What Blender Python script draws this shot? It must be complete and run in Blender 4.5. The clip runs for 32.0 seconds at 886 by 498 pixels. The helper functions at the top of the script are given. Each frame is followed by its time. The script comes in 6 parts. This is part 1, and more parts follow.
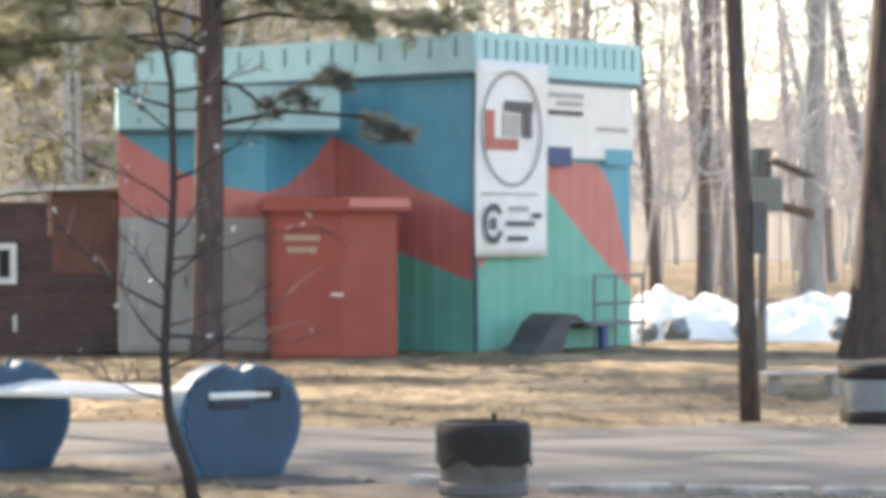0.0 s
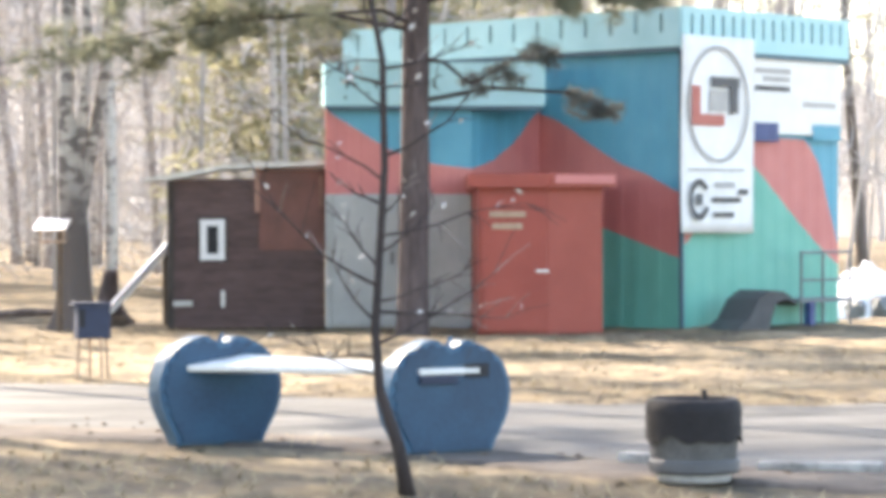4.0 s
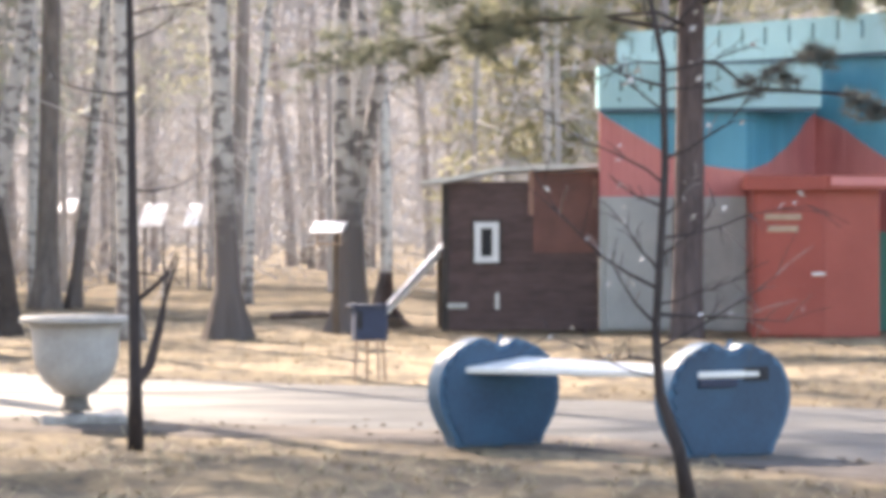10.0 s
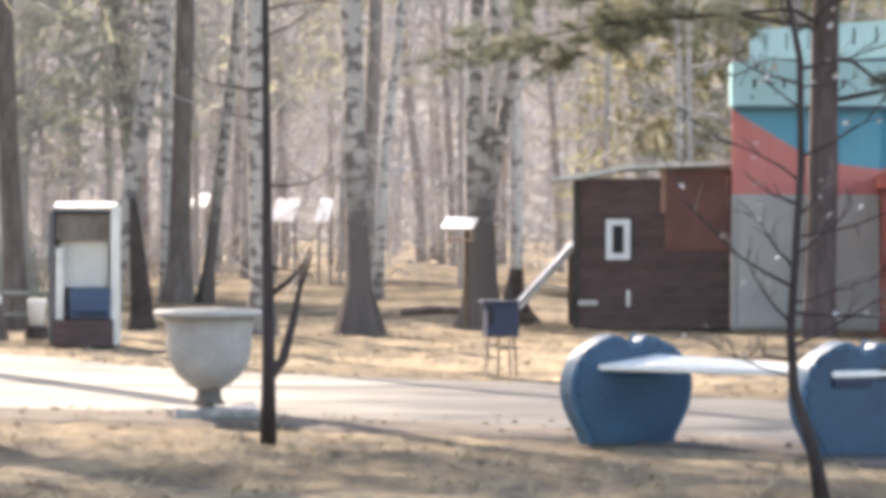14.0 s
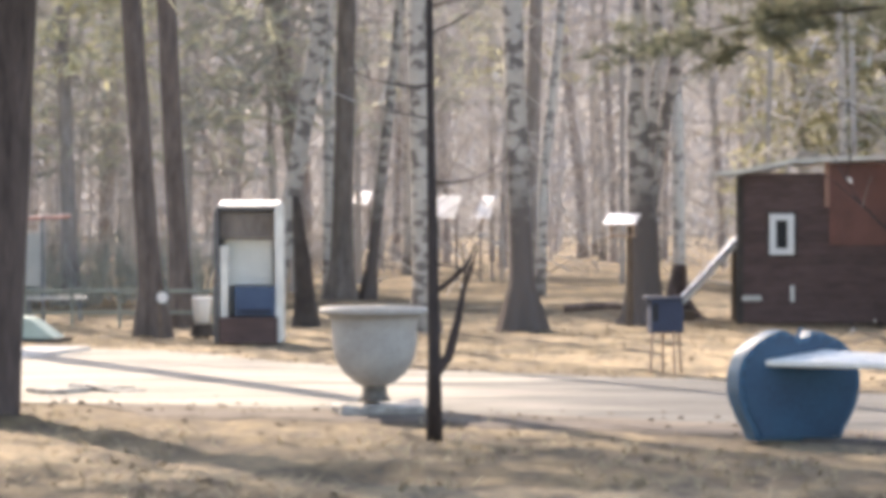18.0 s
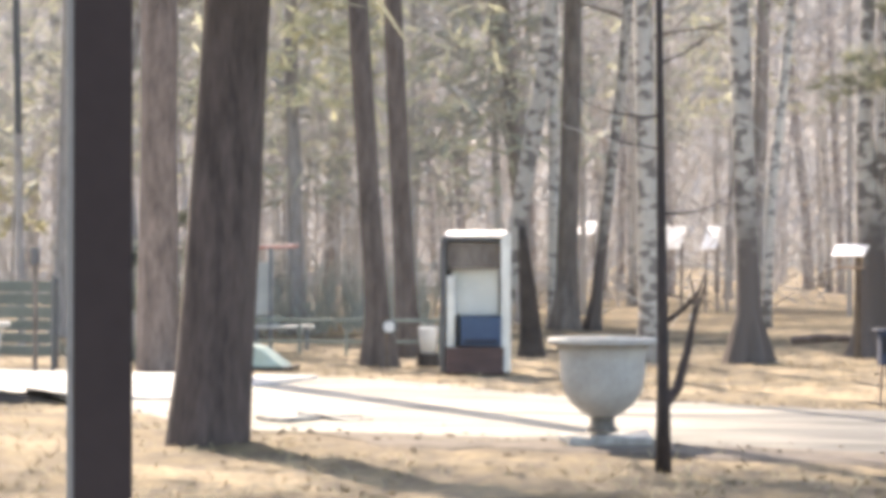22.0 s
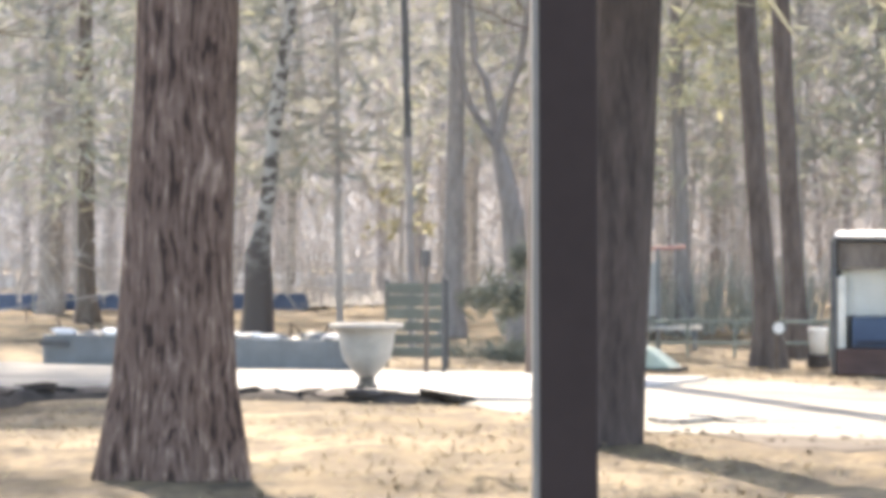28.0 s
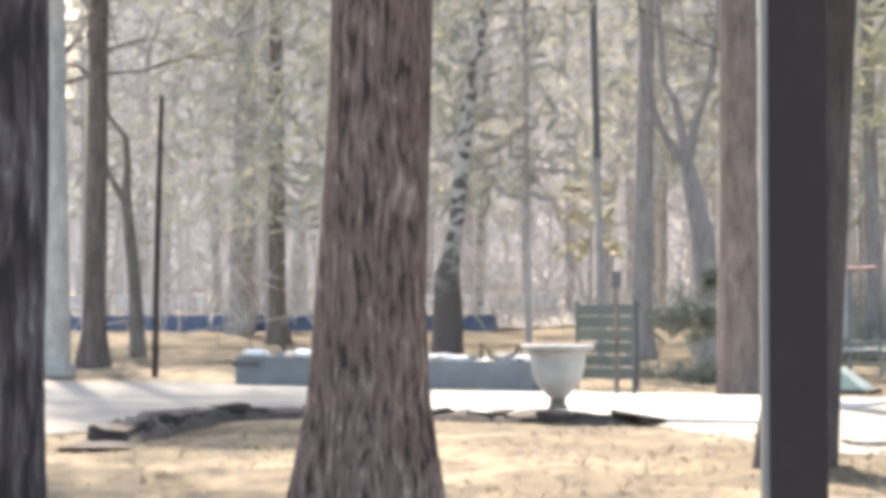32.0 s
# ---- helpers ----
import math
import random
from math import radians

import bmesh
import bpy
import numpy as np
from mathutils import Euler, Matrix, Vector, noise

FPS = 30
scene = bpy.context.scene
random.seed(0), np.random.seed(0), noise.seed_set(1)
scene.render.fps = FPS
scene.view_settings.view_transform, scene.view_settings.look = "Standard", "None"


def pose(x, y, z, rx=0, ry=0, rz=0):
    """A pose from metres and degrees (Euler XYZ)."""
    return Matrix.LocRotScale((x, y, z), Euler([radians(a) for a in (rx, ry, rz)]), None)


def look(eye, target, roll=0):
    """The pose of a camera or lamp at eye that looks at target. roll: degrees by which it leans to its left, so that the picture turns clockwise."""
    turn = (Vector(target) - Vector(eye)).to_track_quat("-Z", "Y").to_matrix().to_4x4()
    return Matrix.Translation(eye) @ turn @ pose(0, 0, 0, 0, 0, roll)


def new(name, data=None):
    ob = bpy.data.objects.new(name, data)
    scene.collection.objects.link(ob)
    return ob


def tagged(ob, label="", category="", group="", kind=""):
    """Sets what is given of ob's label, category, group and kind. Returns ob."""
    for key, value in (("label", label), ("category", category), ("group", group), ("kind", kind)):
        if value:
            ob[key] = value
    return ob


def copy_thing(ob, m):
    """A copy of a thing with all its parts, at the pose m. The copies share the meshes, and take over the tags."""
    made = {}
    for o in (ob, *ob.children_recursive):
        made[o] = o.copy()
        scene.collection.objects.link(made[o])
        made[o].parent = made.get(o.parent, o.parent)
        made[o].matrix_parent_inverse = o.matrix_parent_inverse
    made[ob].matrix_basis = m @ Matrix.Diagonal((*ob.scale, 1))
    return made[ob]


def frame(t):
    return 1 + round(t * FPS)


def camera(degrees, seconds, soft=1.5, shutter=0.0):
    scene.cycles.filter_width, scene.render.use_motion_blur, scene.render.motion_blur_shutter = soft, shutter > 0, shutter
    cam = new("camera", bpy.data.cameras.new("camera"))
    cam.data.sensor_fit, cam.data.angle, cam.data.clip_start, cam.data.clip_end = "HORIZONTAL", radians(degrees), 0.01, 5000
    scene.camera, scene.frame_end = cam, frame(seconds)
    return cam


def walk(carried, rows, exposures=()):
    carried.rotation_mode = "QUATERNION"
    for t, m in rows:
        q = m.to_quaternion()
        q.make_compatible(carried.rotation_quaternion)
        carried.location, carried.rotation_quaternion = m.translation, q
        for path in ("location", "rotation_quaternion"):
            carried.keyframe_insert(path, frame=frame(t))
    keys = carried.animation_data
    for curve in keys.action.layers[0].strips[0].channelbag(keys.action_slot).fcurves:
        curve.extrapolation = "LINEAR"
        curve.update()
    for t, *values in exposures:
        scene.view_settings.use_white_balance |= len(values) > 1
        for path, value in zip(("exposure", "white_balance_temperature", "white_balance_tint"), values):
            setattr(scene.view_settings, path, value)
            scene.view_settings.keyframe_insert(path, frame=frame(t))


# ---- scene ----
cam = camera(18, 32.0, soft=5.3)


def held(x, y, z, tilt, turn, lean):
    return pose(x, y, z, 90 + tilt, 0, turn) @ pose(0, 0, 0, 0, 0, lean)


PATH = [
    (0, held(0.119, -0.013, 1.4, -0.039, -12.470, -0.150)),
    (0.5, held(0.114, -0.012, 1.4, 0.064, -11.954, 0.294)),
    (1, held(0.111, -0.011, 1.4, -0.131, -11.623, 0.406)),
    (1.5, held(0.107, -0.010, 1.4, -0.216, -11.185, 0.111)),
    (2, held(0.099, -0.009, 1.4, -0.279, -10.315, 0.296)),
    (2.5, held(0.095, -0.008, 1.4, -0.351, -9.872, 0.253)),
    (3, held(0.090, -0.007, 1.4, -0.596, -9.355, 0.511)),
    (3.5, held(0.082, -0.006, 1.4, -0.487, -8.590, 0.027)),
    (5.5, held(0.076, -0.005, 1.4, -0.587, -7.896, -0.129)),
    (6, held(0.073, -0.005, 1.4, -0.505, -7.587, -0.123)),
    (6.5, held(0.071, -0.005, 1.4, -0.450, -7.384, 0.007)),
    (7, held(0.065, -0.004, 1.4, -1.120, -6.806, 0.123)),
    (7.5, held(0.057, -0.003, 1.4, -0.874, -5.917, 0.247)),
    (8, held(0.053, -0.003, 1.4, -0.508, -5.515, 0.158)),
    (8.5, held(0.046, -0.002, 1.4, -0.353, -4.817, 0.054)),
    (9, held(0.038, -0.001, 1.4, -0.253, -3.987, 0.080)),
    (9.5, held(0.033, -0.001, 1.4, -0.358, -3.474, 0.128)),
    (10, held(0.027, -0.001, 1.4, -0.447, -2.800, -0.149)),
    (10.5, held(0.026, -0.001, 1.4, -0.368, -2.714, -0.093)),
    (11, held(0.022, -0.000, 1.4, -0.497, -2.337, 0.109)),
    (11.5, held(0.018, -0.000, 1.4, -0.177, -1.895, -0.074)),
    (12, held(0.014, -0.000, 1.4, -0.162, -1.488, 0.211)),
    (12.5, held(0.004, -0.000, 1.4, -0.289, -0.408, 0.059)),
    (13, held(0.002, -0.000, 1.4, -0.536, -0.203, 0.014)),
    (13.5, held(0.003, -0.000, 1.4, -0.489, -0.315, 0.156)),
    (15.5, held(-0.009, -0.000, 1.4, -0.832, 0.983, 0.185)),
    (16, held(-0.013, -0.000, 1.4, -0.918, 1.419, 0.080)),
    (16.5, held(-0.020, -0.000, 1.4, -0.968, 2.138, 0.306)),
    (17, held(-0.022, -0.000, 1.4, -0.872, 2.436, 0.172)),
    (17.5, held(-0.025, -0.001, 1.4, -0.562, 2.735, 0.041)),
    (18, held(-0.029, -0.001, 1.4, -0.598, 3.127, -0.131)),
    (18.5, held(-0.033, -0.001, 1.4, -0.504, 3.529, 0.104)),
    (19, held(-0.038, -0.001, 1.4, -0.387, 4.010, -0.109)),
    (19.5, held(-0.044, -0.002, 1.4, -0.252, 4.654, -0.251)),
    (20, held(-0.043, -0.002, 1.4, -0.556, 4.697, -0.188)),
    (20.5, held(-0.045, -0.002, 1.4, -0.812, 4.849, 0.128)),
    (21, held(-0.052, -0.003, 1.4, -0.530, 5.597, 0.136)),
    (21.5, held(-0.065, -0.004, 1.4, -0.426, 6.965, -0.277)),
    (22, held(-0.071, -0.005, 1.4, 0.026, 7.683, 0.079)),
    (22.5, held(-0.077, -0.006, 1.4, 0.063, 8.468, -0.128)),
    (23, held(-0.083, -0.007, 1.4, -0.204, 9.114, -0.094)),
    (23.5, held(-0.087, -0.008, 1.4, -0.400, 9.489, 0.096)),
    (24, held(-0.096, -0.009, 1.4, -0.480, 10.522, -0.091)),
    (24.5, held(-0.099, -0.010, 1.4, -0.426, 10.926, 0.035)),
    (26.5, held(-0.123, -0.014, 1.4, -0.081, 13.117, -0.580)),
    (27, held(-0.131, -0.016, 1.4, -0.092, 13.744, -0.452)),
    (27.5, held(-0.141, -0.018, 1.4, -0.140, 14.693, -0.375)),
    (28, held(-0.149, -0.020, 1.4, 0.059, 15.487, -0.174)),
    (28.5, held(-0.151, -0.021, 1.4, -0.068, 15.709, -0.254)),
    (29, held(-0.154, -0.021, 1.4, 0.033, 15.988, -0.165)),
    (29.5, held(-0.155, -0.022, 1.4, -0.047, 16.244, -0.298)),
    (30, held(-0.163, -0.024, 1.4, 0.071, 17.134, 0.013)),
    (30.5, held(-0.171, -0.027, 1.4, 0.401, 17.895, -0.178)),
    (31, held(-0.173, -0.027, 1.4, 0.491, 18.119, -0.261)),
    (31.5, held(-0.179, -0.029, 1.4, 0.340, 18.619, -0.455)),
    (32, held(-0.187, -0.031, 1.4, 0.508, 19.309, -0.252)),
]
walk(cam, PATH, exposures=[(0, 2.0, 7900, 14), (2, 2.22, 7600, 14), (3, 2.32, 7550, 13), (3.5, 2.45, 7500, 13), (6, 2.52, 7400, 14), (7, 2.48, 7400, 14), (9, 2.3, 7400, 17), (11, 2.16, 7450, 18), (13, 2.07, 7500, 17), (16, 1.97, 7500, 17), (18, 1.84, 7550, 17), (19, 2.0, 7600, 16), (22, 2.09, 7600, 15), (24, 2.08, 7600, 15), (27, 2.15, 7500, 14), (32, 2.11, 7400, 14)])

# ---- world and sun ----
SUN_AZ, SUN_EL = radians(-30), radians(36)      # clockwise from +y, height
world = bpy.data.worlds.new("sky")
scene.world = world
world.use_nodes = True
wn = world.node_tree
wn.nodes.clear()
sky = wn.nodes.new("ShaderNodeTexSky")
sky.sky_type = "NISHITA"
sky.sun_disc = False
sky.sun_elevation, sky.sun_rotation = SUN_EL, SUN_AZ
sky.dust_density = 1.2
back = wn.nodes.new("ShaderNodeBackground")
back.inputs[1].default_value = 0.15
wout = wn.nodes.new("ShaderNodeOutputWorld")
wn.links.new(sky.outputs[0], back.inputs[0])
wn.links.new(back.outputs[0], wout.inputs[0])
to_sun = Vector((math.sin(SUN_AZ) * math.cos(SUN_EL), math.cos(SUN_AZ) * math.cos(SUN_EL), math.sin(SUN_EL)))
lamp = bpy.data.lights.new("sun", "SUN")
lamp.energy, lamp.angle, lamp.color = 3.0, radians(0.6), (1.0, 0.93, 0.82)
sun = new("sun", lamp)
sun.matrix_world = look(to_sun * 60, (0, 0, 0))

# ---- materials ----
def material(name, dark, light, scale=6.0, rough=0.8, bump=0.2, stretch=(1, 1, 1), metal=0.0, fine=40.0, vary=0.15, grime=0.0):
    """Two-scale mottling between two colours, with relief; a little of it differs from piece to piece."""
    m = bpy.data.materials.new(name)
    m.use_nodes = True
    n, l = m.node_tree.nodes, m.node_tree.links
    b = n["Principled BSDF"]
    co = n.new("ShaderNodeTexCoord")
    mp = n.new("ShaderNodeMapping")
    mp.inputs["Scale"].default_value = stretch
    l.new(co.outputs["Object"], mp.inputs[0])
    n1, n2 = n.new("ShaderNodeTexNoise"), n.new("ShaderNodeTexNoise")
    n1.inputs["Scale"].default_value, n2.inputs["Scale"].default_value = scale, fine
    n1.inputs["Detail"].default_value, n2.inputs["Detail"].default_value = 5, 3
    l.new(mp.outputs[0], n1.inputs[0])
    l.new(mp.outputs[0], n2.inputs[0])
    mix = n.new("ShaderNodeMath")
    mix.operation = "MULTIPLY_ADD"
    mix.inputs[1].default_value = 0.35
    l.new(n2.outputs[0], mix.inputs[0])
    half = n.new("ShaderNodeMath")
    half.operation = "MULTIPLY"
    half.inputs[1].default_value = 0.65
    l.new(n1.outputs[0], half.inputs[0])
    l.new(half.outputs[0], mix.inputs[2])
    ramp = n.new("ShaderNodeValToRGB")
    ramp.color_ramp.elements[0].position, ramp.color_ramp.elements[1].position = 0.34, 0.66
    ramp.color_ramp.elements[0].color, ramp.color_ramp.elements[1].color = (*dark, 1), (*light, 1)
    l.new(mix.outputs[0], ramp.inputs[0])
    info = n.new("ShaderNodeObjectInfo")
    hsv = n.new("ShaderNodeHueSaturation")
    rng = n.new("ShaderNodeMapRange")
    rng.inputs[3].default_value, rng.inputs[4].default_value = 1 - vary, 1 + vary
    l.new(info.outputs["Random"], rng.inputs[0])
    l.new(rng.outputs[0], hsv.inputs["Value"])
    l.new(ramp.outputs[0], hsv.inputs["Color"])
    l.new(hsv.outputs[0], b.inputs["Base Color"])
    b.inputs["Roughness"].default_value = rough
    b.inputs["Metallic"].default_value = metal
    if bump:
        bp = n.new("ShaderNodeBump")
        bp.inputs["Strength"].default_value = bump
        bp.inputs["Distance"].default_value = 0.03
        l.new(mix.outputs[0], bp.inputs["Height"])
        l.new(bp.outputs[0], b.inputs["Normal"])
    return m


def bark(name, dark, light, mark, coverage, low=0.0):
    """Birch: pale skin with black cross marks, and a dark rough foot up to a height."""
    m = bpy.data.materials.new(name)
    m.use_nodes = True
    n, l = m.node_tree.nodes, m.node_tree.links
    b = n["Principled BSDF"]
    co = n.new("ShaderNodeTexCoord")
    mp = n.new("ShaderNodeMapping")
    mp.inputs["Scale"].default_value = (3.6, 3.6, 5.6)
    mp.inputs["Rotation"].default_value = (0.45, 0.4, 0.0)
    l.new(co.outputs["Object"], mp.inputs[0])
    n1 = n.new("ShaderNodeTexNoise")
    n1.inputs["Scale"].default_value, n1.inputs["Detail"].default_value = 1.3, 4
    l.new(mp.outputs[0], n1.inputs[0])
    r1 = n.new("ShaderNodeValToRGB")
    r1.color_ramp.elements[0].position, r1.color_ramp.elements[1].position = coverage, coverage + 0.06
    r1.color_ramp.elements[0].color, r1.color_ramp.elements[1].color = (1, 1, 1, 1), (0, 0, 0, 1)
    l.new(n1.outputs[0], r1.inputs[0])
    n2 = n.new("ShaderNodeTexNoise")
    n2.inputs["Scale"].default_value = 9
    l.new(co.outputs["Object"], n2.inputs[0])
    skin = n.new("ShaderNodeMix")
    skin.data_type = "RGBA"
    skin.inputs["A"].default_value, skin.inputs["B"].default_value = (*dark, 1), (*light, 1)
    l.new(n2.outputs[0], skin.inputs["Factor"])
    full = n.new("ShaderNodeMix")
    full.data_type = "RGBA"
    full.inputs["B"].default_value = (*mark, 1)
    l.new(skin.outputs["Result"], full.inputs["A"])
    l.new(r1.outputs[0], full.inputs["Factor"])
    sep = n.new("ShaderNodeSeparateXYZ")
    l.new(co.outputs["Object"], sep.inputs[0])
    add = n.new("ShaderNodeMath")
    add.operation = "MULTIPLY_ADD"
    add.inputs[1].default_value = 1.6
    l.new(n1.outputs[0], add.inputs[0])
    l.new(sep.outputs["Z"], add.inputs[2])
    up = n.new("ShaderNodeMapRange")
    up.inputs[1].default_value, up.inputs[2].default_value = low + 0.45, low + 1.75
    l.new(add.outputs[0], up.inputs[0])
    foot = n.new("ShaderNodeMix")
    foot.data_type = "RGBA"
    foot.inputs["A"].default_value = (0.115, 0.094, 0.087, 1)
    l.new(full.outputs["Result"], foot.inputs["B"])
    l.new(up.outputs[0], foot.inputs["Factor"])
    l.new(foot.outputs["Result"], b.inputs["Base Color"])
    b.inputs["Roughness"].default_value = 0.8
    bp = n.new("ShaderNodeBump")
    bp.inputs["Strength"].default_value = 0.4
    l.new(n2.outputs[0], bp.inputs["Height"])
    l.new(bp.outputs[0], b.inputs["Normal"])
    return m


def foliage(name, dark, light, scale, glow=0.45):
    """Leaves and needles: light also passes through them."""
    m = material(name, dark, light, scale, 0.75, 0.0, vary=0.2, fine=5)
    n, l = m.node_tree.nodes, m.node_tree.links
    b = n["Principled BSDF"]
    t = n.new("ShaderNodeBsdfTranslucent")
    mx = n.new("ShaderNodeMixShader")
    mx.inputs[0].default_value = glow
    hs = next(k for k in n if k.type == "HUE_SAT")
    l.new(hs.outputs[0], t.inputs[0])
    l.new(b.outputs[0], mx.inputs[1])
    l.new(t.outputs[0], mx.inputs[2])
    l.new(mx.outputs[0], n["Material Output"].inputs[0])
    return m


def furrowed(name, crack, plate, pale, scale=(30, 30, 2.6), stops=(0.36, 0.46, 0.56, 0.68)):
    """Old conifer bark: long broken plates, dark cracks between them and pale flakes on some."""
    m = bpy.data.materials.new(name)
    m.use_nodes = True
    n, l = m.node_tree.nodes, m.node_tree.links
    b = n["Principled BSDF"]
    co = n.new("ShaderNodeTexCoord")
    warp = n.new("ShaderNodeTexNoise")
    warp.inputs["Scale"].default_value = 2.2
    l.new(co.outputs["Object"], warp.inputs[0])
    add = n.new("ShaderNodeMixRGB")
    add.blend_type = "ADD"
    add.inputs[0].default_value = 0.12
    l.new(co.outputs["Object"], add.inputs[1])
    l.new(warp.outputs["Color"], add.inputs[2])
    mp = n.new("ShaderNodeMapping")
    mp.inputs["Scale"].default_value = scale
    l.new(add.outputs[0], mp.inputs[0])
    f = n.new("ShaderNodeTexNoise")
    f.inputs["Scale"].default_value, f.inputs["Detail"].default_value, f.inputs["Roughness"].default_value = 1.0, 4, 0.55
    l.new(mp.outputs[0], f.inputs[0])
    big = n.new("ShaderNodeTexNoise")
    big.inputs["Scale"].default_value, big.inputs["Detail"].default_value = 3.0, 3
    l.new(co.outputs["Object"], big.inputs[0])
    mix = n.new("ShaderNodeMath")
    mix.operation = "MULTIPLY_ADD"
    mix.inputs[1].default_value = 0.22
    l.new(big.outputs[0], mix.inputs[0])
    sub = n.new("ShaderNodeMath")
    sub.operation = "SUBTRACT"
    sub.inputs[1].default_value = 0.11
    l.new(f.outputs[0], sub.inputs[0])
    l.new(sub.outputs[0], mix.inputs[2])
    r = n.new("ShaderNodeValToRGB")
    e = r.color_ramp.elements
    e.new(0.5)
    e.new(0.6)
    mid = tuple(0.75 * p + 0.25 * q for p, q in zip(plate, pale))
    for k, (at, c) in enumerate(zip(stops, (crack, plate, mid, pale))):
        e[k].position = at
        e[k].color = (*c, 1)
    l.new(mix.outputs[0], r.inputs[0])
    l.new(r.outputs[0], b.inputs["Base Color"])
    b.inputs["Roughness"].default_value = 0.95
    bp = n.new("ShaderNodeBump")
    bp.inputs["Strength"].default_value, bp.inputs["Distance"].default_value = 0.8, 0.04
    l.new(mix.outputs[0], bp.inputs["Height"])
    l.new(bp.outputs[0], b.inputs["Normal"])
    return m


PINE_DUSK = material("purplish_pine_bark", (0.056, 0.041, 0.042), (0.135, 0.103, 0.10), 5, 0.95, 0.9, (2.2, 2.2, 0.45), fine=16)
PINE_MID = material("brown_pine_bark", (0.072, 0.056, 0.051), (0.185, 0.150, 0.136), 5, 0.95, 0.8, (2.2, 2.2, 0.45), fine=16)
PINE = material("pine_bark", (0.042, 0.032, 0.03), (0.115, 0.086, 0.079), 5, 0.95, 1.0, (2.2, 2.2, 0.45), fine=16)
PINE_OLD = furrowed("old_pine_bark", (0.036, 0.021, 0.017), (0.125, 0.077, 0.061), (0.35, 0.255, 0.21), (30, 30, 4.2), (0.37, 0.45, 0.60, 0.70))
BARK_DARK = furrowed("dark_cracked_bark", (0.02, 0.014, 0.014), (0.062, 0.044, 0.043), (0.27, 0.24, 0.235), (19, 19, 2.6), (0.41, 0.53, 0.655, 0.73))
PINE_RED = material("pine_bark_pale", (0.10, 0.076, 0.067), (0.26, 0.20, 0.175), 5, 0.95, 0.7, (2, 2, 0.5), fine=18)
# bark lightened beyond its own tone, so distance haze sits in the colour
FARBARK = material("haze_paled_bark", (0.20, 0.178, 0.170), (0.37, 0.335, 0.322), 4, 0.95, 0.4, (2, 2, 0.6), fine=14)
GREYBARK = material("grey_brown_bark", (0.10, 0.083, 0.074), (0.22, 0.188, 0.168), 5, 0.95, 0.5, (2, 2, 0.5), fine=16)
# grey bark with the deep wood's haze painted in
HAZEBARK = material("haze_grey_bark", (0.25, 0.232, 0.222), (0.39, 0.365, 0.352), 3, 0.95, 0.2, (2, 2, 0.5), fine=12)
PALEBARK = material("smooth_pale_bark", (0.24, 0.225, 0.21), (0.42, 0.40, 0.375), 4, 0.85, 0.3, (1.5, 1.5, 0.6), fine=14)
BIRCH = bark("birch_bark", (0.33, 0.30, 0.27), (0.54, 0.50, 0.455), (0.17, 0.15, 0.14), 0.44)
# paler copy of the birch bark, haze painted in
BIRCH_FAR = bark("haze_paled_birch_bark", (0.43, 0.40, 0.37), (0.66, 0.63, 0.59), (0.25, 0.228, 0.215), 0.42)
SAPLING = material("sapling_bark", (0.018, 0.012, 0.012), (0.055, 0.038, 0.035), 10, 0.8, 0.3, (2, 2, 0.5))
# paler twig copy with sunlight painted into its colour
TWIG_LIT = material("sunlit_twig", (0.17, 0.13, 0.115), (0.34, 0.28, 0.255), 14, 0.7, 0.0)
TWIG = material("twig_bark", (0.10, 0.08, 0.07), (0.22, 0.18, 0.16), 8, 0.9, 0.0)
NEEDLE = foliage("pine_needles", (0.17, 0.178, 0.142), (0.35, 0.355, 0.29), 1.5, 0.55)
NEEDLE_BOUGH = foliage("olive_bough_needles", (0.115, 0.122, 0.086), (0.30, 0.31, 0.22), 1.5, 0.5)
NEEDLE_OLIVE = foliage("olive_wood_needles", (0.28, 0.285, 0.215), (0.48, 0.48, 0.37), 0.6, 0.45)
TWIG_MID = material("grey_brown_twigs", (0.29, 0.268, 0.253), (0.45, 0.42, 0.40), 0.8, 0.9, 0.0)
# brighter, yellower needle copy: sunlight is put into its colour
NEEDLE_FAR = foliage("sun_painted_far_needles", (0.28, 0.275, 0.185), (0.56, 0.545, 0.385), 0.35, 0.5)
# needles paled and greyed in colour to stand for haze
NEEDLE_PALE = foliage("haze_paled_needles", (0.37, 0.385, 0.345), (0.58, 0.585, 0.53), 0.3, 0.42)
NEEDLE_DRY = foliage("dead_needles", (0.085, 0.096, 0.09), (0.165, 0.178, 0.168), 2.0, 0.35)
# paler copy of the twigs, haze painted in
TWIG_FAR = material("haze_paled_twigs", (0.37, 0.345, 0.33), (0.56, 0.53, 0.51), 0.8, 0.9, 0.0)
BIRCH_FOOT = bark("dark_footed_birch_bark", (0.33, 0.30, 0.27), (0.54, 0.50, 0.455), (0.165, 0.147, 0.137), 0.45, 1.7)
BIRCH_LEAN = bark("black_patched_birch_bark", (0.36, 0.335, 0.31), (0.60, 0.575, 0.54), (0.125, 0.108, 0.10), 0.45, 1.4)
PALEGREEN = material("pale_green_plastic", (0.42, 0.52, 0.46), (0.56, 0.66, 0.60), 3, 0.4, 0.05)
TIN = material("bright_tin_sheet", (0.62, 0.62, 0.62), (0.80, 0.80, 0.79), 3, 0.38, 0.1, metal=0.85)
# brighter copy of the white sheet, with sunlight put into its colour
WHITE_SUN = material("sunlit_white_sheet", (0.78, 0.78, 0.77), (0.86, 0.86, 0.85), 3, 0.5, 0.05)
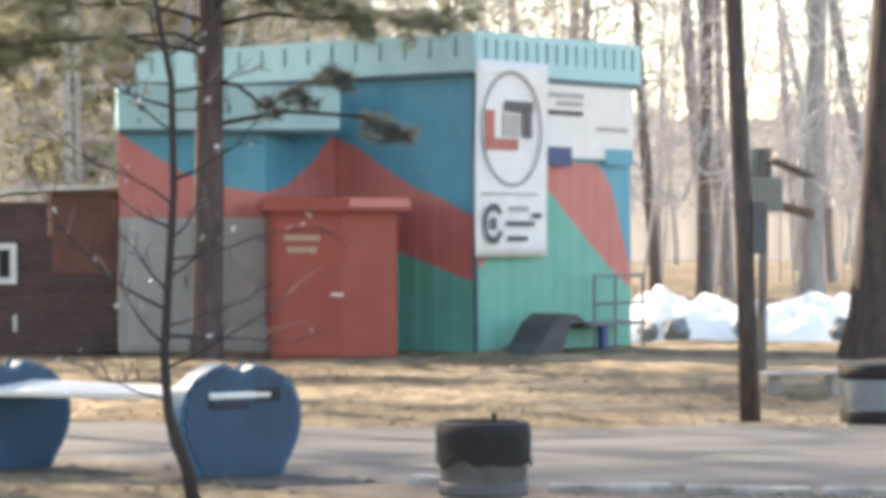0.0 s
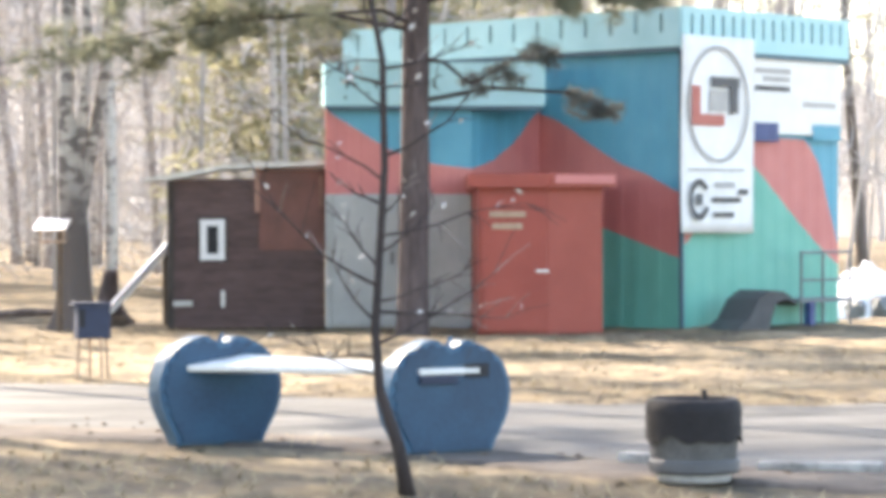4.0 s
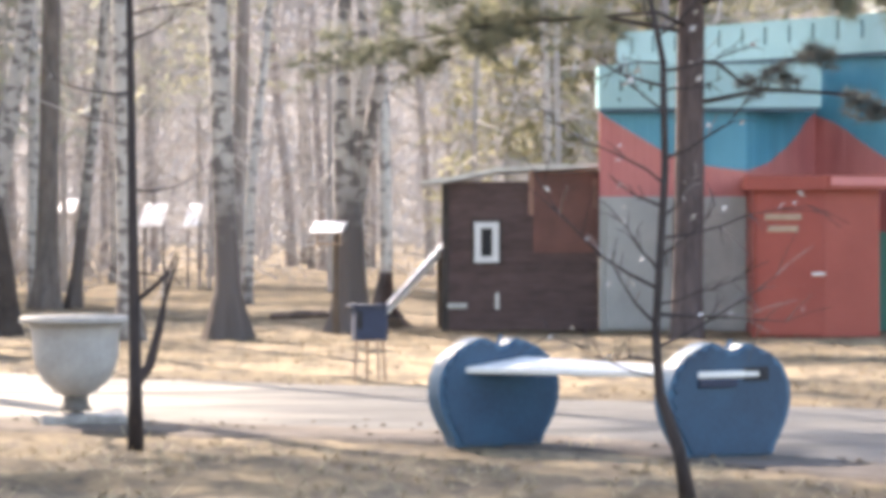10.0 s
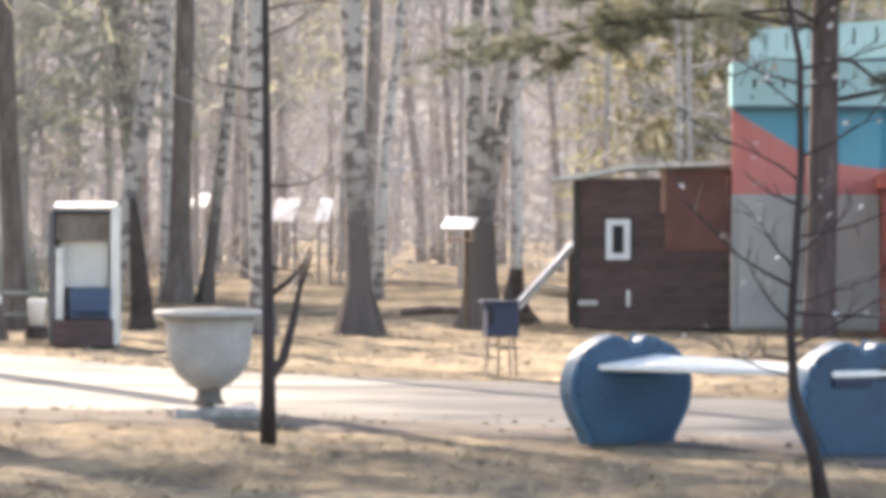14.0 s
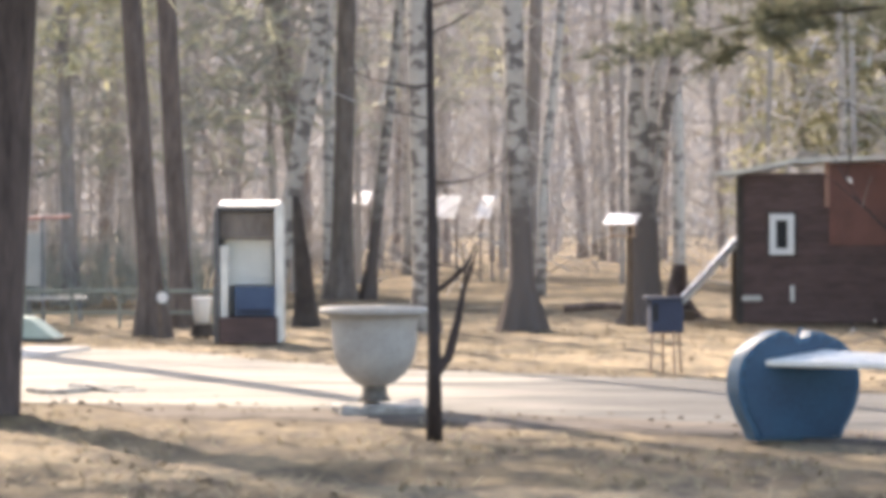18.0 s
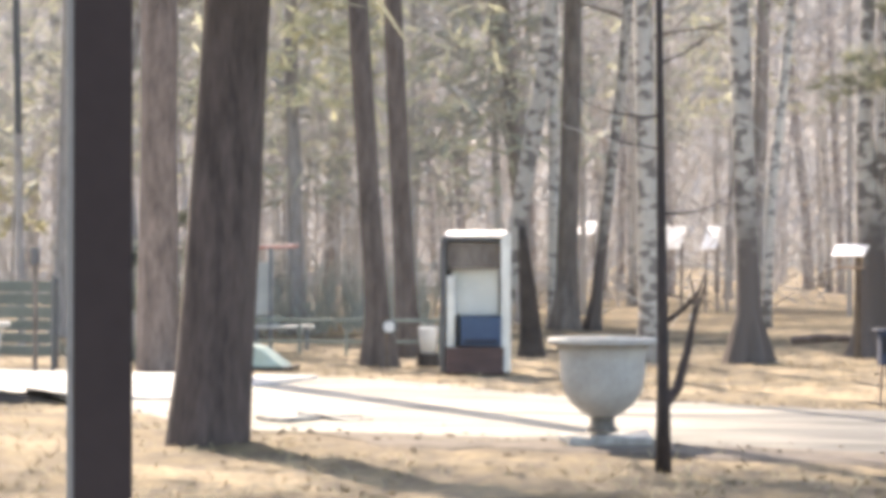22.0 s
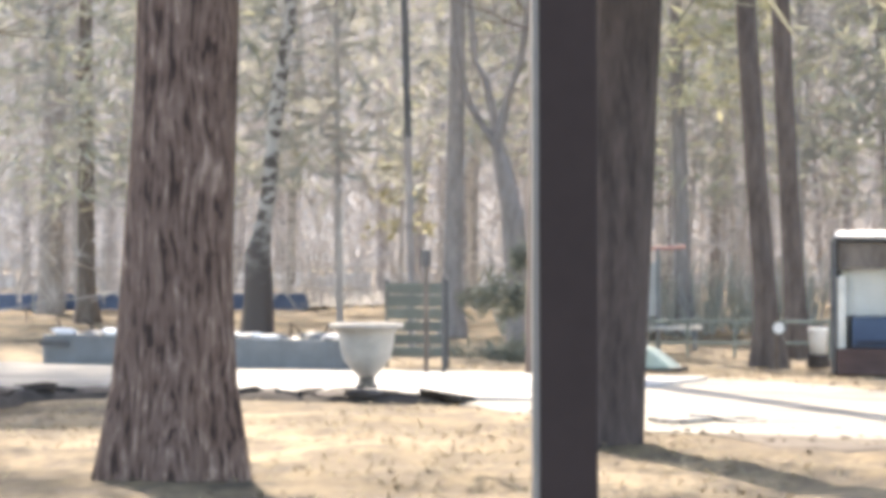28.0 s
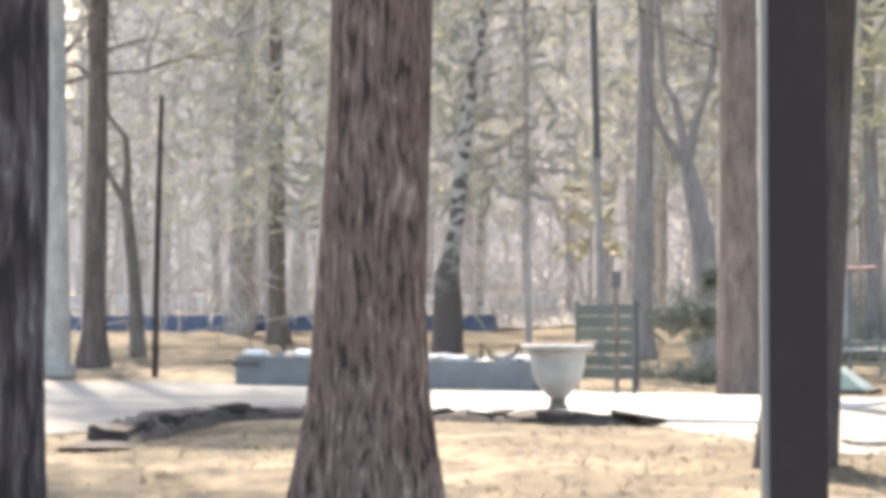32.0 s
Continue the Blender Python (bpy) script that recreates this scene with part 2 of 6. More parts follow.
STRAW = material("straw_blades", (0.24, 0.19, 0.11), (0.46, 0.38, 0.24), 3, 0.9, 0.0, vary=0.2)
LITTER = material("brown_leaf_litter", (0.07, 0.05, 0.035), (0.20, 0.145, 0.10), 3, 0.9, 0.0)
PAVER = material("pale_paving", (0.40, 0.39, 0.375), (0.56, 0.55, 0.53), 2, 0.85, 0.2)
def lawn():
    """Spring lawn: straw, bare earth and dull moss in patches of several sizes; the near ones also paint in tree shade.
    """
    m = material("dry_grass_ground", (0.058, 0.041, 0.026), (0.38, 0.285, 0.168), 2.0, 0.95, 1.0, (1.5, 0.7, 1), fine=9)
    n, l = m.node_tree.nodes, m.node_tree.links
    b = n["Principled BSDF"]
    hs = next(k for k in n if k.type == "HUE_SAT")
    co = next(k for k in n if k.type == "TEX_COORD")
    big = n.new("ShaderNodeTexNoise")
    big.inputs["Scale"].default_value, big.inputs["Detail"].default_value = 0.33, 6
    l.new(co.outputs["Object"], big.inputs[0])
    r = n.new("ShaderNodeValToRGB")
    r.color_ramp.elements[0].position, r.color_ramp.elements[1].position = 0.44, 0.56
    mix = n.new("ShaderNodeMix")
    mix.data_type = "RGBA"
    mix.blend_type = "MULTIPLY"
    mix.inputs["B"].default_value = (0.44, 0.415, 0.34, 1)
    sep = n.new("ShaderNodeSeparateXYZ")
    l.new(co.outputs["Object"], sep.inputs[0])
    # dark patches spread towards the viewer, putting tree shade into the colour
    near_shade = n.new("ShaderNodeMapRange")
    near_shade.inputs[1].default_value, near_shade.inputs[2].default_value = 21.0, 27.0
    near_shade.inputs[3].default_value, near_shade.inputs[4].default_value = -0.05, 0.02
    l.new(sep.outputs["Y"], near_shade.inputs[0])
    bias = n.new("ShaderNodeMath")
    l.new(big.outputs[0], bias.inputs[0])
    l.new(near_shade.outputs[0], bias.inputs[1])
    l.new(bias.outputs[0], r.inputs[0])
    inv = n.new("ShaderNodeMath")
    inv.operation = "SUBTRACT"
    inv.inputs[0].default_value = 1.0
    l.new(r.outputs[0], inv.inputs[1])
    l.new(inv.outputs[0], mix.inputs["Factor"])
    l.new(hs.outputs[0], mix.inputs["A"])
    l.new(mix.outputs["Result"], b.inputs["Base Color"])
    return m


GRASS = lawn()
def road_surface():
    """Worn asphalt that turns to sand-covered asphalt along the path, with patches of each in the other; the dark and
    pale ends also paint in tree shade and sunlight.
    """
    m = material("worn_asphalt", (0.043, 0.043, 0.043), (0.152, 0.149, 0.144), 0.8, 0.9, 0.35, (0.4, 2.2, 1), fine=6)
    n, l = m.node_tree.nodes, m.node_tree.links
    b = n["Principled BSDF"]
    hs = next(k for k in n if k.type == "HUE_SAT")
    co = next(k for k in n if k.type == "TEX_COORD")
    ramp = next(k for k in n if k.type == "VALTORGB")
    tint = n.new("ShaderNodeValToRGB")
    tint.color_ramp.elements[0].position, tint.color_ramp.elements[1].position = 0.34, 0.66
    tint.color_ramp.elements[0].color, tint.color_ramp.elements[1].color = (0.17, 0.156, 0.136, 1), (0.38, 0.35, 0.305, 1)
    l.new(ramp.inputs[0].links[0].from_socket, tint.inputs[0])
    mp = n.new("ShaderNodeMapping")
    mp.inputs["Scale"].default_value = (0.45, 1.3, 1)
    l.new(co.outputs["Object"], mp.inputs[0])
    drift = n.new("ShaderNodeTexNoise")
    drift.inputs["Scale"].default_value, drift.inputs["Detail"].default_value = 1.0, 6
    l.new(mp.outputs[0], drift.inputs[0])
    sep = n.new("ShaderNodeSeparateXYZ")
    l.new(co.outputs["Object"], sep.inputs[0])
    # the gradient along x carries tree shade and sunlight besides the sand
    along = n.new("ShaderNodeMapRange")
    along.inputs[1].default_value, along.inputs[2].default_value = 2.2, -5.0
    along.inputs[3].default_value, along.inputs[4].default_value = -0.30, 0.34
    l.new(sep.outputs["X"], along.inputs[0])
    add = n.new("ShaderNodeMath")
    l.new(drift.outputs[0], add.inputs[0])
    l.new(along.outputs[0], add.inputs[1])
    cover = n.new("ShaderNodeMapRange")
    cover.inputs[1].default_value, cover.inputs[2].default_value = 0.40, 0.62
    l.new(add.outputs[0], cover.inputs[0])
    mix = n.new("ShaderNodeMix")
    mix.data_type = "RGBA"
    l.new(cover.outputs[0], mix.inputs["Factor"])
    l.new(hs.outputs[0], mix.inputs["A"])
    l.new(tint.outputs[0], mix.inputs["B"])
    l.new(mix.outputs["Result"], b.inputs["Base Color"])
    return m


ROAD = road_surface()
# pale sandy tone with sunlight put into it, for the far strip
SANDY = material("sunlit_ground_tone", (0.17, 0.156, 0.136), (0.38, 0.35, 0.305), 0.8, 0.95, 0.35, (0.4, 2.0, 1), fine=7)
CONCRETE = material("pale_concrete", (0.30, 0.29, 0.275), (0.48, 0.46, 0.44), 4, 0.85, 0.2)
URN_MAT = material("whitewashed_concrete", (0.33, 0.315, 0.295), (0.47, 0.455, 0.43), 5, 0.85, 0.25)
BLUE = material("blue_metal_paint", (0.055, 0.29, 0.42), (0.08, 0.35, 0.48), 2, 0.45, 0.05, vary=0.0)
CYAN = material("pale_cyan_paint", (0.34, 0.60, 0.64), (0.42, 0.68, 0.72), 2, 0.5, 0.05, vary=0.0)
RED = material("salmon_red_paint", (0.50, 0.155, 0.15), (0.58, 0.20, 0.185), 2, 0.5, 0.05, vary=0.0)
FADEDRED = material("faded_red_paint", (0.36, 0.17, 0.15), (0.48, 0.27, 0.245), 6, 0.6, 0.1)
CABINET = material("dull_navy_cabinet_paint", (0.028, 0.055, 0.115), (0.045, 0.085, 0.16), 3, 0.55, 0.08)
GREEN = material("sea_green_paint", (0.10, 0.38, 0.31), (0.14, 0.46, 0.38), 2, 0.5, 0.05, vary=0.0)
GREYP = material("grey_door_paint", (0.34, 0.35, 0.345), (0.44, 0.45, 0.44), 3, 0.5, 0.05)
DOORRED = material("brick_red_paint", (0.27, 0.040, 0.026), (0.34, 0.060, 0.040), 2, 0.5, 0.08, vary=0.0)
WHITE = material("white_sheet", (0.68, 0.68, 0.68), (0.80, 0.80, 0.80), 3, 0.6, 0.05)
INK = material("dark_print", (0.07, 0.07, 0.075), (0.11, 0.11, 0.115), 6, 0.6, 0.0)
INKRED = material("red_print", (0.50, 0.15, 0.12), (0.60, 0.20, 0.165), 6, 0.6, 0.0)
INKBLUE = material("navy_print", (0.03, 0.05, 0.16), (0.05, 0.08, 0.22), 6, 0.5, 0.0)
INKGREY = material("grey_print", (0.36, 0.35, 0.34), (0.46, 0.45, 0.44), 6, 0.6, 0.0)
SHEDBROWN = material("brown_shed_boards", (0.068, 0.042, 0.040), (0.12, 0.076, 0.071), 4, 0.85, 0.12, (0.7, 1, 3), fine=12, vary=0.10)
SHEDRED = material("rusty_brown_sheet", (0.105, 0.052, 0.043), (0.20, 0.088, 0.07), 2.2, 0.8, 0.2)
BATTEN = material("red_brown_batten", (0.22, 0.115, 0.085), (0.34, 0.19, 0.145), 5, 0.8, 0.2, (1, 1, 0.4))
TIMBER = material("pale_timber", (0.30, 0.20, 0.14), (0.46, 0.33, 0.24), 5, 0.8, 0.3, (1, 6, 1))
WEATHER = material("weathered_white_board", (0.50, 0.49, 0.46), (0.72, 0.70, 0.66), 5, 0.7, 0.2, (1, 1, 1))
BENCHBLUE = material("bench_blue_paint", (0.006, 0.030, 0.068), (0.015, 0.072, 0.135), 2.6, 0.5, 0.15, vary=0.1)
# lighter copy of the bench blue paints the lit edges of the panels
BENCHEDGE = material("lit_edge_bench_blue", (0.022, 0.080, 0.145), (0.04, 0.12, 0.20), 4, 0.5, 0.12, vary=0.05)
BLACK = material("black_plastic_bag", (0.008, 0.006, 0.007), (0.018, 0.014, 0.015), 12, 0.8, 0.35)
# near-black that paints in the shade behind slits, panes and openings
DARK = material("painted_interior_shade", (0.012, 0.012, 0.014), (0.025, 0.025, 0.028), 6, 0.8, 0.0)
POST = material("dark_brown_post_paint", (0.024, 0.0155, 0.015), (0.035, 0.023, 0.022), 3, 0.95, 0.05)
POSTEDGE = material("grey_post_edge", (0.16, 0.145, 0.135), (0.22, 0.20, 0.19), 3, 0.5, 0.05)
STEEL = material("bright_metal_sheet", (0.55, 0.56, 0.58), (0.72, 0.73, 0.75), 5, 0.3, 0.1, metal=0.8)
RUST = material("brown_steel", (0.09, 0.06, 0.04), (0.17, 0.12, 0.085), 8, 0.7, 0.2)
NAVY = material("navy_enamel", (0.014, 0.020, 0.044), (0.024, 0.034, 0.07), 4, 0.65, 0.05)
TRIM = material("dull_blue_trim", (0.045, 0.10, 0.14), (0.07, 0.14, 0.18), 3, 0.6, 0.05)
BINGREY = material("stained_bin_concrete", (0.055, 0.052, 0.05), (0.13, 0.124, 0.118), 6, 0.85, 0.3)
SNOW = material("old_snow", (0.70, 0.71, 0.73), (0.92, 0.92, 0.92), 2, 0.7, 0.8, fine=9)
GREYBLUE = material("grey_blue_paint", (0.125, 0.136, 0.147), (0.205, 0.22, 0.234), 3, 0.6, 0.1)
# fence green lightened so that distance haze sits in the colour
FENCEGREEN = material("haze_paled_fence_green", (0.17, 0.188, 0.165), (0.26, 0.282, 0.245), 3, 0.6, 0.1)
BOARDGREEN = material("green_board_paint", (0.11, 0.122, 0.107), (0.175, 0.19, 0.165), 3, 0.6, 0.1)
FENCEBLUE = material("blue_fence_paint", (0.065, 0.105, 0.20), (0.105, 0.155, 0.27), 3, 0.6, 0.05)
# pale base colour paints the glints on the shiny dry leaves
LEAFLIT = material("glint_painted_dry_leaf", (0.42, 0.36, 0.32), (0.66, 0.60, 0.54), 9, 0.35, 0.0)
# brown earth tone that also carries the bench's shadow
EARTH = material("shade_darkened_earth", (0.056, 0.044, 0.037), (0.165, 0.132, 0.106), 2.5, 0.95, 0.7, (1.0, 1.6, 1), fine=11)
SOIL = material("dark_soil", (0.03, 0.025, 0.023), (0.08, 0.065, 0.058), 4, 0.95, 0.5)
DIRTY_STONE = material("dirty_pale_concrete", (0.16, 0.15, 0.14), (0.44, 0.42, 0.39), 7, 0.9, 0.5, fine=22)
# darker concrete for the stem below the bowl
STEM = material("dark_stem_concrete", (0.09, 0.08, 0.07), (0.20, 0.18, 0.16), 8, 0.9, 0.3)
GLASS = material("milky_pane", (0.62, 0.63, 0.61), (0.85, 0.85, 0.82), 2.5, 0.25, 0.0)

# ---- building blocks ----
def part(name, bm, mat, parent=None, label="", smooth=False):
    me = bpy.data.meshes.new(name)
    bmesh.ops.recalc_face_normals(bm, faces=bm.faces)
    bm.to_mesh(me)
    bm.free()
    for m in (mat if isinstance(mat, (list, tuple)) else (mat,)):
        me.materials.append(m)
    if smooth:
        me.polygons.foreach_set("use_smooth", [True] * len(me.polygons))
    ob = new(name, me)
    ob.parent = parent
    if label:
        tagged(ob, label)
    return ob


def raw(name, verts, faces, mat, parent=None, slots=None, smooth=False):
    me = bpy.data.meshes.new(name)
    me.from_pydata(verts, [], faces)
    for m in (mat if isinstance(mat, (list, tuple)) else (mat,)):
        me.materials.append(m)
    if slots is not None:
        me.polygons.foreach_set("material_index", slots)
    if smooth:
        me.polygons.foreach_set("use_smooth", [True] * len(me.polygons))
    ob = new(name, me)
    ob.parent = parent
    return ob


def thing(name, x, y, z=0.0, turn=0.0, label="", category="", group="", kind=""):
    ob = new(name)
    ob.matrix_basis = pose(x, y, z, 0, 0, turn)
    return tagged(ob, label, category, group, kind)


def box(bm, c, s, turn=0.0, bevel=0.0, tilt=0.0, lean=0.0):
    r = bmesh.ops.create_cube(bm, size=1.0, matrix=pose(*c, tilt, lean, turn) @ Matrix.Diagonal((*s, 1)))
    if bevel:
        edges = list({e for v in r["verts"] for e in v.link_edges})
        bmesh.ops.bevel(bm, geom=edges, offset=bevel, segments=2, affect="EDGES", profile=0.7)
    return bm


def boxes(*rows, bevel=0.0):
    bm = bmesh.new()
    for row in rows:
        box(bm, row[0], row[1], row[2] if len(row) > 2 else 0.0, bevel)
    return bm


def tube(bm, pts, radii, n=8, cap=True):
    pts = [Vector(p) for p in pts]
    rings = []
    side = None
    for i, p in enumerate(pts):
        d = (pts[min(i + 1, len(pts) - 1)] - pts[max(i - 1, 0)]).normalized()
        if side is None:
            side = d.orthogonal().normalized()
        side = (side - d * side.dot(d)).normalized()
        up = d.cross(side)
        rings.append([bm.verts.new(p + (side * math.cos(a) + up * math.sin(a)) * radii[i]) for a in (2 * math.pi * k / n for k in range(n))])
    for a, b in zip(rings, rings[1:]):
        for k in range(n):
            bm.faces.new((a[k], a[(k + 1) % n], b[(k + 1) % n], b[k]))
    if cap:
        bm.faces.new(rings[0][::-1])
        bm.faces.new(rings[-1])
    return bm


def lathe(bm, profile, n=40, c=(0, 0, 0)):
    rings = []
    for r, z in profile:
        rings.append([bm.verts.new((c[0] + r * math.cos(2 * math.pi * k / n), c[1] + r * math.sin(2 * math.pi * k / n), c[2] + z)) for k in range(n)])
    for a, b in zip(rings, rings[1:]):
        for k in range(n):
            bm.faces.new((a[k], a[(k + 1) % n], b[(k + 1) % n], b[k]))
    bm.faces.new(rings[0][::-1])
    bm.faces.new(rings[-1])
    return bm


def prism(bm, outline, y0, y1, m=None):
    """An outline in x and z, given thickness along y."""
    a = [bm.verts.new((x, y0, z)) for x, z in outline]
    b = [bm.verts.new((x, y1, z)) for x, z in outline]
    bm.faces.new(a)
    bm.faces.new(b[::-1])
    for i in range(len(a)):
        j = (i + 1) % len(a)
        bm.faces.new((a[i], b[i], b[j], a[j]))
    if m is not None:
        bmesh.ops.transform(bm, matrix=m, verts=a + b)
    return bm


def curve(points):
    """A piecewise-linear function through points, softened."""
    xs, ys = [p[0] for p in points], [p[1] for p in points]

    def at(u):
        return sum(float(np.interp(u + o, xs, ys)) for o in (-0.02, -0.01, 0, 0.01, 0.02)) / 5
    return at

# ---- ground ----
NEAR_EDGE = curve([(-60, 21.5), (-14, 21.4), (-11.7, 21.7), (-11.25, 24.6), (-10.7, 25.8), (-9.4, 25.7), (-7.6, 25.5), (-7.0, 25.1), (-6.4, 24.1), (-5.87, 23.4), (-4.4, 21.4), (-1.9, 20.5), (-0.4, 19.9), (0.4, 19.4), (0.9, 19.2), (1.6, 18.6), (2.1, 18.1), (2.7, 17.3), (3.3, 16.3), (4.2, 15.45), (6.0, 14.7), (14, 11.5), (60, -6)])
FAR_EDGE = curve([(-60, 36), (-15.3, 33.3), (-8.9, 31.8), (-5.8, 30.4), (-4.6, 29.8), (-2.4, 26.6), (-0.4, 25.2), (0.9, 24.4), (2.2, 22.6), (4.4, 21.2), (8, 20.6), (14, 19), (60, 6)])


def height(x, y):
    d = math.hypot(x, y)
    rise = 0.008 * min(max(d - 43, 0), 60)
    if NEAR_EDGE(x) - 0.5 < y < FAR_EDGE(x) + 0.3 or d < 4:
        return rise - 0.012
    lump = noise.noise((x * 0.9, y * 0.9, 3.1)) * 0.05 + noise.noise((x * 3.1, y * 3.1, 7.7)) * 0.032
    near = min(abs(y - NEAR_EDGE(x) + 0.5), abs(y - FAR_EDGE(x) - 0.3)) / 0.8
    level = min(1.0, max(0.0, math.hypot(x - 1.9, y - 17.3) - 1.0))      # trodden flat round the bench
    return rise + lump * min(1.0, near) * level - 0.012


def sheet():
    xs = sorted({round(v, 3) for v in (*np.linspace(-2500, -130, 10), *np.linspace(-130, -30, 26), *np.arange(-30, 18, 0.24), *np.linspace(18, 130, 40), *np.linspace(130, 2500, 10))})
    ys = sorted({round(v, 3) for v in (*np.linspace(-2500, -40, 8), *np.linspace(-40, 6, 20), *np.arange(6, 46, 0.24), *np.linspace(46, 140, 60), *np.linspace(140, 2500, 10))})
    w = len(xs)
    verts = [(x, y, height(x, y)) for y in ys for x in xs]
    faces = [(j * w + i, j * w + i + 1, (j + 1) * w + i + 1, (j + 1) * w + i) for j in range(len(ys) - 1) for i in range(w - 1)]
    return tagged(raw("ground", verts, faces, GRASS, smooth=True), "dry straw-coloured grass and leaf litter in early spring", "ground", kind="structure")


ground = sheet()


def strip():
    xs = list(np.arange(-58, 56, 0.14))
    verts, faces = [], []
    n = 24
    for x in xs:
        a, b = NEAR_EDGE(x) + 0.25 * noise.noise((x * 1.1, 0, 0)) + 0.15 * noise.noise((x * 3.7, 2, 0)), FAR_EDGE(x) + 0.5 * noise.noise((x * 0.8, 4, 0)) + 0.25 * noise.noise((x * 3.1, 9, 0))
        for k in range(n + 1):
            u = k / n
            y = a + (b - a) * u
            verts.append((x, y, 0.012 + 0.02 * math.sin(math.pi * u) + 0.006 * noise.noise((x * 1.5, y * 1.5, 0)) - (0.016 if k in (0, n) else 0)))
    for i in range(len(xs) - 1):
        for k in range(n):
            q = i * (n + 1) + k
            faces.append((q, q + n + 1, q + n + 2, q + 1))
    return tagged(raw("road", verts, faces, ROAD, smooth=True), "worn grey asphalt path dusted with sand", "path", kind="structure")


road = strip()

# ---- painted pavilion ----
def mural(name, p0, p1, z0, bands, parent, pitch=0.33, depth=0.007):
    """A ribbed sheet-metal wall from p0 to p1 with painted fields; bands are (slot, top as a function of u), from the ground up."""
    p0, p1 = Vector((*p0, 0)), Vector((*p1, 0))
    run = p1 - p0
    out = Vector((run.y, -run.x, 0)).normalized()
    us = []
    n = max(3, round(run.length / pitch))
    for k in range(n):
        us += [(k / n, 0), ((k + 0.42) / n, 0), ((k + 0.5) / n, depth), ((k + 0.92) / n, depth)]
    us.append((1.0, 0))
    verts, faces, slots = [], [], []
    rows = len(bands) + 1
    for u, o in us:
        z = z0
        verts.append(tuple(p0 + run * u + out * o + Vector((0, 0, z))))
        for slot, top in bands:
            z = max(z + 0.002, top(u))
            verts.append(tuple(p0 + run * u + out * o + Vector((0, 0, z))))
    for i in range(len(us) - 1):
        for k in range(rows - 1):
            q = i * rows + k
            faces.append((q, q + rows, q + rows + 1, q + 1))
            slots.append(bands[k][0])
    return raw(name, verts, faces, PAINTS, parent, slots)


PAINTS = [GREEN, RED, BLUE, GREYP, CYAN, WHITE]
K, L, R = (8.53, 36.1), (4.75, 41.0), (11.33, 38.3)
B = (L[0] + R[0] - K[0], L[1] + R[1] - K[1])
pavilion = thing("pavilion", 0, 0, 0, 0, "faceted sheet-metal pavilion painted with blue sky, red hills and green meadow", "pavilion")


def flat(z):
    return lambda u: z


mural("wall", L, K, 0.0, [(0, curve([(0.6, 1.75), (0.74, 1.42), (0.86, 1.2), (1.0, 0.93)])), (1, curve([(0.0, 1.2), (0.45, 2.1), (0.58, 2.95), (0.66, 2.8), (0.74, 2.5), (0.84, 2.18), (0.9, 2.08), (1.0, 1.79)])), (2, flat(3.72))], pavilion)
mural("wall", K, R, 0.0, [(0, curve([(0, 1.05), (0.08, 1.25), (0.22, 2.25), (0.40, 2.3), (0.5, 2.05), (0.7, 1.5), (0.9, 1.0), (1, 0.8)])), (1, curve([(0, 1.35), (0.15, 2.35), (0.4, 2.58), (0.78, 2.56), (0.86, 2.3), (0.94, 1.6), (1, 1.0)])), (2, flat(3.70))], pavilion)
mural("wall", R, B, 0.0, [(0, flat(1.2)), (1, flat(2.0)), (2, flat(3.7))], pavilion)
mural("wall", B, L, 0.0, [(0, flat(1.2)), (1, flat(2.0)), (2, flat(3.7))], pavilion)
F0, F1, F2 = (3.95, 37.25), (5.9, 37.1), (7.03, 38.1)
mural("wall", F0, F1, 0.0, [(3, flat(1.80)), (1, curve([(0, 2.95), (0.05, 2.86), (0.2, 2.68), (0.45, 2.38), (0.75, 2.2), (1, 2.14)])), (2, flat(3.0))], pavilion)
mural("wall", F1, F2, 0.0, [(1, curve([(0, 2.14), (0.3, 2.25), (0.65, 2.55), (0.85, 2.85), (1, 2.98)])), (2, flat(3.02))], pavilion)
mural("wall", (4.3, 40.6), F0, 0.0, [(3, flat(1.80)), (1, flat(2.95)), (2, flat(3.0))], pavilion)


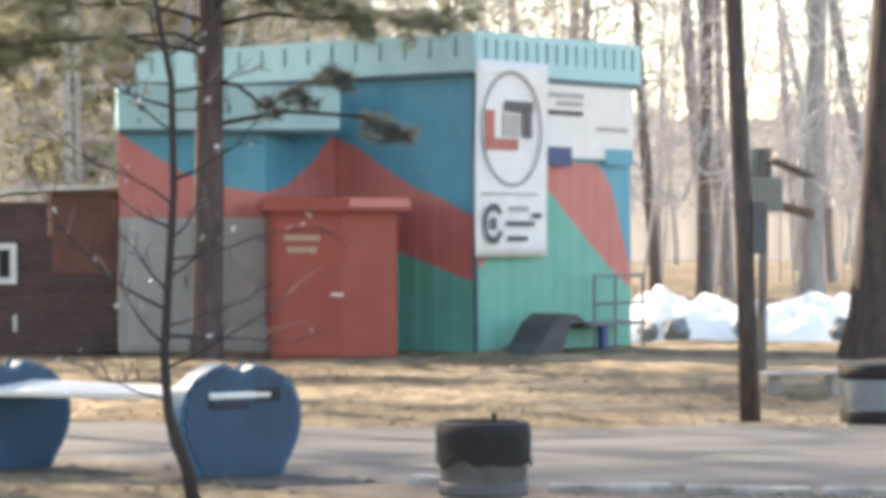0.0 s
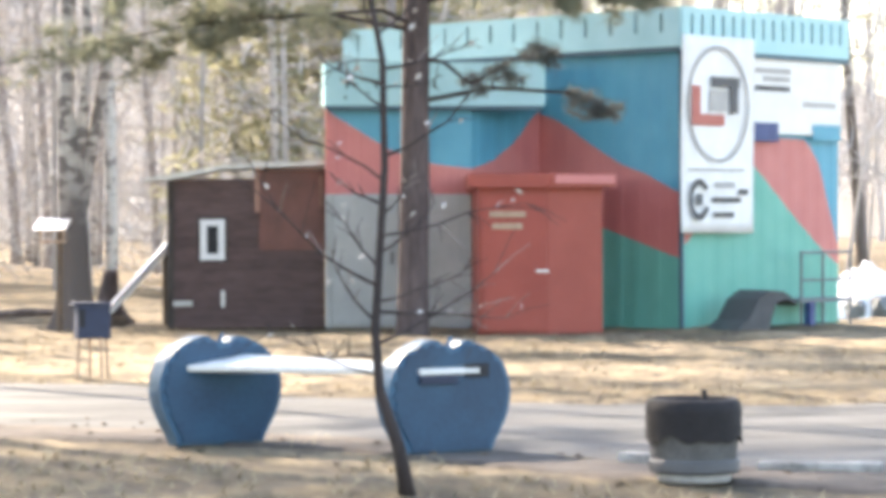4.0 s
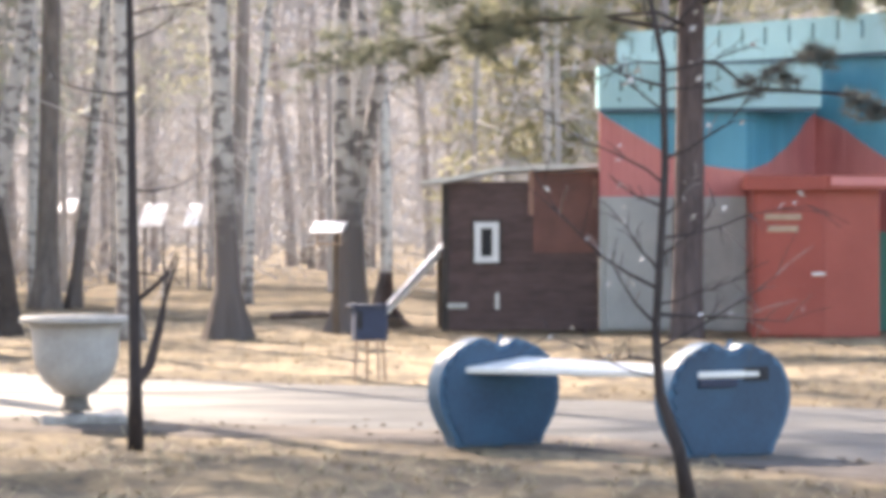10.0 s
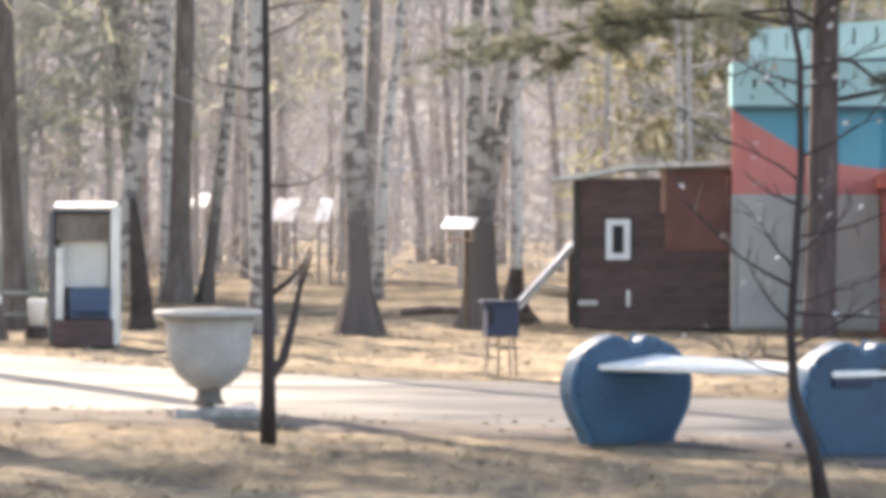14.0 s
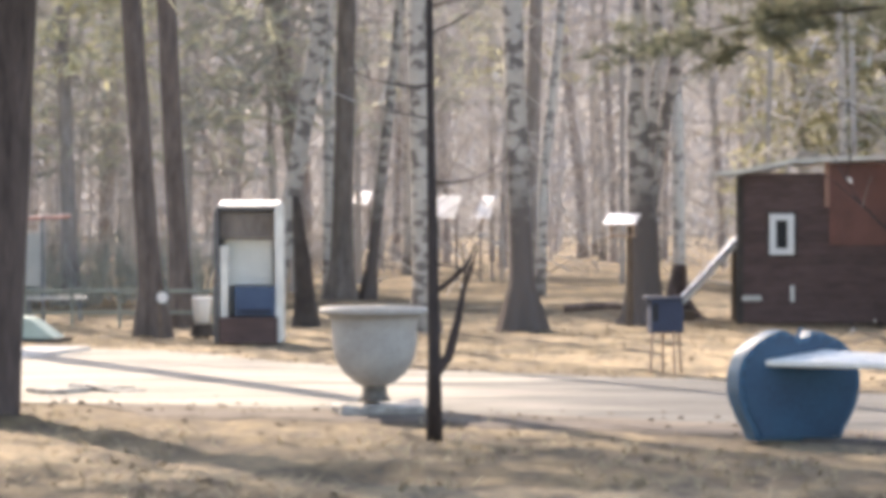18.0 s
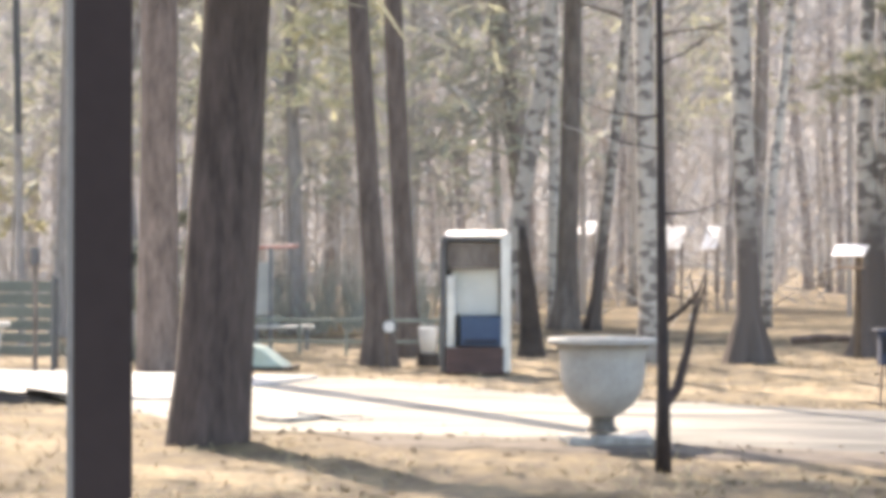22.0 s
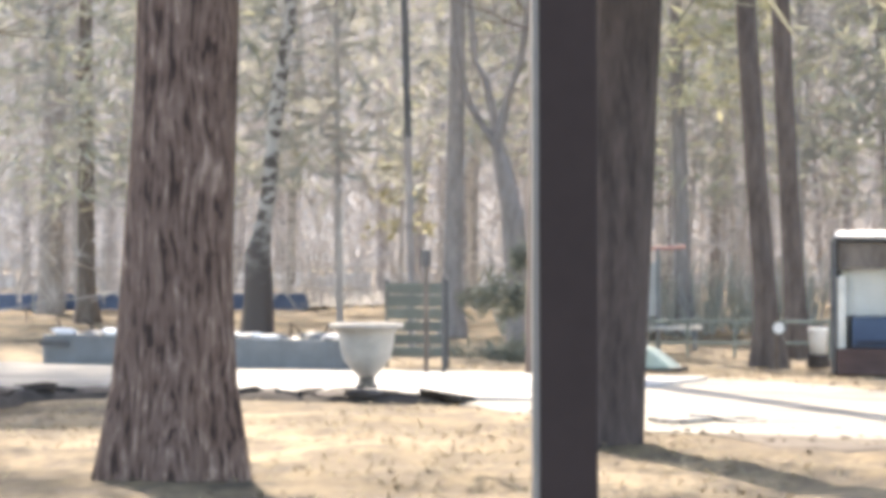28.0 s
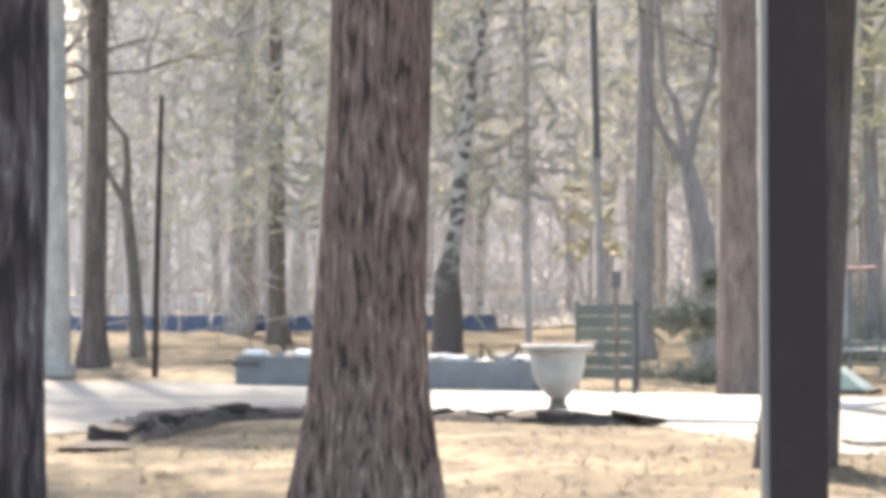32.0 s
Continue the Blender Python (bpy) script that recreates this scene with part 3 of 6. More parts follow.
def cut_parapet(a, b, z0, z1, gap, slit, style, mat, parent):
    """A fascia with upright slits cut through it, standing proud of the wall."""
    a, b = Vector((*a, 0)), Vector((*b, 0))
    run = (b - a).length
    turn = math.degrees(math.atan2(b.y - a.y, b.x - a.x))
    m = pose(a.x, a.y, 0, 0, 0, turn)
    h = z1 - z0
    top, low = z0 + h * style[1], z0 + h * style[0]
    bm = bmesh.new()
    box(bm, (run / 2, -0.10, (z0 + low) / 2), (run + 0.2, 0.04, low - z0))
    box(bm, (run / 2, -0.10, (top + z1) / 2), (run + 0.2, 0.04, z1 - top))
    n = int(run / gap)
    for k in range(n + 1):
        x0 = -0.1 if k == 0 else (k - 0.5) * run / n + slit / 2
        x1 = run + 0.1 if k == n else (k + 0.5) * run / n - slit / 2
        box(bm, ((x0 + x1) / 2, -0.10, (low + top) / 2), (x1 - x0, 0.04, top - low))
    bmesh.ops.transform(bm, matrix=m, verts=bm.verts)
    fascia = part("parapet", bm, mat, parent, "pale cyan fascia with upright cut slits")
    # dark sheet behind the slits paints their shade
    bm = boxes(((run / 2, -0.04, (z0 + z1) / 2), (run, 0.05, h - 0.04)))
    bmesh.ops.transform(bm, matrix=m, verts=bm.verts)
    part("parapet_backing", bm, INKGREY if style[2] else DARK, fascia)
    bm = boxes(((run / 2, -0.075, z0 - 0.03), (run + 0.16, 0.11, 0.06)))
    bmesh.ops.transform(bm, matrix=m, verts=bm.verts)
    part("drip_strip", bm, TRIM, fascia)
    return fascia


cut_parapet(L, K, 3.73, 4.25, 0.42, 0.05, (0.38, 0.86, 0), CYAN, pavilion)
cut_parapet(K, R, 3.70, 4.26, 0.21, 0.055, (0.34, 0.84, 0), CYAN, pavilion)
cut_parapet(R, B, 3.70, 4.26, 0.42, 0.05, (0.38, 0.86, 0), CYAN, pavilion)
FE = (6.76, 37.03)
cut_parapet((4.04, 37.243), FE, 2.98, 3.56, 0.36, 0.035, (0.40, 0.60, 0), CYAN, pavilion)
part("fascia_return", boxes(((6.86, 37.45, 3.27), (0.04, 0.98, 0.56))), CYAN, pavilion)
part("fascia_return", boxes(((3.95, 37.37, 3.27), (0.04, 0.36, 0.56))), CYAN, pavilion)
for k in range(9):
    part("fascia_bolt", boxes(((4.2 + 0.31 * k, 37.118 - 0.019 * k, 3.09 + 0.06 * (k % 2)), (0.04, 0.03, 0.04)), bevel=0.01), TRIM, pavilion)
roof = bmesh.new()
vs = [roof.verts.new((*p, z)) for z in (3.76, 3.9) for p in (K, R, B, L)]
for f in ((0, 3, 2, 1), (4, 5, 6, 7), (0, 1, 5, 4), (1, 2, 6, 5), (2, 3, 7, 6), (3, 0, 4, 7)):
    roof.faces.new([vs[k] for k in f])
part("roof", roof, INKGREY, pavilion)
roof = bmesh.new()
vs = [roof.verts.new((*p, z)) for z in (3.0, 3.12) for p in (F0, FE, F2, (4.3, 40.6))]
for f in ((0, 3, 2, 1), (4, 5, 6, 7), (0, 1, 5, 4), (1, 2, 6, 5), (2, 3, 7, 6), (3, 0, 4, 7)):
    roof.faces.new([vs[k] for k in f])
part("roof", roof, INKGREY, pavilion)
# grey double doors of the front bay
for x0, x1 in ((4.02, 4.9), (4.93, 5.84)):
    door = part("door", boxes((((x0 + x1) / 2, 37.13, 0.92), (x1 - x0, 0.04, 1.76)), bevel=0.006), GREYP, pavilion, "flat grey metal door leaf")
    part("door_handle", boxes(((x1 - 0.08 if x0 < 4.5 else x0 + 0.08, 37.09, 0.95), (0.03, 0.04, 0.16)), bevel=0.008), INK, door)
part("corner_trim", boxes(((8.54, 36.06, 1.86), (0.05, 0.05, 3.72), 45)), TRIM, pavilion)

# red entrance porch
porch = thing("entrance_porch", 5.62, 35.05, 0, 0, "brick-red painted sheet-metal entrance porch with a flat canopy", "porch")
bm = bmesh.new()
plan = [(0.04, 0.0), (0.92, -0.12), (1.70, 0.25), (1.80, 2.3), (0.27, 2.0)]
vs = [[bm.verts.new((x, y, z)) for x, y in plan] for z in (0.0, 1.86)]
for k in range(5):
    bm.faces.new((vs[0][k], vs[0][(k + 1) % 5], vs[1][(k + 1) % 5], vs[1][k]))
bm.faces.new(vs[1])
part("body", bm, DOORRED, porch)
bm = bmesh.new()
plan = [(-0.10, -0.16), (0.92, -0.30), (1.86, 0.12), (1.92, 2.2), (0.20, 2.0)]
vs = [[bm.verts.new((x, y, z)) for x, y in plan] for z in (1.86, 2.04)]
for k in range(5):
    bm.faces.new((vs[0][k], vs[0][(k + 1) % 5], vs[1][(k + 1) % 5], vs[1][k]))
bm.faces.new(vs[1])
bm.faces.new(vs[0][::-1])
part("canopy", bm, DOORRED, porch)
# paler red strip paints the lit part of the canopy
bm = boxes(((1.40, -0.11, 1.965), (0.94, 0.03, 0.11), 24.1), bevel=0.004)
part("canopy_edge", bm, RED, porch, "paler strip painting the lit part of the canopy edge")
door = part("door", boxes(((0.49, -0.085, 0.9), (0.82, 0.03, 1.74), -7.5), bevel=0.006), DOORRED, porch, "brick-red door leaf")
for w, z, x in ((0.46, 1.52, 0.40), (0.38, 1.37, 0.40)):
    part("painted_word", boxes(((x, -0.112, z), (w, 0.012, 0.075), -7.5)), TIMBER, door, "faded unreadable painted word")
part("lower_panel", boxes(((0.45, -0.108, 0.36), (0.66, 0.012, 0.62), -7.5)), DOORRED, door)
part("door_handle", boxes(((0.84, -0.16, 0.80), (0.16, 0.03, 0.03), -7.5), bevel=0.008), STEEL, door)

# banner hung on the corner of the right-hand wall
dirn = (Vector((*R, 0)) - Vector((*K, 0))).normalized()
bturn = math.degrees(math.atan2(dirn.y, dirn.x))
banner = new("banner")
banner.matrix_basis = pose(8.53 + dirn.y * 0.14 - dirn.x * 0.165, 36.1 - dirn.x * 0.14 - dirn.y * 0.165, 1.27, 0, 0, bturn)
tagged(banner, "tall white vinyl banner with a ringed emblem on the wall", "banner")
bm = bmesh.new()
W, H = 1.56, 2.62
grid = [[bm.verts.new((W * i / 12, 0.03 * math.sin(7 * i / 12 + j * 0.3) * 0.5 - 0.02, H * j / 16)) for i in range(13)] for j in range(17)]
for j in range(16):
    for i in range(12):
        bm.faces.new((grid[j][i], grid[j][i + 1], grid[j + 1][i + 1], grid[j + 1][i]))
sheet_ob = part("sheet", bm, WHITE, banner, smooth=True)
md = sheet_ob.modifiers.new("thick", "SOLIDIFY")
md.thickness = 0.006
bm = bmesh.new()
n = 48
ring = [[bm.verts.new((0.75 + (0.67 + o) * math.cos(2 * math.pi * k / n), -0.05, 1.71 + (0.78 + o) * math.sin(2 * math.pi * k / n))) for k in range(n)] for o in (0, -0.05)]
for k in range(n):
    bm.faces.new((ring[0][k], ring[0][(k + 1) % n], ring[1][(k + 1) % n], ring[1][k]))
part("emblem_ring", bm, INKGREY, banner)
part("emblem_mark", boxes(((0.27, -0.052, 1.70), (0.19, 0.004, 0.50)), ((0.52, -0.054, 1.50), (0.70, 0.004, 0.15))), INKRED, banner)
part("emblem_mark", boxes(((0.90, -0.052, 2.01), (0.62, 0.004, 0.14)), ((1.09, -0.054, 1.84), (0.17, 0.004, 0.48))), INK, banner)
part("emblem_mark", boxes(((0.75, -0.052, 1.76), (0.38, 0.004, 0.28))), INKGREY, banner)
part("rule_line", boxes(((0.7, -0.052, 0.84), (1.2, 0.004, 0.025))), INKGREY, banner)
bm = bmesh.new()
ring = [[bm.verts.new((0.34 + r * math.cos(2 * math.pi * k / 30), -0.052, 0.44 + r * 1.25 * math.sin(2 * math.pi * k / 30))) for k in range(31)] for r in (0.22, 0.15)]
for k in range(3, 28):
    bm.faces.new((ring[0][k], ring[0][k + 1], ring[1][k + 1], ring[1][k]))
part("badge", bm, INK, banner)
part("badge_dot", boxes(((0.34, -0.052, 0.44), (0.13, 0.004, 0.15))), INK, banner)
for x, z, w, m in ((0.88, 0.64, 0.44, INKGREY), (0.92, 0.44, 0.62, INK), (0.86, 0.24, 0.44, INK), (1.29, 0.55, 0.2, INK)):
    part("text_bar", boxes(((x, -0.052, z), (w, 0.004, 0.07))), m, banner)

# white notice board and blue tag beside the banner
board = new("notice_board")
board.matrix_basis = pose(8.53 + dirn.y * 0.05 + dirn.x * 1.5, 36.1 - dirn.x * 0.05 + dirn.y * 1.5, 2.62, 0, 0, bturn)
tagged(board, "white painted notice panel with unreadable lines high on the wall", "notice board")
part("panel", boxes(((1.0, -0.02, 0.53), (2.0, 0.03, 1.06)), bevel=0.006), WHITE_SUN, board)
for x, z, w, m in ((0.42, 0.86, 0.8, INKGREY), (0.40, 0.62, 0.8, INK), (1.5, 0.42, 0.75, INKGREY), (0.5, 0.75, 0.6, INKGREY)):
    part("text_bar", boxes(((x, -0.04, z), (w, 0.008, 0.07))), m, board)
part("blue_tag", boxes(((0.24, -0.05, 0.02), (0.56, 0.03, 0.26)), bevel=0.01), INKBLUE, board, "navy blue tag")
part("blue_patch", boxes(((1.66, -0.04, 0.04), (0.66, 0.012, 0.22))), BLUE, board)

# porch steps rail and dark ramp by the right-hand wall
rail = new("step_rail")
rail.matrix_basis = pose(8.53 + dirn.x * 2.15 + dirn.y * 0.5, 36.1 + dirn.y * 2.15 - dirn.x * 0.5, 0, 0, 0, bturn)
tagged(rail, "green-grey metal landing with a handrail by the wall", "railing")
for x in (-0.15, 0.35, 1.0):
    bm = bmesh.new()
    tube(bm, [(x, 0, 0), (x, 0, 1.02)], [0.02, 0.02])
    part("upright", bm, GREYBLUE, rail)
for z in (1.0, 0.62):
    bm = bmesh.new()
    tube(bm, [(-0.15, 0, z), (1.0, 0, z)], [0.018, 0.018])
    part("bar", bm, GREYBLUE, rail)
part("landing", boxes(((0.4, 0.22, 0.34), (1.25, 0.5, 0.05)), bevel=0.01), GREYBLUE, rail)
part("landing_leg", boxes(((0.05, 0.0, 0.16), (0.12, 0.1, 0.32))), INKBLUE, rail)
heap = new("tarpaulin_heap")
heap.matrix_basis = pose(9.45, 35.9, 0, 0, 0, bturn - 12)
tagged(heap, "dark grey tarpaulin arched over a low ramp", "tarpaulin")
bm = bmesh.new()
prof = [(-0.52, 0.0), (-0.3, 0.14), (-0.12, 0.40), (0.08, 0.52), (0.3, 0.50), (0.5, 0.38), (0.53, 0.31), (0.36, 0.40), (0.18, 0.36), (0.1, 0.18), (0.05, 0.0)]
prism(bm, prof, -0.3, 0.35)
part("cover", bm, INK, heap, smooth=False)

# ---- brown shed ----
shed = thing("shed", 1.86, 37.7, 0, -3, "dark brown board shed with a lean-to sheet roof beside the pavilion", "shed")
for k in range(13):
    z = 0.08 + k * 0.155
    part("board", boxes(((1.06, 0.003 * (k % 2), z), (2.1, 0.03, 0.153)), bevel=0.003), SHEDBROWN, shed)
part("side_wall", boxes(((0.02, 0.9, 1.0), (0.04, 1.8, 1.95))), SHEDBROWN, shed)
part("back_wall", boxes(((1.06, 1.8, 1.0), (2.1, 0.04, 1.95))), SHEDBROWN, shed)
part("corner_post", boxes(((0.04, -0.03, 1.0), (0.09, 0.06, 2.0)), bevel=0.006), SOIL, shed)
part("upper_sheet", boxes(((1.68, -0.035, 1.60), (0.9, 0.02, 1.10))), SHEDRED, shed, "rusty red-brown sheet")
part("batten", boxes(((1.2, -0.05, 1.86), (0.07, 0.03, 0.60))), BATTEN, shed)
part("batten", boxes(((2.06, -0.05, 1.85), (0.05, 0.03, 0.4))), BATTEN, shed)
bm = bmesh.new()
prism(bm, [(-0.3, 1.98), (0.05, 2.0), (0.75, 2.14), (2.16, 2.2), (2.16, 2.26), (0.72, 2.2), (0.02, 2.06), (-0.3, 2.03)], -0.18, 2.0)
part("roof", bm, WEATHER, shed, "pale weathered sheet roof")
win = part("window", boxes(((0.60, -0.03, 1.20), (0.40, 0.03, 0.60)), bevel=0.006), SOIL, shed)
part("window_frame", boxes(((0.60, -0.055, 1.425), (0.33, 0.03, 0.085)), ((0.60, -0.055, 0.965), (0.33, 0.03, 0.085)), ((0.48, -0.055, 1.195), (0.09, 0.03, 0.375)), ((0.72, -0.055, 1.195), (0.09, 0.03, 0.375))), WHITE, win, "white painted frame")
part("pane", boxes(((0.60, -0.05, 1.195), (0.15, 0.01, 0.37))), DARK, win)
# two pale bars on the wall stand in for bright sapling leaves
part("bracket", boxes(((0.20, -0.05, 0.34), (0.26, 0.03, 0.07)), bevel=0.006), WEATHER, shed)
part("latch", boxes(((0.74, -0.05, 0.40), (0.05, 0.03, 0.22)), bevel=0.006), WEATHER, shed)

# ---- bench with apple-shaped ends ----
bench = thing("apple_bench", 1.9, 17.3, 0, 0, "white plank bench between two blue apple-shaped end panels", "bench")
face = radians(22)
pd = Vector((math.cos(face), math.sin(face), 0))


HALF = curve([(0.0, 0.29), (0.06, 0.305), (0.14, 0.355), (0.24, 0.402), (0.34, 0.422), (0.44, 0.415), (0.54, 0.375), (0.62, 0.30), (0.67, 0.20), (0.71, 0.13)])


def apple_outline(inset=0.0, scallop=0.0):
    """Half widths from the foot up to the two lobes, with a dip between them."""
    side = [(HALF(z) - inset, z) for z in np.linspace(inset * 0.4, 0.655 - inset, 26)]
    crown = []
    for k in range(1, 22):
        u = 1 - 2 * k / 22
        x = u * side[-1][0]
        z = side[-1][1] + 0.052 * (1 - abs(u) ** 2.6) - (0.075 - 0.3 * inset) * math.exp(-((x - 0.02) / 0.07) ** 2)
        crown.append((x, z))
    line = [(x + 0.015, z) for x, z in side] + crown + [(-x, z) for x, z in side[::-1]]
    if not scallop:
        return line
    out = []
    for k, (x, z) in enumerate(line):
        w = scallop * math.cos(k * 1.9) * (1.0 if k > 22 and z > 0.2 else 0.2)
        out.append((x * (1 - w), max(0.02, 0.33 + (z - 0.33) * (1 - w))))
    return out


def apple(x, y):
    """A thick apple-shaped block with a darker scalloped plate on its face."""
    m = pose(x - 1.9, y - 17.3, 0, 0, 0, math.degrees(face))
    bm = prism(bmesh.new(), apple_outline(), -0.05, 0.12)
    bmesh.ops.bevel(bm, geom=[e for e in bm.edges if len(e.link_faces) == 2 and any(len(f.verts) > 8 for f in e.link_faces)], offset=0.016, segments=2, affect="EDGES")
    bmesh.ops.transform(bm, matrix=m, verts=bm.verts)
    body = part("apple_panel", bm, BENCHEDGE, bench, "thick blue painted apple-shaped end panel")
    bm = prism(bmesh.new(), apple_outline(0.035, 0.045), -0.064, -0.048)
    bmesh.ops.transform(bm, matrix=m, verts=bm.verts)
    part("face_plate", bm, BENCHBLUE, body, "darker blue scalloped face")
    bm = bmesh.new()
    tube(bm, [(0.03, 0.03, 0.60), (0.035, 0.03, 0.66), (0.06, 0.03, 0.71)], [0.018, 0.015, 0.012], 8)
    bmesh.ops.transform(bm, matrix=m, verts=bm.verts)
    part("stalk", bm, BENCHEDGE, body)


apple(1.23, 17.82)
apple(2.56, 16.86)
bm = bmesh.new()
a, b = Vector((1.19, 17.82, 0)), Vector((2.54, 16.86, 0))
ax = (b - a).normalized()
a, b = a - ax * 0.02, b + ax * 0.10
vs = []
for p in (a, b):
    for s in (-0.25, 0.17):
        for z in (0.485, 0.525):
            twist = (0.05 if s > 0 else -0.012) if p is a else 0.0
            vs.append(bm.verts.new(p + pd * s + Vector((-1.9, -17.3, z + twist))))
for f in ((0, 1, 3, 2), (4, 6, 7, 5), (0, 4, 5, 1), (2, 3, 7, 6), (1, 5, 7, 3), (0, 2, 6, 4)):
    bm.faces.new([vs[k] for k in f])
bmesh.ops.bevel(bm, geom=bm.edges[:], offset=0.008, segments=1, affect="EDGES")
part("seat_plank", bm, WEATHER, bench, "weathered white seat plank")
# dark block laid on the face paints the shade of a slot
bm = boxes(((0.855, -0.432, 0.505), (0.17, 0.016, 0.085), 22), bevel=0.004)
part("slot", bm, DARK, bench, "dark block painting the shade of the plank's slot")
# bracket coloured dark to paint the shaded gap under the plank
bm = boxes(((0.60, -0.535, 0.455), (0.26, 0.05, 0.05), 22), bevel=0.008)
part("support_cleat", bm, NAVY, bench, "bracket darkened for the shaded gap under the plank")


# ---- litter bins ----
def bin_at(x, y, bagged, label):
    ob = thing("litter_bin", x, y, 0.0, 0, label, "litter bin", "concrete litter bins")
    bm = lathe(bmesh.new(), [(0.215, 0), (0.22, 0.03), (0.205, 0.05)], 36)
    part("base_disc", bm, CONCRETE, ob, smooth=True)
    bm = lathe(bmesh.new(), [(0.20, 0.05), (0.235, 0.06), (0.25, 0.12), (0.262, 0.30), (0.268, 0.44), (0.255, 0.455), (0.225, 0.45), (0.21, 0.3), (0.2, 0.12)], 36)
    part("bucket", bm, BINGREY if bagged else GREYBLUE, ob, smooth=True)
    if bagged:
        bm = bmesh.new()
        rings = []
        for j, (r, z) in enumerate(((0.205, 0.30), (0.222, 0.45), (0.245, 0.475), (0.272, 0.46), (0.28, 0.40), (0.277, 0.32), (0.278, 0.235))):
            ring = []
            for k in range(48):
                a = 2 * math.pi * k / 48
                w = noise.noise((math.cos(a) * 4, math.sin(a) * 4, j * 0.6)) * 0.014
                dz = noise.noise((math.cos(a) * 2.2, math.sin(a) * 2.2, 9)) * 0.06 if j == 6 else noise.noise((math.cos(a) * 5, math.sin(a) * 5, j)) * 0.008
                ring.append(bm.verts.new(((r + w) * math.cos(a), (r + w) * math.sin(a), z + dz)))
            rings.append(ring)
        for p, q in zip(rings, rings[1:]):
            for k in range(48):
                bm.faces.new((p[k], p[(k + 1) % 48], q[(k + 1) % 48], q[k]))
        part("bin_bag", bm, BLACK, ob, "black bin bag folded over the rim", smooth=True)
        bm = lathe(bmesh.new(), [(0.255, 0.05), (0.266, 0.07), (0.268, 0.12), (0.258, 0.13)], 36)
        part("band", bm, INK, ob)
        bm = boxes(((0.07, 0.02, 0.49), (0.03, 0.02, 0.06), 20), bevel=0.006)
        part("bag_knot", bm, BLACK, ob)
    else:
        bm = lathe(bmesh.new(), [(0.27, 0.37), (0.288, 0.385), (0.288, 0.48), (0.23, 0.49)], 36)
        part("rim", bm, BLACK, ob, "dark rim", smooth=True)
        bm = lathe(bmesh.new(), [(0.245, 0.03), (0.272, 0.05), (0.272, 0.12), (0.262, 0.13)], 36)
        part("band", bm, BLACK, ob)
    return ob


first_bin = bin_at(3.63, 14.85, True, "grey concrete litter bin lined with a black bag")
first_bin.matrix_basis = pose(3.63, 14.85, 0) @ Matrix.Diagonal((0.93, 0.93, 0.95, 1.0))
bin_at(8.1, 20.5, False, "grey concrete litter bin with a dark rim across the path")


# ---- flower urns ----
def urn(x, y, k, label, profile):
    ob = thing("flower_urn", x, y, 0, 12, label, "flower urn", "concrete flower urns")
    bm = boxes(((0.03, 0, 0.025), (0.66 * k, 0.52 * k, 0.10)), bevel=0.03)
    bmesh.ops.subdivide_edges(bm, edges=bm.edges[:], cuts=3, use_grid_fill=True)
    for v in bm.verts:
        v.co += Vector((1, 1, 0.55)) * 0.05 * noise.noise(v.co * 5 + Vector((x, y, 0)))
    part("plinth", bm, DIRTY_STONE, ob, "crumbling stained concrete plinth")
    bm = lathe(bmesh.new(), [(0.13 * k, 0.09), (0.10 * k, 0.13), (0.09 * k, 0.18), (0.10 * k, 0.21)], 32)
    part("stem", bm, STEM, ob, "dark concrete stem", smooth=True)
    bm = lathe(bmesh.new(), [(r * k, 0.2 + z * k) for r, z in profile], 48)
    part("bowl", bm, URN_MAT, ob, smooth=True)
    bm = lathe(bmesh.new(), [(0.06 * k, 0.2 + 0.53 * k), (0.36 * k, 0.2 + 0.535 * k)], 32)
    part("soil", bm, SOIL, ob)
    return ob


ROUND = [(0.10, 0.0), (0.16, 0.03), (0.24, 0.10), (0.30, 0.20), (0.325, 0.32), (0.325, 0.42), (0.335, 0.50), (0.36, 0.545), (0.42, 0.55), (0.425, 0.585), (0.40, 0.60), (0.36, 0.59), (0.345, 0.54)]
TALL = [(0.10, 0.0), (0.15, 0.05), (0.215, 0.12), (0.268, 0.20), (0.30, 0.31), (0.315, 0.42), (0.325, 0.50), (0.36, 0.54), (0.42, 0.555), (0.43, 0.60), (0.40, 0.61), (0.35, 0.58), (0.33, 0.52)]
urn(-1.63, 20.2, 0.95, "round-bellied whitewashed concrete flower urn by the path", ROUND)
urn(-8.08, 25.83, 0.84, "tall whitewashed concrete flower urn on the paved corner", TALL)

# ---- blue box on legs ----
grill = thing("box_on_legs", 0.60, 25.5, 0, 8, "navy enamel metal box on four thin legs", "box")
part("body", boxes(((0, 0, 0.52), (0.30, 0.26, 0.30)), bevel=0.02), NAVY, grill)
part("lid", boxes(((-0.02, 0, 0.685), (0.34, 0.30, 0.03)), bevel=0.008), NAVY, grill)
# dark plate on the face paints the shade inside an opening
part("opening", boxes(((-0.11, -0.135, 0.56), (0.05, 0.012, 0.16))), DARK, grill)
for lx, ly in ((-0.14, -0.1), (0.0, 0.12), (0.06, -0.12), (0.15, 0.1)):
    bm = bmesh.new()
    tube(bm, [(lx * 0.95, ly, 0.38), (lx * 1.1, ly * 1.1, 0)], [0.013, 0.013])
    # pale timber colour paints in the sunlight on the legs
    part("leg", bm, TIMBER, grill, "thin leg coloured pale tan as if sunlit")

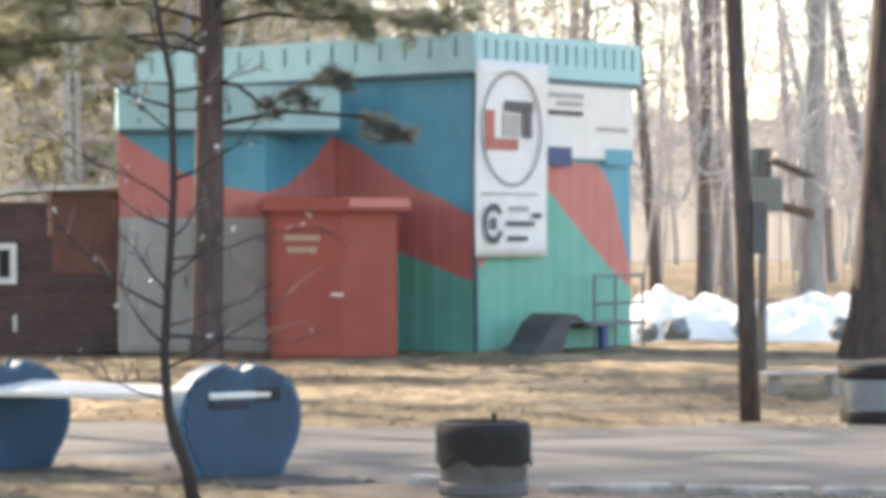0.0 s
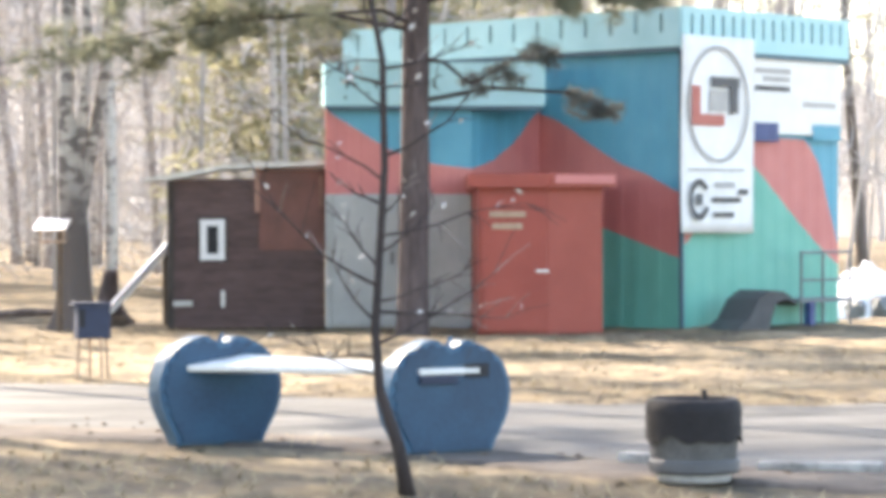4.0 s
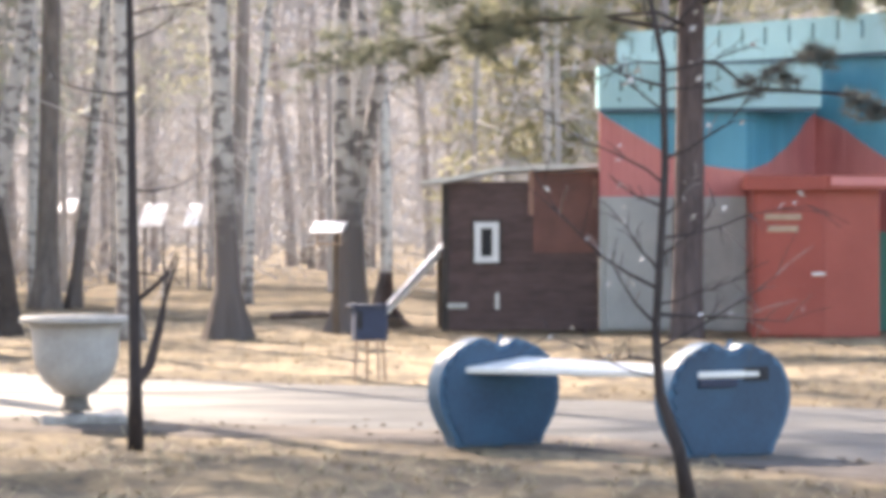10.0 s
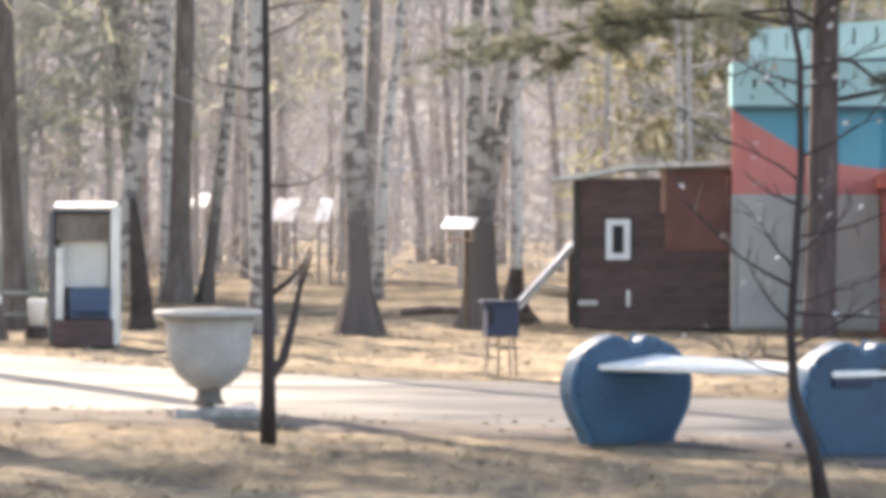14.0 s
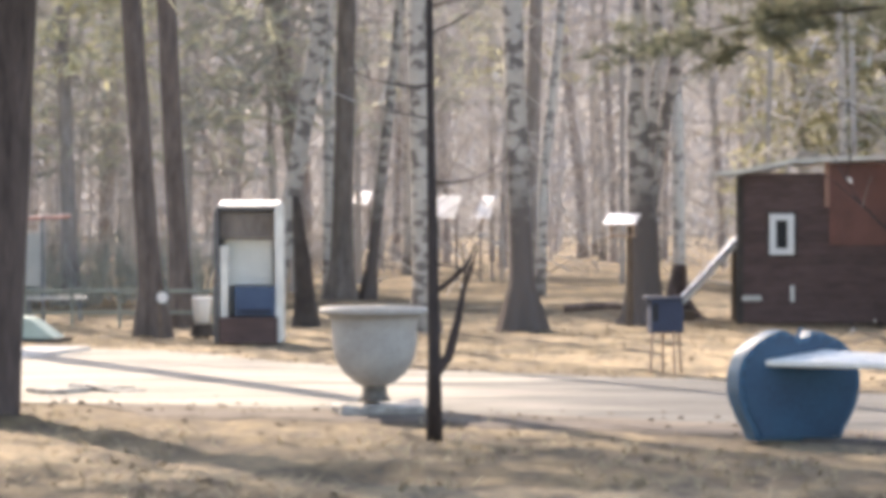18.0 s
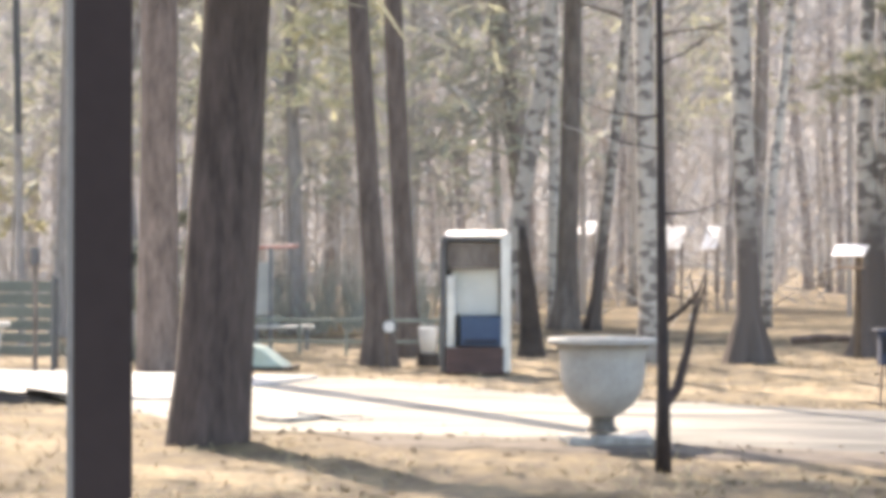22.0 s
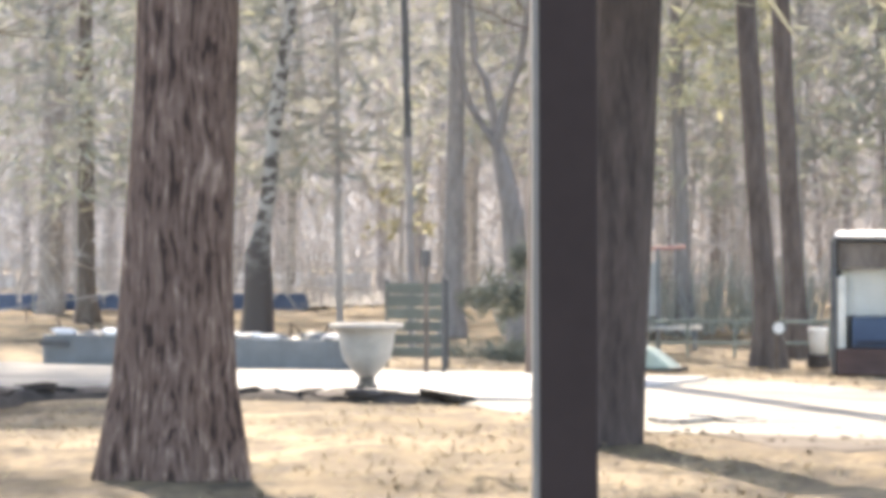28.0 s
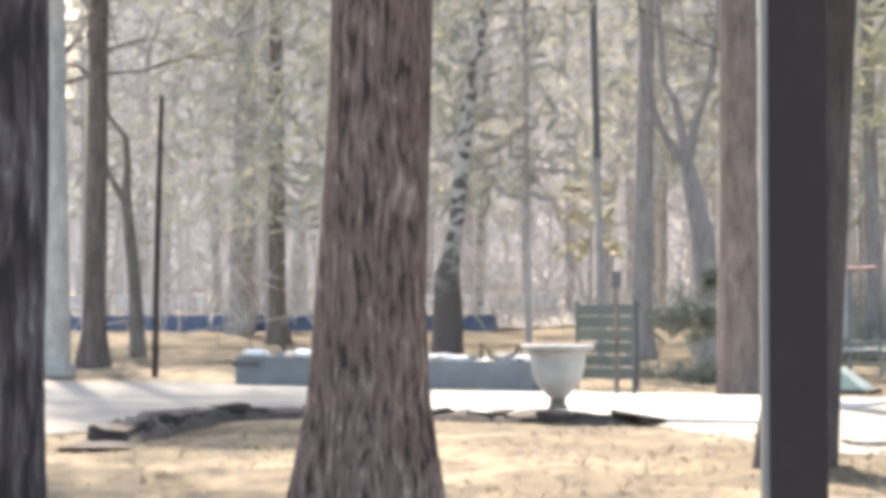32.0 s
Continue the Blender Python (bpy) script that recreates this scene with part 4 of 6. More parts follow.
# ---- kiosk ----
kiosk = thing("vending_kiosk", -3.97, 31.7, 0, 4, "open-fronted white kiosk with a milky pane and a blue cabinet", "kiosk")
part("side_panel", boxes(((-0.37, 0.2, 0.76), (0.06, 0.62, 1.5)), bevel=0.006), INK, kiosk)
part("side_panel", boxes(((0.34, 0.15, 0.80), (0.09, 0.60, 1.58)), bevel=0.008), WEATHER, kiosk)
part("post", boxes(((-0.28, -0.06, 0.56), (0.09, 0.08, 1.1)), bevel=0.008), WEATHER, kiosk)
part("back_panel", boxes(((0, 0.45, 0.76), (0.7, 0.03, 1.5))), GREYP, kiosk)
part("header", boxes(((-0.02, 0.0, 1.34), (0.62, 0.06, 0.30)), bevel=0.005), GREYBARK, kiosk, "grey-brown header board")
part("roof_frame", boxes(((0.0, 0.2, 1.53), (0.74, 0.6, 0.04)), bevel=0.008), INK, kiosk)
bm = bmesh.new()
box(bm, (0.0, 0.1, 1.585), (0.70, 0.34, 0.03), -4, 0.006, 10)
part("roof", bm, TIN, kiosk, "bright white sloping roof sheet")
part("pane", boxes(((-0.02, 0.16, 0.94), (0.54, 0.02, 0.56))), GLASS, kiosk)
part("cabinet", boxes(((0.07, -0.02, 0.48), (0.46, 0.34, 0.34)), bevel=0.012), CABINET, kiosk, "navy blue cabinet")
part("shelf", boxes(((0.07, -0.21, 0.37), (0.36, 0.05, 0.05)), bevel=0.008), NAVY, kiosk)
part("plinth", boxes(((0.0, 0.05, 0.15), (0.66, 0.5, 0.3)), bevel=0.01), SHEDBROWN, kiosk)

# ---- veranda post near the viewer ----
post = thing("veranda_post", -0.756, 2.62, 0, 16, "dark brown square steel veranda post", "post")
part("shaft", boxes(((0, 0, 1.6), (0.056, 0.056, 3.2)), bevel=0.003), POST, post)
part("edge_strip", boxes(((-0.031, 0.0, 1.6), (0.006, 0.05, 3.2))), POSTEDGE, post)
part("foot_plate", boxes(((0, 0, 0.006), (0.14, 0.14, 0.012)), bevel=0.002), POST, post)

# ---- wooden pole ----
pole = thing("utility_pole", 7.4, 21.45, 0, 0, "leaning brown wooden utility pole at the path edge", "pole")
bm = bmesh.new()
tube(bm, [(0.0, 0, -0.1), (-0.05, 0, 1.5), (-0.13, 0, 3.2), (-0.3, 0, 7.5)], [0.085, 0.078, 0.074, 0.065], 14)
part("shaft", bm, PINE, pole, smooth=True)
part("bracket", boxes(((0.05, -0.03, 1.55), (0.12, 0.12, 0.42)), bevel=0.01), INK, pole)

# ---- trees ----
rng = random.Random(11)


def needle_tuft(bm, c, r, n, flat=0.5):
    for _ in range(n):
        d = Vector((rng.gauss(0, 1), rng.gauss(0, 1), rng.gauss(0, flat))).normalized()
        s = d.orthogonal().normalized() * r * 0.035
        p = c + d * r * rng.uniform(0.0, 0.3)
        q = c + d * r * rng.uniform(0.7, 1.15)
        bm.faces.new([bm.verts.new(v) for v in (p - s, p + s, q)])


def pine_crown_mesh(seed, base, top, spread, tufts=520, needles=9, size=0.34):
    r = random.Random(seed)
    bm = bmesh.new()
    for _ in range(tufts):
        u = r.random() ** 0.8
        z = base + (top - base) * u
        a = r.uniform(0, 2 * math.pi)
        rad = spread * (1 - 0.75 * u) * r.uniform(0.35, 1.0)
        needle_tuft(bm, Vector((rad * math.cos(a), rad * math.sin(a), z - 0.25 * rad)), size * r.uniform(0.7, 1.3), needles)
    return bm


def limb_set(bm, seed, base, top, count, length, r0, droop=0.1, bits=True):
    r = random.Random(seed)
    for k in range(count):
        z = base + (top - base) * (k + r.random()) / count
        a = r.uniform(0, 2 * math.pi)
        ln = length * r.uniform(0.5, 1.0) * (1 - 0.5 * (k / count))
        d = Vector((math.cos(a), math.sin(a), r.uniform(0.1, 0.7)))
        pts, p = [], Vector((0, 0, z))
        for j in range(5):
            pts.append(p.copy())
            p = p + d * ln / 4
            d = (d + Vector((r.gauss(0, 0.22), r.gauss(0, 0.22), r.gauss(0, 0.18) - droop * 0.3))).normalized()
        tube(bm, pts, [r0 * (1 - 0.22 * j) for j in range(5)], 5, False)
        if bits:
            for j in range(1, 5):
                for _ in range(2):
                    dd = (d + Vector((r.gauss(0, 0.8), r.gauss(0, 0.8), r.gauss(0, 0.6)))).normalized()
                    q = pts[j]
                    tube(bm, [q, q + dd * ln * 0.22, q + dd * ln * 0.42 + Vector((0, 0, 0.06))], [r0 * 0.35, r0 * 0.25, r0 * 0.12], 4, False)


def trunk_mesh(bm, pts, radii, n=14, flare=1.5, rough=0.05, seed=0):
    """A trunk through pts with root flare and an uneven skin."""
    pts = [Vector(p) for p in pts]
    fine, rr = [], []
    for i in range(len(pts) - 1):
        m = 7 if i == 0 else 5
        for k in range(m):
            fine.append(pts[i].lerp(pts[i + 1], k / m))
            rr.append(radii[i] + (radii[i + 1] - radii[i]) * k / m)
    fine.append(pts[-1])
    rr.append(radii[-1])
    rings = []
    for i, (p, r) in enumerate(zip(fine, rr)):
        h = p.z - fine[0].z
        f = 1 + (flare - 1) * math.exp(-h / (r * 1.8 + 0.05))
        ring = []
        for k in range(n):
            a = 2 * math.pi * k / n
            w = 1 + rough * noise.noise((math.cos(a) * 2.3 + seed, math.sin(a) * 2.3, h * 0.7)) * 2 + (f - 1) * 0.5 * math.cos(5 * a + seed)
            ring.append(bm.verts.new(p + Vector((math.cos(a), math.sin(a), 0)) * r * f * w))
        rings.append(ring)
    for a, b in zip(rings, rings[1:]):
        for k in range(n):
            bm.faces.new((a[k], a[(k + 1) % n], b[(k + 1) % n], b[k]))
    bm.faces.new(rings[-1])
    return bm


CROWNS = []
for s in range(3):
    me = bpy.data.meshes.new("pine_crown")
    bm = pine_crown_mesh(40 + s, 0, 8.0, 3.3, 1800, 10, 0.6)
    bm.to_mesh(me)
    bm.free()
    me.materials.append(NEEDLE)
    CROWNS.append(me)
BARE = []
for s in range(3):
    me = bpy.data.meshes.new("bare_crown")
    bm = bmesh.new()
    limb_set(bm, 60 + s, 0, 7.5, 22, 2.6, 0.035)
    bm.to_mesh(me)
    bm.free()
    me.materials.append(TWIG)
    BARE.append(me)


def tree(kind, x, y, r, top, label, height_m=15.0, mid=None, flare=1.5, crown=True, bark_mat=None, rough=0.05, group="park trees", n=16, bare=False, wide=1.0, dense=False):
    """top: x at 4.3 m height relative to the base; mid: extra (dx, z) points."""
    z = height(x, y) - 0.03
    ob = thing("pine_tree" if kind == "pine" else "birch_tree" if kind == "birch" else "tree", x, y, z, 0, label, "tree", group)
    pts = [(0, 0, 0)] + ([(a, 0, b) for a, b in mid] if mid else []) + [(top, 0, 4.3), (top * 1.7, 0, 9.0), (top * 2, 0, height_m)]
    radii = [r] + [r * 0.95] * (len(mid) if mid else 0) + [r * 0.84, r * 0.6, r * 0.18]
    bm = trunk_mesh(bmesh.new(), pts, radii, n, flare, rough, seed=x)
    mat = bark_mat or (PINE if kind == "pine" else BIRCH if kind == "birch" else FARBARK)
    part("trunk", bm, mat, ob, smooth=True)
    if crown:
        me = rng.choice(CROWNS if kind == "pine" and not bare else BARE)
        c = new("crown", me)
        c.parent = ob
        c.matrix_basis = pose(top * 1.5, 0, height_m - (7.6 if kind == "pine" else 8.2) * wide, 0, 0, rng.uniform(0, 360)) @ Matrix.Diagonal((wide, wide, wide, 1.0))
        # a second unseen crown, added to deepen the shade below
        if dense:
            c = new("upper_crown", CROWNS[1])
            c.parent = ob
            c.matrix_basis = pose(top * 1.5, 0, height_m - 7.2 * wide, 0, 0, 75) @ Matrix.Diagonal((wide * 0.95, wide * 0.95, wide, 1.0))
    return ob


tree("pine", 4.84, 35.2, 0.20, 0.06, "brown pine with drooping lower boughs in front of the pavilion", 13, flare=1.12, bark_mat=PINE_DUSK)
# heights and widths of unseen crowns are set to shade the lawn
tree("pine", -4.48, 19.95, 0.276, 0.265, "stout dark pine trunk at the path edge", 13.5, wide=1.2, dense=True, flare=1.14, n=32, bark_mat=PINE)
tree("pine", -6.44, 16.35, 0.343, 0.15, "thick old pine with deeply furrowed bark", 18, flare=1.33, n=56, bark_mat=PINE_OLD)
tree("pine", -7.56, 31.2, 0.245, 0.01, "pale reddish straight pine trunk", 26.5, wide=1.6, dense=True, bark_mat=PINE_RED, flare=1.06)
tree("birch", -6.19, 11.05, 0.24, 0.02, "old birch with dark cracked bark and pale streaks", 15, flare=1.05, bark_mat=BARK_DARK, n=40, rough=0.13)
tree("birch", -0.93, 35.1, 0.15, -0.15, "birch with black-marked white bark and a flared dark foot", 15, flare=1.9, bark_mat=BIRCH_FOOT)
tree("birch", -2.15, 34.7, 0.135, -0.1, "white birch with black flecks", 15, flare=1.5)
tree("birch", -5.25, 45.0, 0.16, 0.75, "pale birch leaning to one side behind the kiosk", 14, flare=1.2)
split = thing("birch_tree", 0.62, 37.9, 0.0, 0, "birch splitting into pale stems above a stout dark foot", "tree", "park trees")
part("trunk", trunk_mesh(bmesh.new(), [(0, 0, -0.05), (0.0, 0, 1.2), (-0.04, 0, 1.95), (-0.10, 0, 3.0), (-0.06, 0, 4.6), (0.1, 0, 9.0), (0.2, 0, 17)], [0.205, 0.19, 0.165, 0.115, 0.10, 0.08, 0.02], 18, 1.7, 0.06, 2.0), BIRCH_FOOT, split, smooth=True)
part("second_stem", trunk_mesh(bmesh.new(), [(0.06, 0.03, 1.5), (0.2, 0.05, 2.3), (0.42, 0.08, 3.4), (0.55, 0.1, 5.0), (0.9, 0.2, 11)], [0.11, 0.095, 0.085, 0.075, 0.02], 12, 1.0, 0.06, 5.0), BIRCH_FOOT, split, smooth=True)
part("third_stem", trunk_mesh(bmesh.new(), [(0.02, -0.04, 1.6), (0.1, -0.06, 2.5), (0.2, -0.1, 3.6), (0.16, -0.12, 5.0), (0.3, 0.2, 10)], [0.09, 0.075, 0.065, 0.06, 0.02], 12, 1.0, 0.06, 8.0), BIRCH_FOOT, split, smooth=True)
# unseen pine crown put on the birch to shade the path
c = new("crown", CROWNS[0])
c.parent = split
c.matrix_basis = pose(0.2, 0, 10.4, 0, 0, 40)
tree("pine", -5.4, 33.8, 0.15, -0.28, "slim brown trunk beside the kiosk", 27, bark_mat=PINE_MID)
tree("pine", -5.5, 36.8, 0.15, -0.2, "slim dark trunk beside the kiosk", 19, bark_mat=PINE_MID, bare=True)
tree("pine", -4.4, 47.8, 0.19, 0.1, "grey-brown trunk among the birches of the wood", 14, bark_mat=GREYBARK, flare=1.5, bare=True)
tree("birch", -3.95, 47.9, 0.10, 0.5, "slender pale birch leaning from a dark foot", 13, bark_mat=BIRCH_FOOT, flare=1.6)
tree("pine", -8.6, 45.3, 0.13, -0.1, "slender trunk in the playground", 13, bark_mat=FARBARK, bare=True)
tree("pine", -12.2, 44.0, 0.16, 0.1, "brown trunk by the playground", 14, bark_mat=FARBARK, bare=True)
tree("pine", 13.1, 33.6, 0.27, 0.3, "dark leaning pine trunk", 15)
tree("pine", -19.35, 38.5, 0.18, 0.1, "purplish-brown straight pine trunk", 14, bark_mat=PINE_MID)
tree("pine", -21.0, 49.7, 0.17, 0.0, "straight brown trunk behind the blue fence", 14, bark_mat=GREYBARK, bare=True)

# pines out of view, added only to cast shade on the lawn
for x, y in ((-14.9, 25.4), (-17.3, 28.2), (-13.6, 22.2), (-15.5, 19.0)):
    tree("pine", x, y, 0.24, 0.1, "unseen tall pine added to shade the lawn", 17)

for x, y, r, dx, mat in ((20.0, 62, 0.17, 0.1, GREYBARK), (18.9, 62, 0.13, -0.35, GREYBARK), (21.9, 60, 0.27, 0.15, HAZEBARK), (21.3, 64, 0.14, -0.2, FARBARK), (17.9, 66, 0.12, 0.3, FARBARK)):
    tree("tree", x, y, r, dx, "bare brown trunk beyond the snow bank", 15, bark_mat=mat, flare=1.3)
tree("tree", -24.05, 55.0, 0.28, 0.1, "broad grey trunk deep in the wood", 15, bark_mat=HAZEBARK, flare=1.1)
tree("tree", -18.22, 35.1, 0.19, -0.02, "pale grey smooth trunk at the path edge", 12, bark_mat=PALEBARK, flare=1.05)



def forked(kind, x, y, label, mat, stems, n=12):
    """A tree of several stems: each a list of (dx, z, radius); the first is the trunk."""
    ob = thing(kind, x, y, height(x, y) - 0.02, 0, label, "tree", "park trees")
    for k, stem in enumerate(stems):
        bm = trunk_mesh(bmesh.new(), [(a, 0.03 * k, z) for a, z, _ in stem], [r for _, _, r in stem], n, 1.25 if k == 0 else 1.0, 0.07, x + k)
        part("trunk" if k == 0 else "limb", bm, mat, ob, smooth=True)
    a, z, _ = stems[0][-1]
    c = new("crown", BARE[1])
    c.parent = ob
    c.matrix_basis = pose(a, 0, z - 4.5, 0, 0, 70)
    return ob


forked("tree", -20.5, 42.5, "slim grey-brown tree forking at twice head height", GREYBARK,
       [[(0, -0.05, 0.13), (-0.06, 1.08, 0.115), (-0.16, 2.04, 0.10), (-0.22, 2.59, 0.085), (-0.20, 3.26, 0.06), (-0.23, 3.68, 0.055), (-0.56, 4.06, 0.05), (-0.70, 4.88, 0.045), (-0.8, 9.0, 0.02)],
        [(-0.20, 2.5, 0.075), (-0.56, 3.07, 0.06), (-0.73, 3.57, 0.05), (-0.86, 4.6, 0.04), (-1.0, 7.0, 0.012)]])
forked("tree", -10.55, 42.0, "pale brown bare tree with three spreading limbs", FARBARK,
       [[(0, -0.05, 0.20), (-0.06, 1.07, 0.185), (-0.12, 2.06, 0.17), (-0.29, 2.81, 0.14), (-0.36, 3.14, 0.10), (-0.23, 3.74, 0.065), (0.01, 4.39, 0.055), (0.14, 5.25, 0.05), (0.3, 9.0, 0.02)],
        [(-0.33, 3.0, 0.085), (-0.62, 3.43, 0.07), (-0.82, 3.75, 0.06), (-0.99, 4.32, 0.05), (-1.2, 6.5, 0.015)],
        [(-0.36, 3.1, 0.08), (-0.45, 3.61, 0.07), (-0.57, 4.13, 0.06), (-0.74, 4.41, 0.055), (-0.81, 5.28, 0.05), (-0.9, 8.0, 0.015)]])
forked("birch_tree", -15.9, 45.0, "birch with black-patched bark leaning from a thick dark foot", BIRCH_LEAN,
       [[(0, -0.05, 0.235), (0.0, 0.76, 0.23), (0.01, 1.40, 0.215), (0.08, 1.75, 0.155), (0.18, 2.21, 0.135), (0.27, 3.17, 0.125), (0.38, 4.13, 0.12), (0.55, 5.09, 0.11), (0.67, 6.04, 0.10), (1.0, 13.0, 0.03)]], 16)

# ---- boughs of the pine by the pavilion ----
def bough(x0, z0, x1, z1, y, width, count, mat, seed, size=0.3, owner=None):
    """A needle-laden bough: a thin branch, side shoots and many needle tufts along it."""
    r = random.Random(seed)
    bm = bmesh.new()
    a, b = Vector((4.9, 35.2, max(z0, z1) - 0.1)), Vector((x1, y, z1))
    c = Vector((x0, y, z0))
    tube(bm, [a, a.lerp(c, 0.5) + Vector((0, 0, 0.12)), c, c.lerp(b, 0.5) + Vector((0, 0, 0.1)), b], [0.035, 0.028, 0.022, 0.015, 0.006], 5, False)
    wood = part("bough", bm, SAPLING, owner)
    wood.matrix_parent_inverse = owner.matrix_basis.inverted()
    verts, faces = [], []
    shoots_n = max(5, count // 8)
    for k in range(shoots_n):
        root = c.lerp(b, (k + r.random()) / shoots_n) + Vector((0, 0, r.gauss(0.04, width * 0.22)))
        way = Vector((r.gauss(0.25 if b.x > c.x else -0.25, 0.55), r.gauss(0, 0.8), r.gauss(-0.16, 0.25))).normalized()
        ln = width * r.uniform(0.9, 2.3)
        for m in range(9):
            p = root + way * ln * (m + r.random()) / 9 - Vector((0, 0, 0.10 * ln * (m / 9) ** 2)) + Vector((r.gauss(0, 0.025), r.gauss(0, 0.025), r.gauss(0, 0.025)))
            s = size * r.uniform(0.5, 1.0)
            for _ in range(16):
                d = (Vector((r.gauss(0, 1), r.gauss(0, 1), r.gauss(0.05, 0.6))).normalized() + way * 0.55).normalized()
                w = d.orthogonal().normalized() * 0.0075
                q = len(verts)
                verts += [p - w, p + w, p + d * s]
                faces.append((q, q + 1, q + 2))
    ob = raw("needles", [tuple(v) for v in verts], faces, mat, owner)
    ob.matrix_parent_inverse = owner.matrix_basis.inverted()
    tagged(ob, kind="stuff")


pavilion_pine = bpy.data.objects["pine_tree"]
bough(3.9, 4.0, 0.3, 3.5, 34.2, 0.39, 226, NEEDLE_BOUGH, 5, owner=pavilion_pine)
bough(3.2, 4.35, 1.0, 4.3, 34.0, 0.39, 162, NEEDLE_BOUGH, 6, owner=pavilion_pine)
bough(2.6, 3.95, 1.2, 3.25, 34.4, 0.29, 80, NEEDLE_BOUGH, 16, owner=pavilion_pine)
bough(4.2, 4.5, 2.6, 4.75, 34.1, 0.33, 108, NEEDLE_BOUGH, 7, owner=pavilion_pine)
bough(5.2, 4.5, 7.7, 4.12, 34.1, 0.26, 190, NEEDLE_BOUGH, 31, 0.26, owner=pavilion_pine)
bough(5.5, 3.15, 6.6, 3.6, 34.6, 0.17, 100, NEEDLE_DRY, 8, 0.22, owner=pavilion_pine)
bough(6.7, 3.05, 7.35, 2.75, 34.6, 0.15, 95, NEEDLE_DRY, 9, 0.2, owner=pavilion_pine)
bough(6.2, 4.25, 8.2, 4.3, 34.4, 0.21, 80, NEEDLE_BOUGH, 10, 0.24, owner=pavilion_pine)
bough(7.2, 4.6, 9.4, 4.75, 34.0, 0.23, 69, NEEDLE_BOUGH, 12, 0.26, owner=pavilion_pine)

# ---- saplings near the viewer ----
sap = thing("sapling", 1.97, 14.3, 0, 0, "thin dark bare sapling in front of the bench", "sapling", "saplings")
bm = bmesh.new()
tube(bm, [(0.02, 0, -0.03), (-0.03, 0, 0.25), (-0.13, 0, 0.55), (-0.15, 0, 0.85), (-0.10, 0, 1.7), (-0.11, 0, 2.25), (-0.2, 0, 2.7), (-0.25, 0.05, 3.6)], [0.046, 0.036, 0.028, 0.024, 0.02, 0.018, 0.014, 0.008], 10)
part("stem", bm, SAPLING, sap, smooth=True)
sap2 = thing("sapling", -1.07, 18.0, 0, 0, "straight dark sapling beside the urn", "sapling", "saplings")
bm = bmesh.new()
tube(bm, [(0, 0, -0.03), (0.0, 0, 0.5), (-0.01, 0, 1.3), (-0.02, 0, 2.2), (-0.03, 0, 3.0), (-0.02, 0, 4.4)], [0.055, 0.042, 0.034, 0.026, 0.022, 0.012], 10)
part("stem", bm, SAPLING, sap2, smooth=True)


def shoots(owner, rows, stem_x, bits, seed):
    """Side shoots: height on the stem, side, length, rise in degrees; some carry pale curled leaves."""
    r = random.Random(seed)
    for z, side, ln, rise in rows:
        bm = bmesh.new()
        x0 = stem_x(z)
        ang = radians(rise)
        depth = r.uniform(-0.5, 0.5)
        d = Vector((side * math.cos(ang), depth * math.cos(ang), math.sin(ang)))
        pts, p = [], Vector((x0, 0, z))
        for j in range(6):
            pts.append(p.copy())
            p = p + d * ln / 5
            d = (d + Vector((r.gauss(0, 0.17), r.gauss(0, 0.17), 0.09 + r.gauss(0, 0.16)))).normalized()
        thin = r.uniform(0.55, 0.95)
        tube(bm, pts, [0.012 * thin, 0.0095 * thin, 0.0075 * thin, 0.006 * thin, 0.0045 * thin, 0.003 * thin], 6, False)
        twigs = []
        for j in (2, 3, 4, 5):
            for _ in range(2):
                dd = (d + Vector((r.gauss(0, 0.6), r.gauss(0, 0.6), r.gauss(0.1, 0.6)))).normalized()
                q = pts[j]
                e = q + dd * ln * r.uniform(0.2, 0.4)
                twigs.append([q, q.lerp(e, 0.5) + Vector((0, 0, 0.01)), e])
        shoot = part("side_shoot", bm, SAPLING, owner)
        for w in twigs:
            part("twig", tube(bmesh.new(), w, [0.0038, 0.003, 0.002], 4, False), TWIG_LIT if r.random() < 0.25 else SAPLING, shoot)
        for _ in range(bits):
            c = pts[r.randint(2, 5)] + Vector((r.gauss(0, 0.05), r.gauss(0, 0.05), r.gauss(0, 0.05)))
            s = r.uniform(0.008, 0.018)
            n = Vector((r.gauss(0, 1), r.gauss(0, 1), r.gauss(0.5, 1))).normalized()
            t = n.orthogonal().normalized()
            u = n.cross(t)
            vs = [c + t * s * 1.8, c + u * s + n * s * 0.5, c - t * s * 1.8, c - u * s + n * s * 0.5]
            raw("dry_leaf", [tuple(v) for v in vs], [(0, 1, 2), (0, 2, 3)], LEAFLIT, shoot)


shoots(sap, [(0.71, -1, 0.40, 8), (0.90, -1, 0.42, 42), (1.16, -1, 0.36, 58), (1.0, 1, 0.50, 12), (1.25, 1, 0.40, 30), (1.5, -1, 0.26, 25), (1.45, 1, 0.3, 35),
             (0.78, 1, 0.75, 22), (0.62, -1, 0.7, 14), (1.08, -1, 0.8, 28), (1.34, 1, 0.78, 8), (0.95, 1, 0.85, -4), (1.62, -1, 0.6, 40), (1.75, 1, 0.62, 22), (2.0, -1, 0.36, 30), (2.12, -1, 0.42, 14), (2.1, 1, 0.32, 12), (2.2, 1, 0.46, 8), (2.24, -1, 0.34, 2), (2.38, 1, 0.34, 34), (2.4, -1, 0.32, 52), (2.6, 1, 0.4, 40)],
       lambda z: float(np.interp(z, [0, 0.25, 0.55, 0.85, 1.7, 2.25, 2.7], [0.02, -0.03, -0.13, -0.15, -0.10, -0.11, -0.2])), 2, 21)
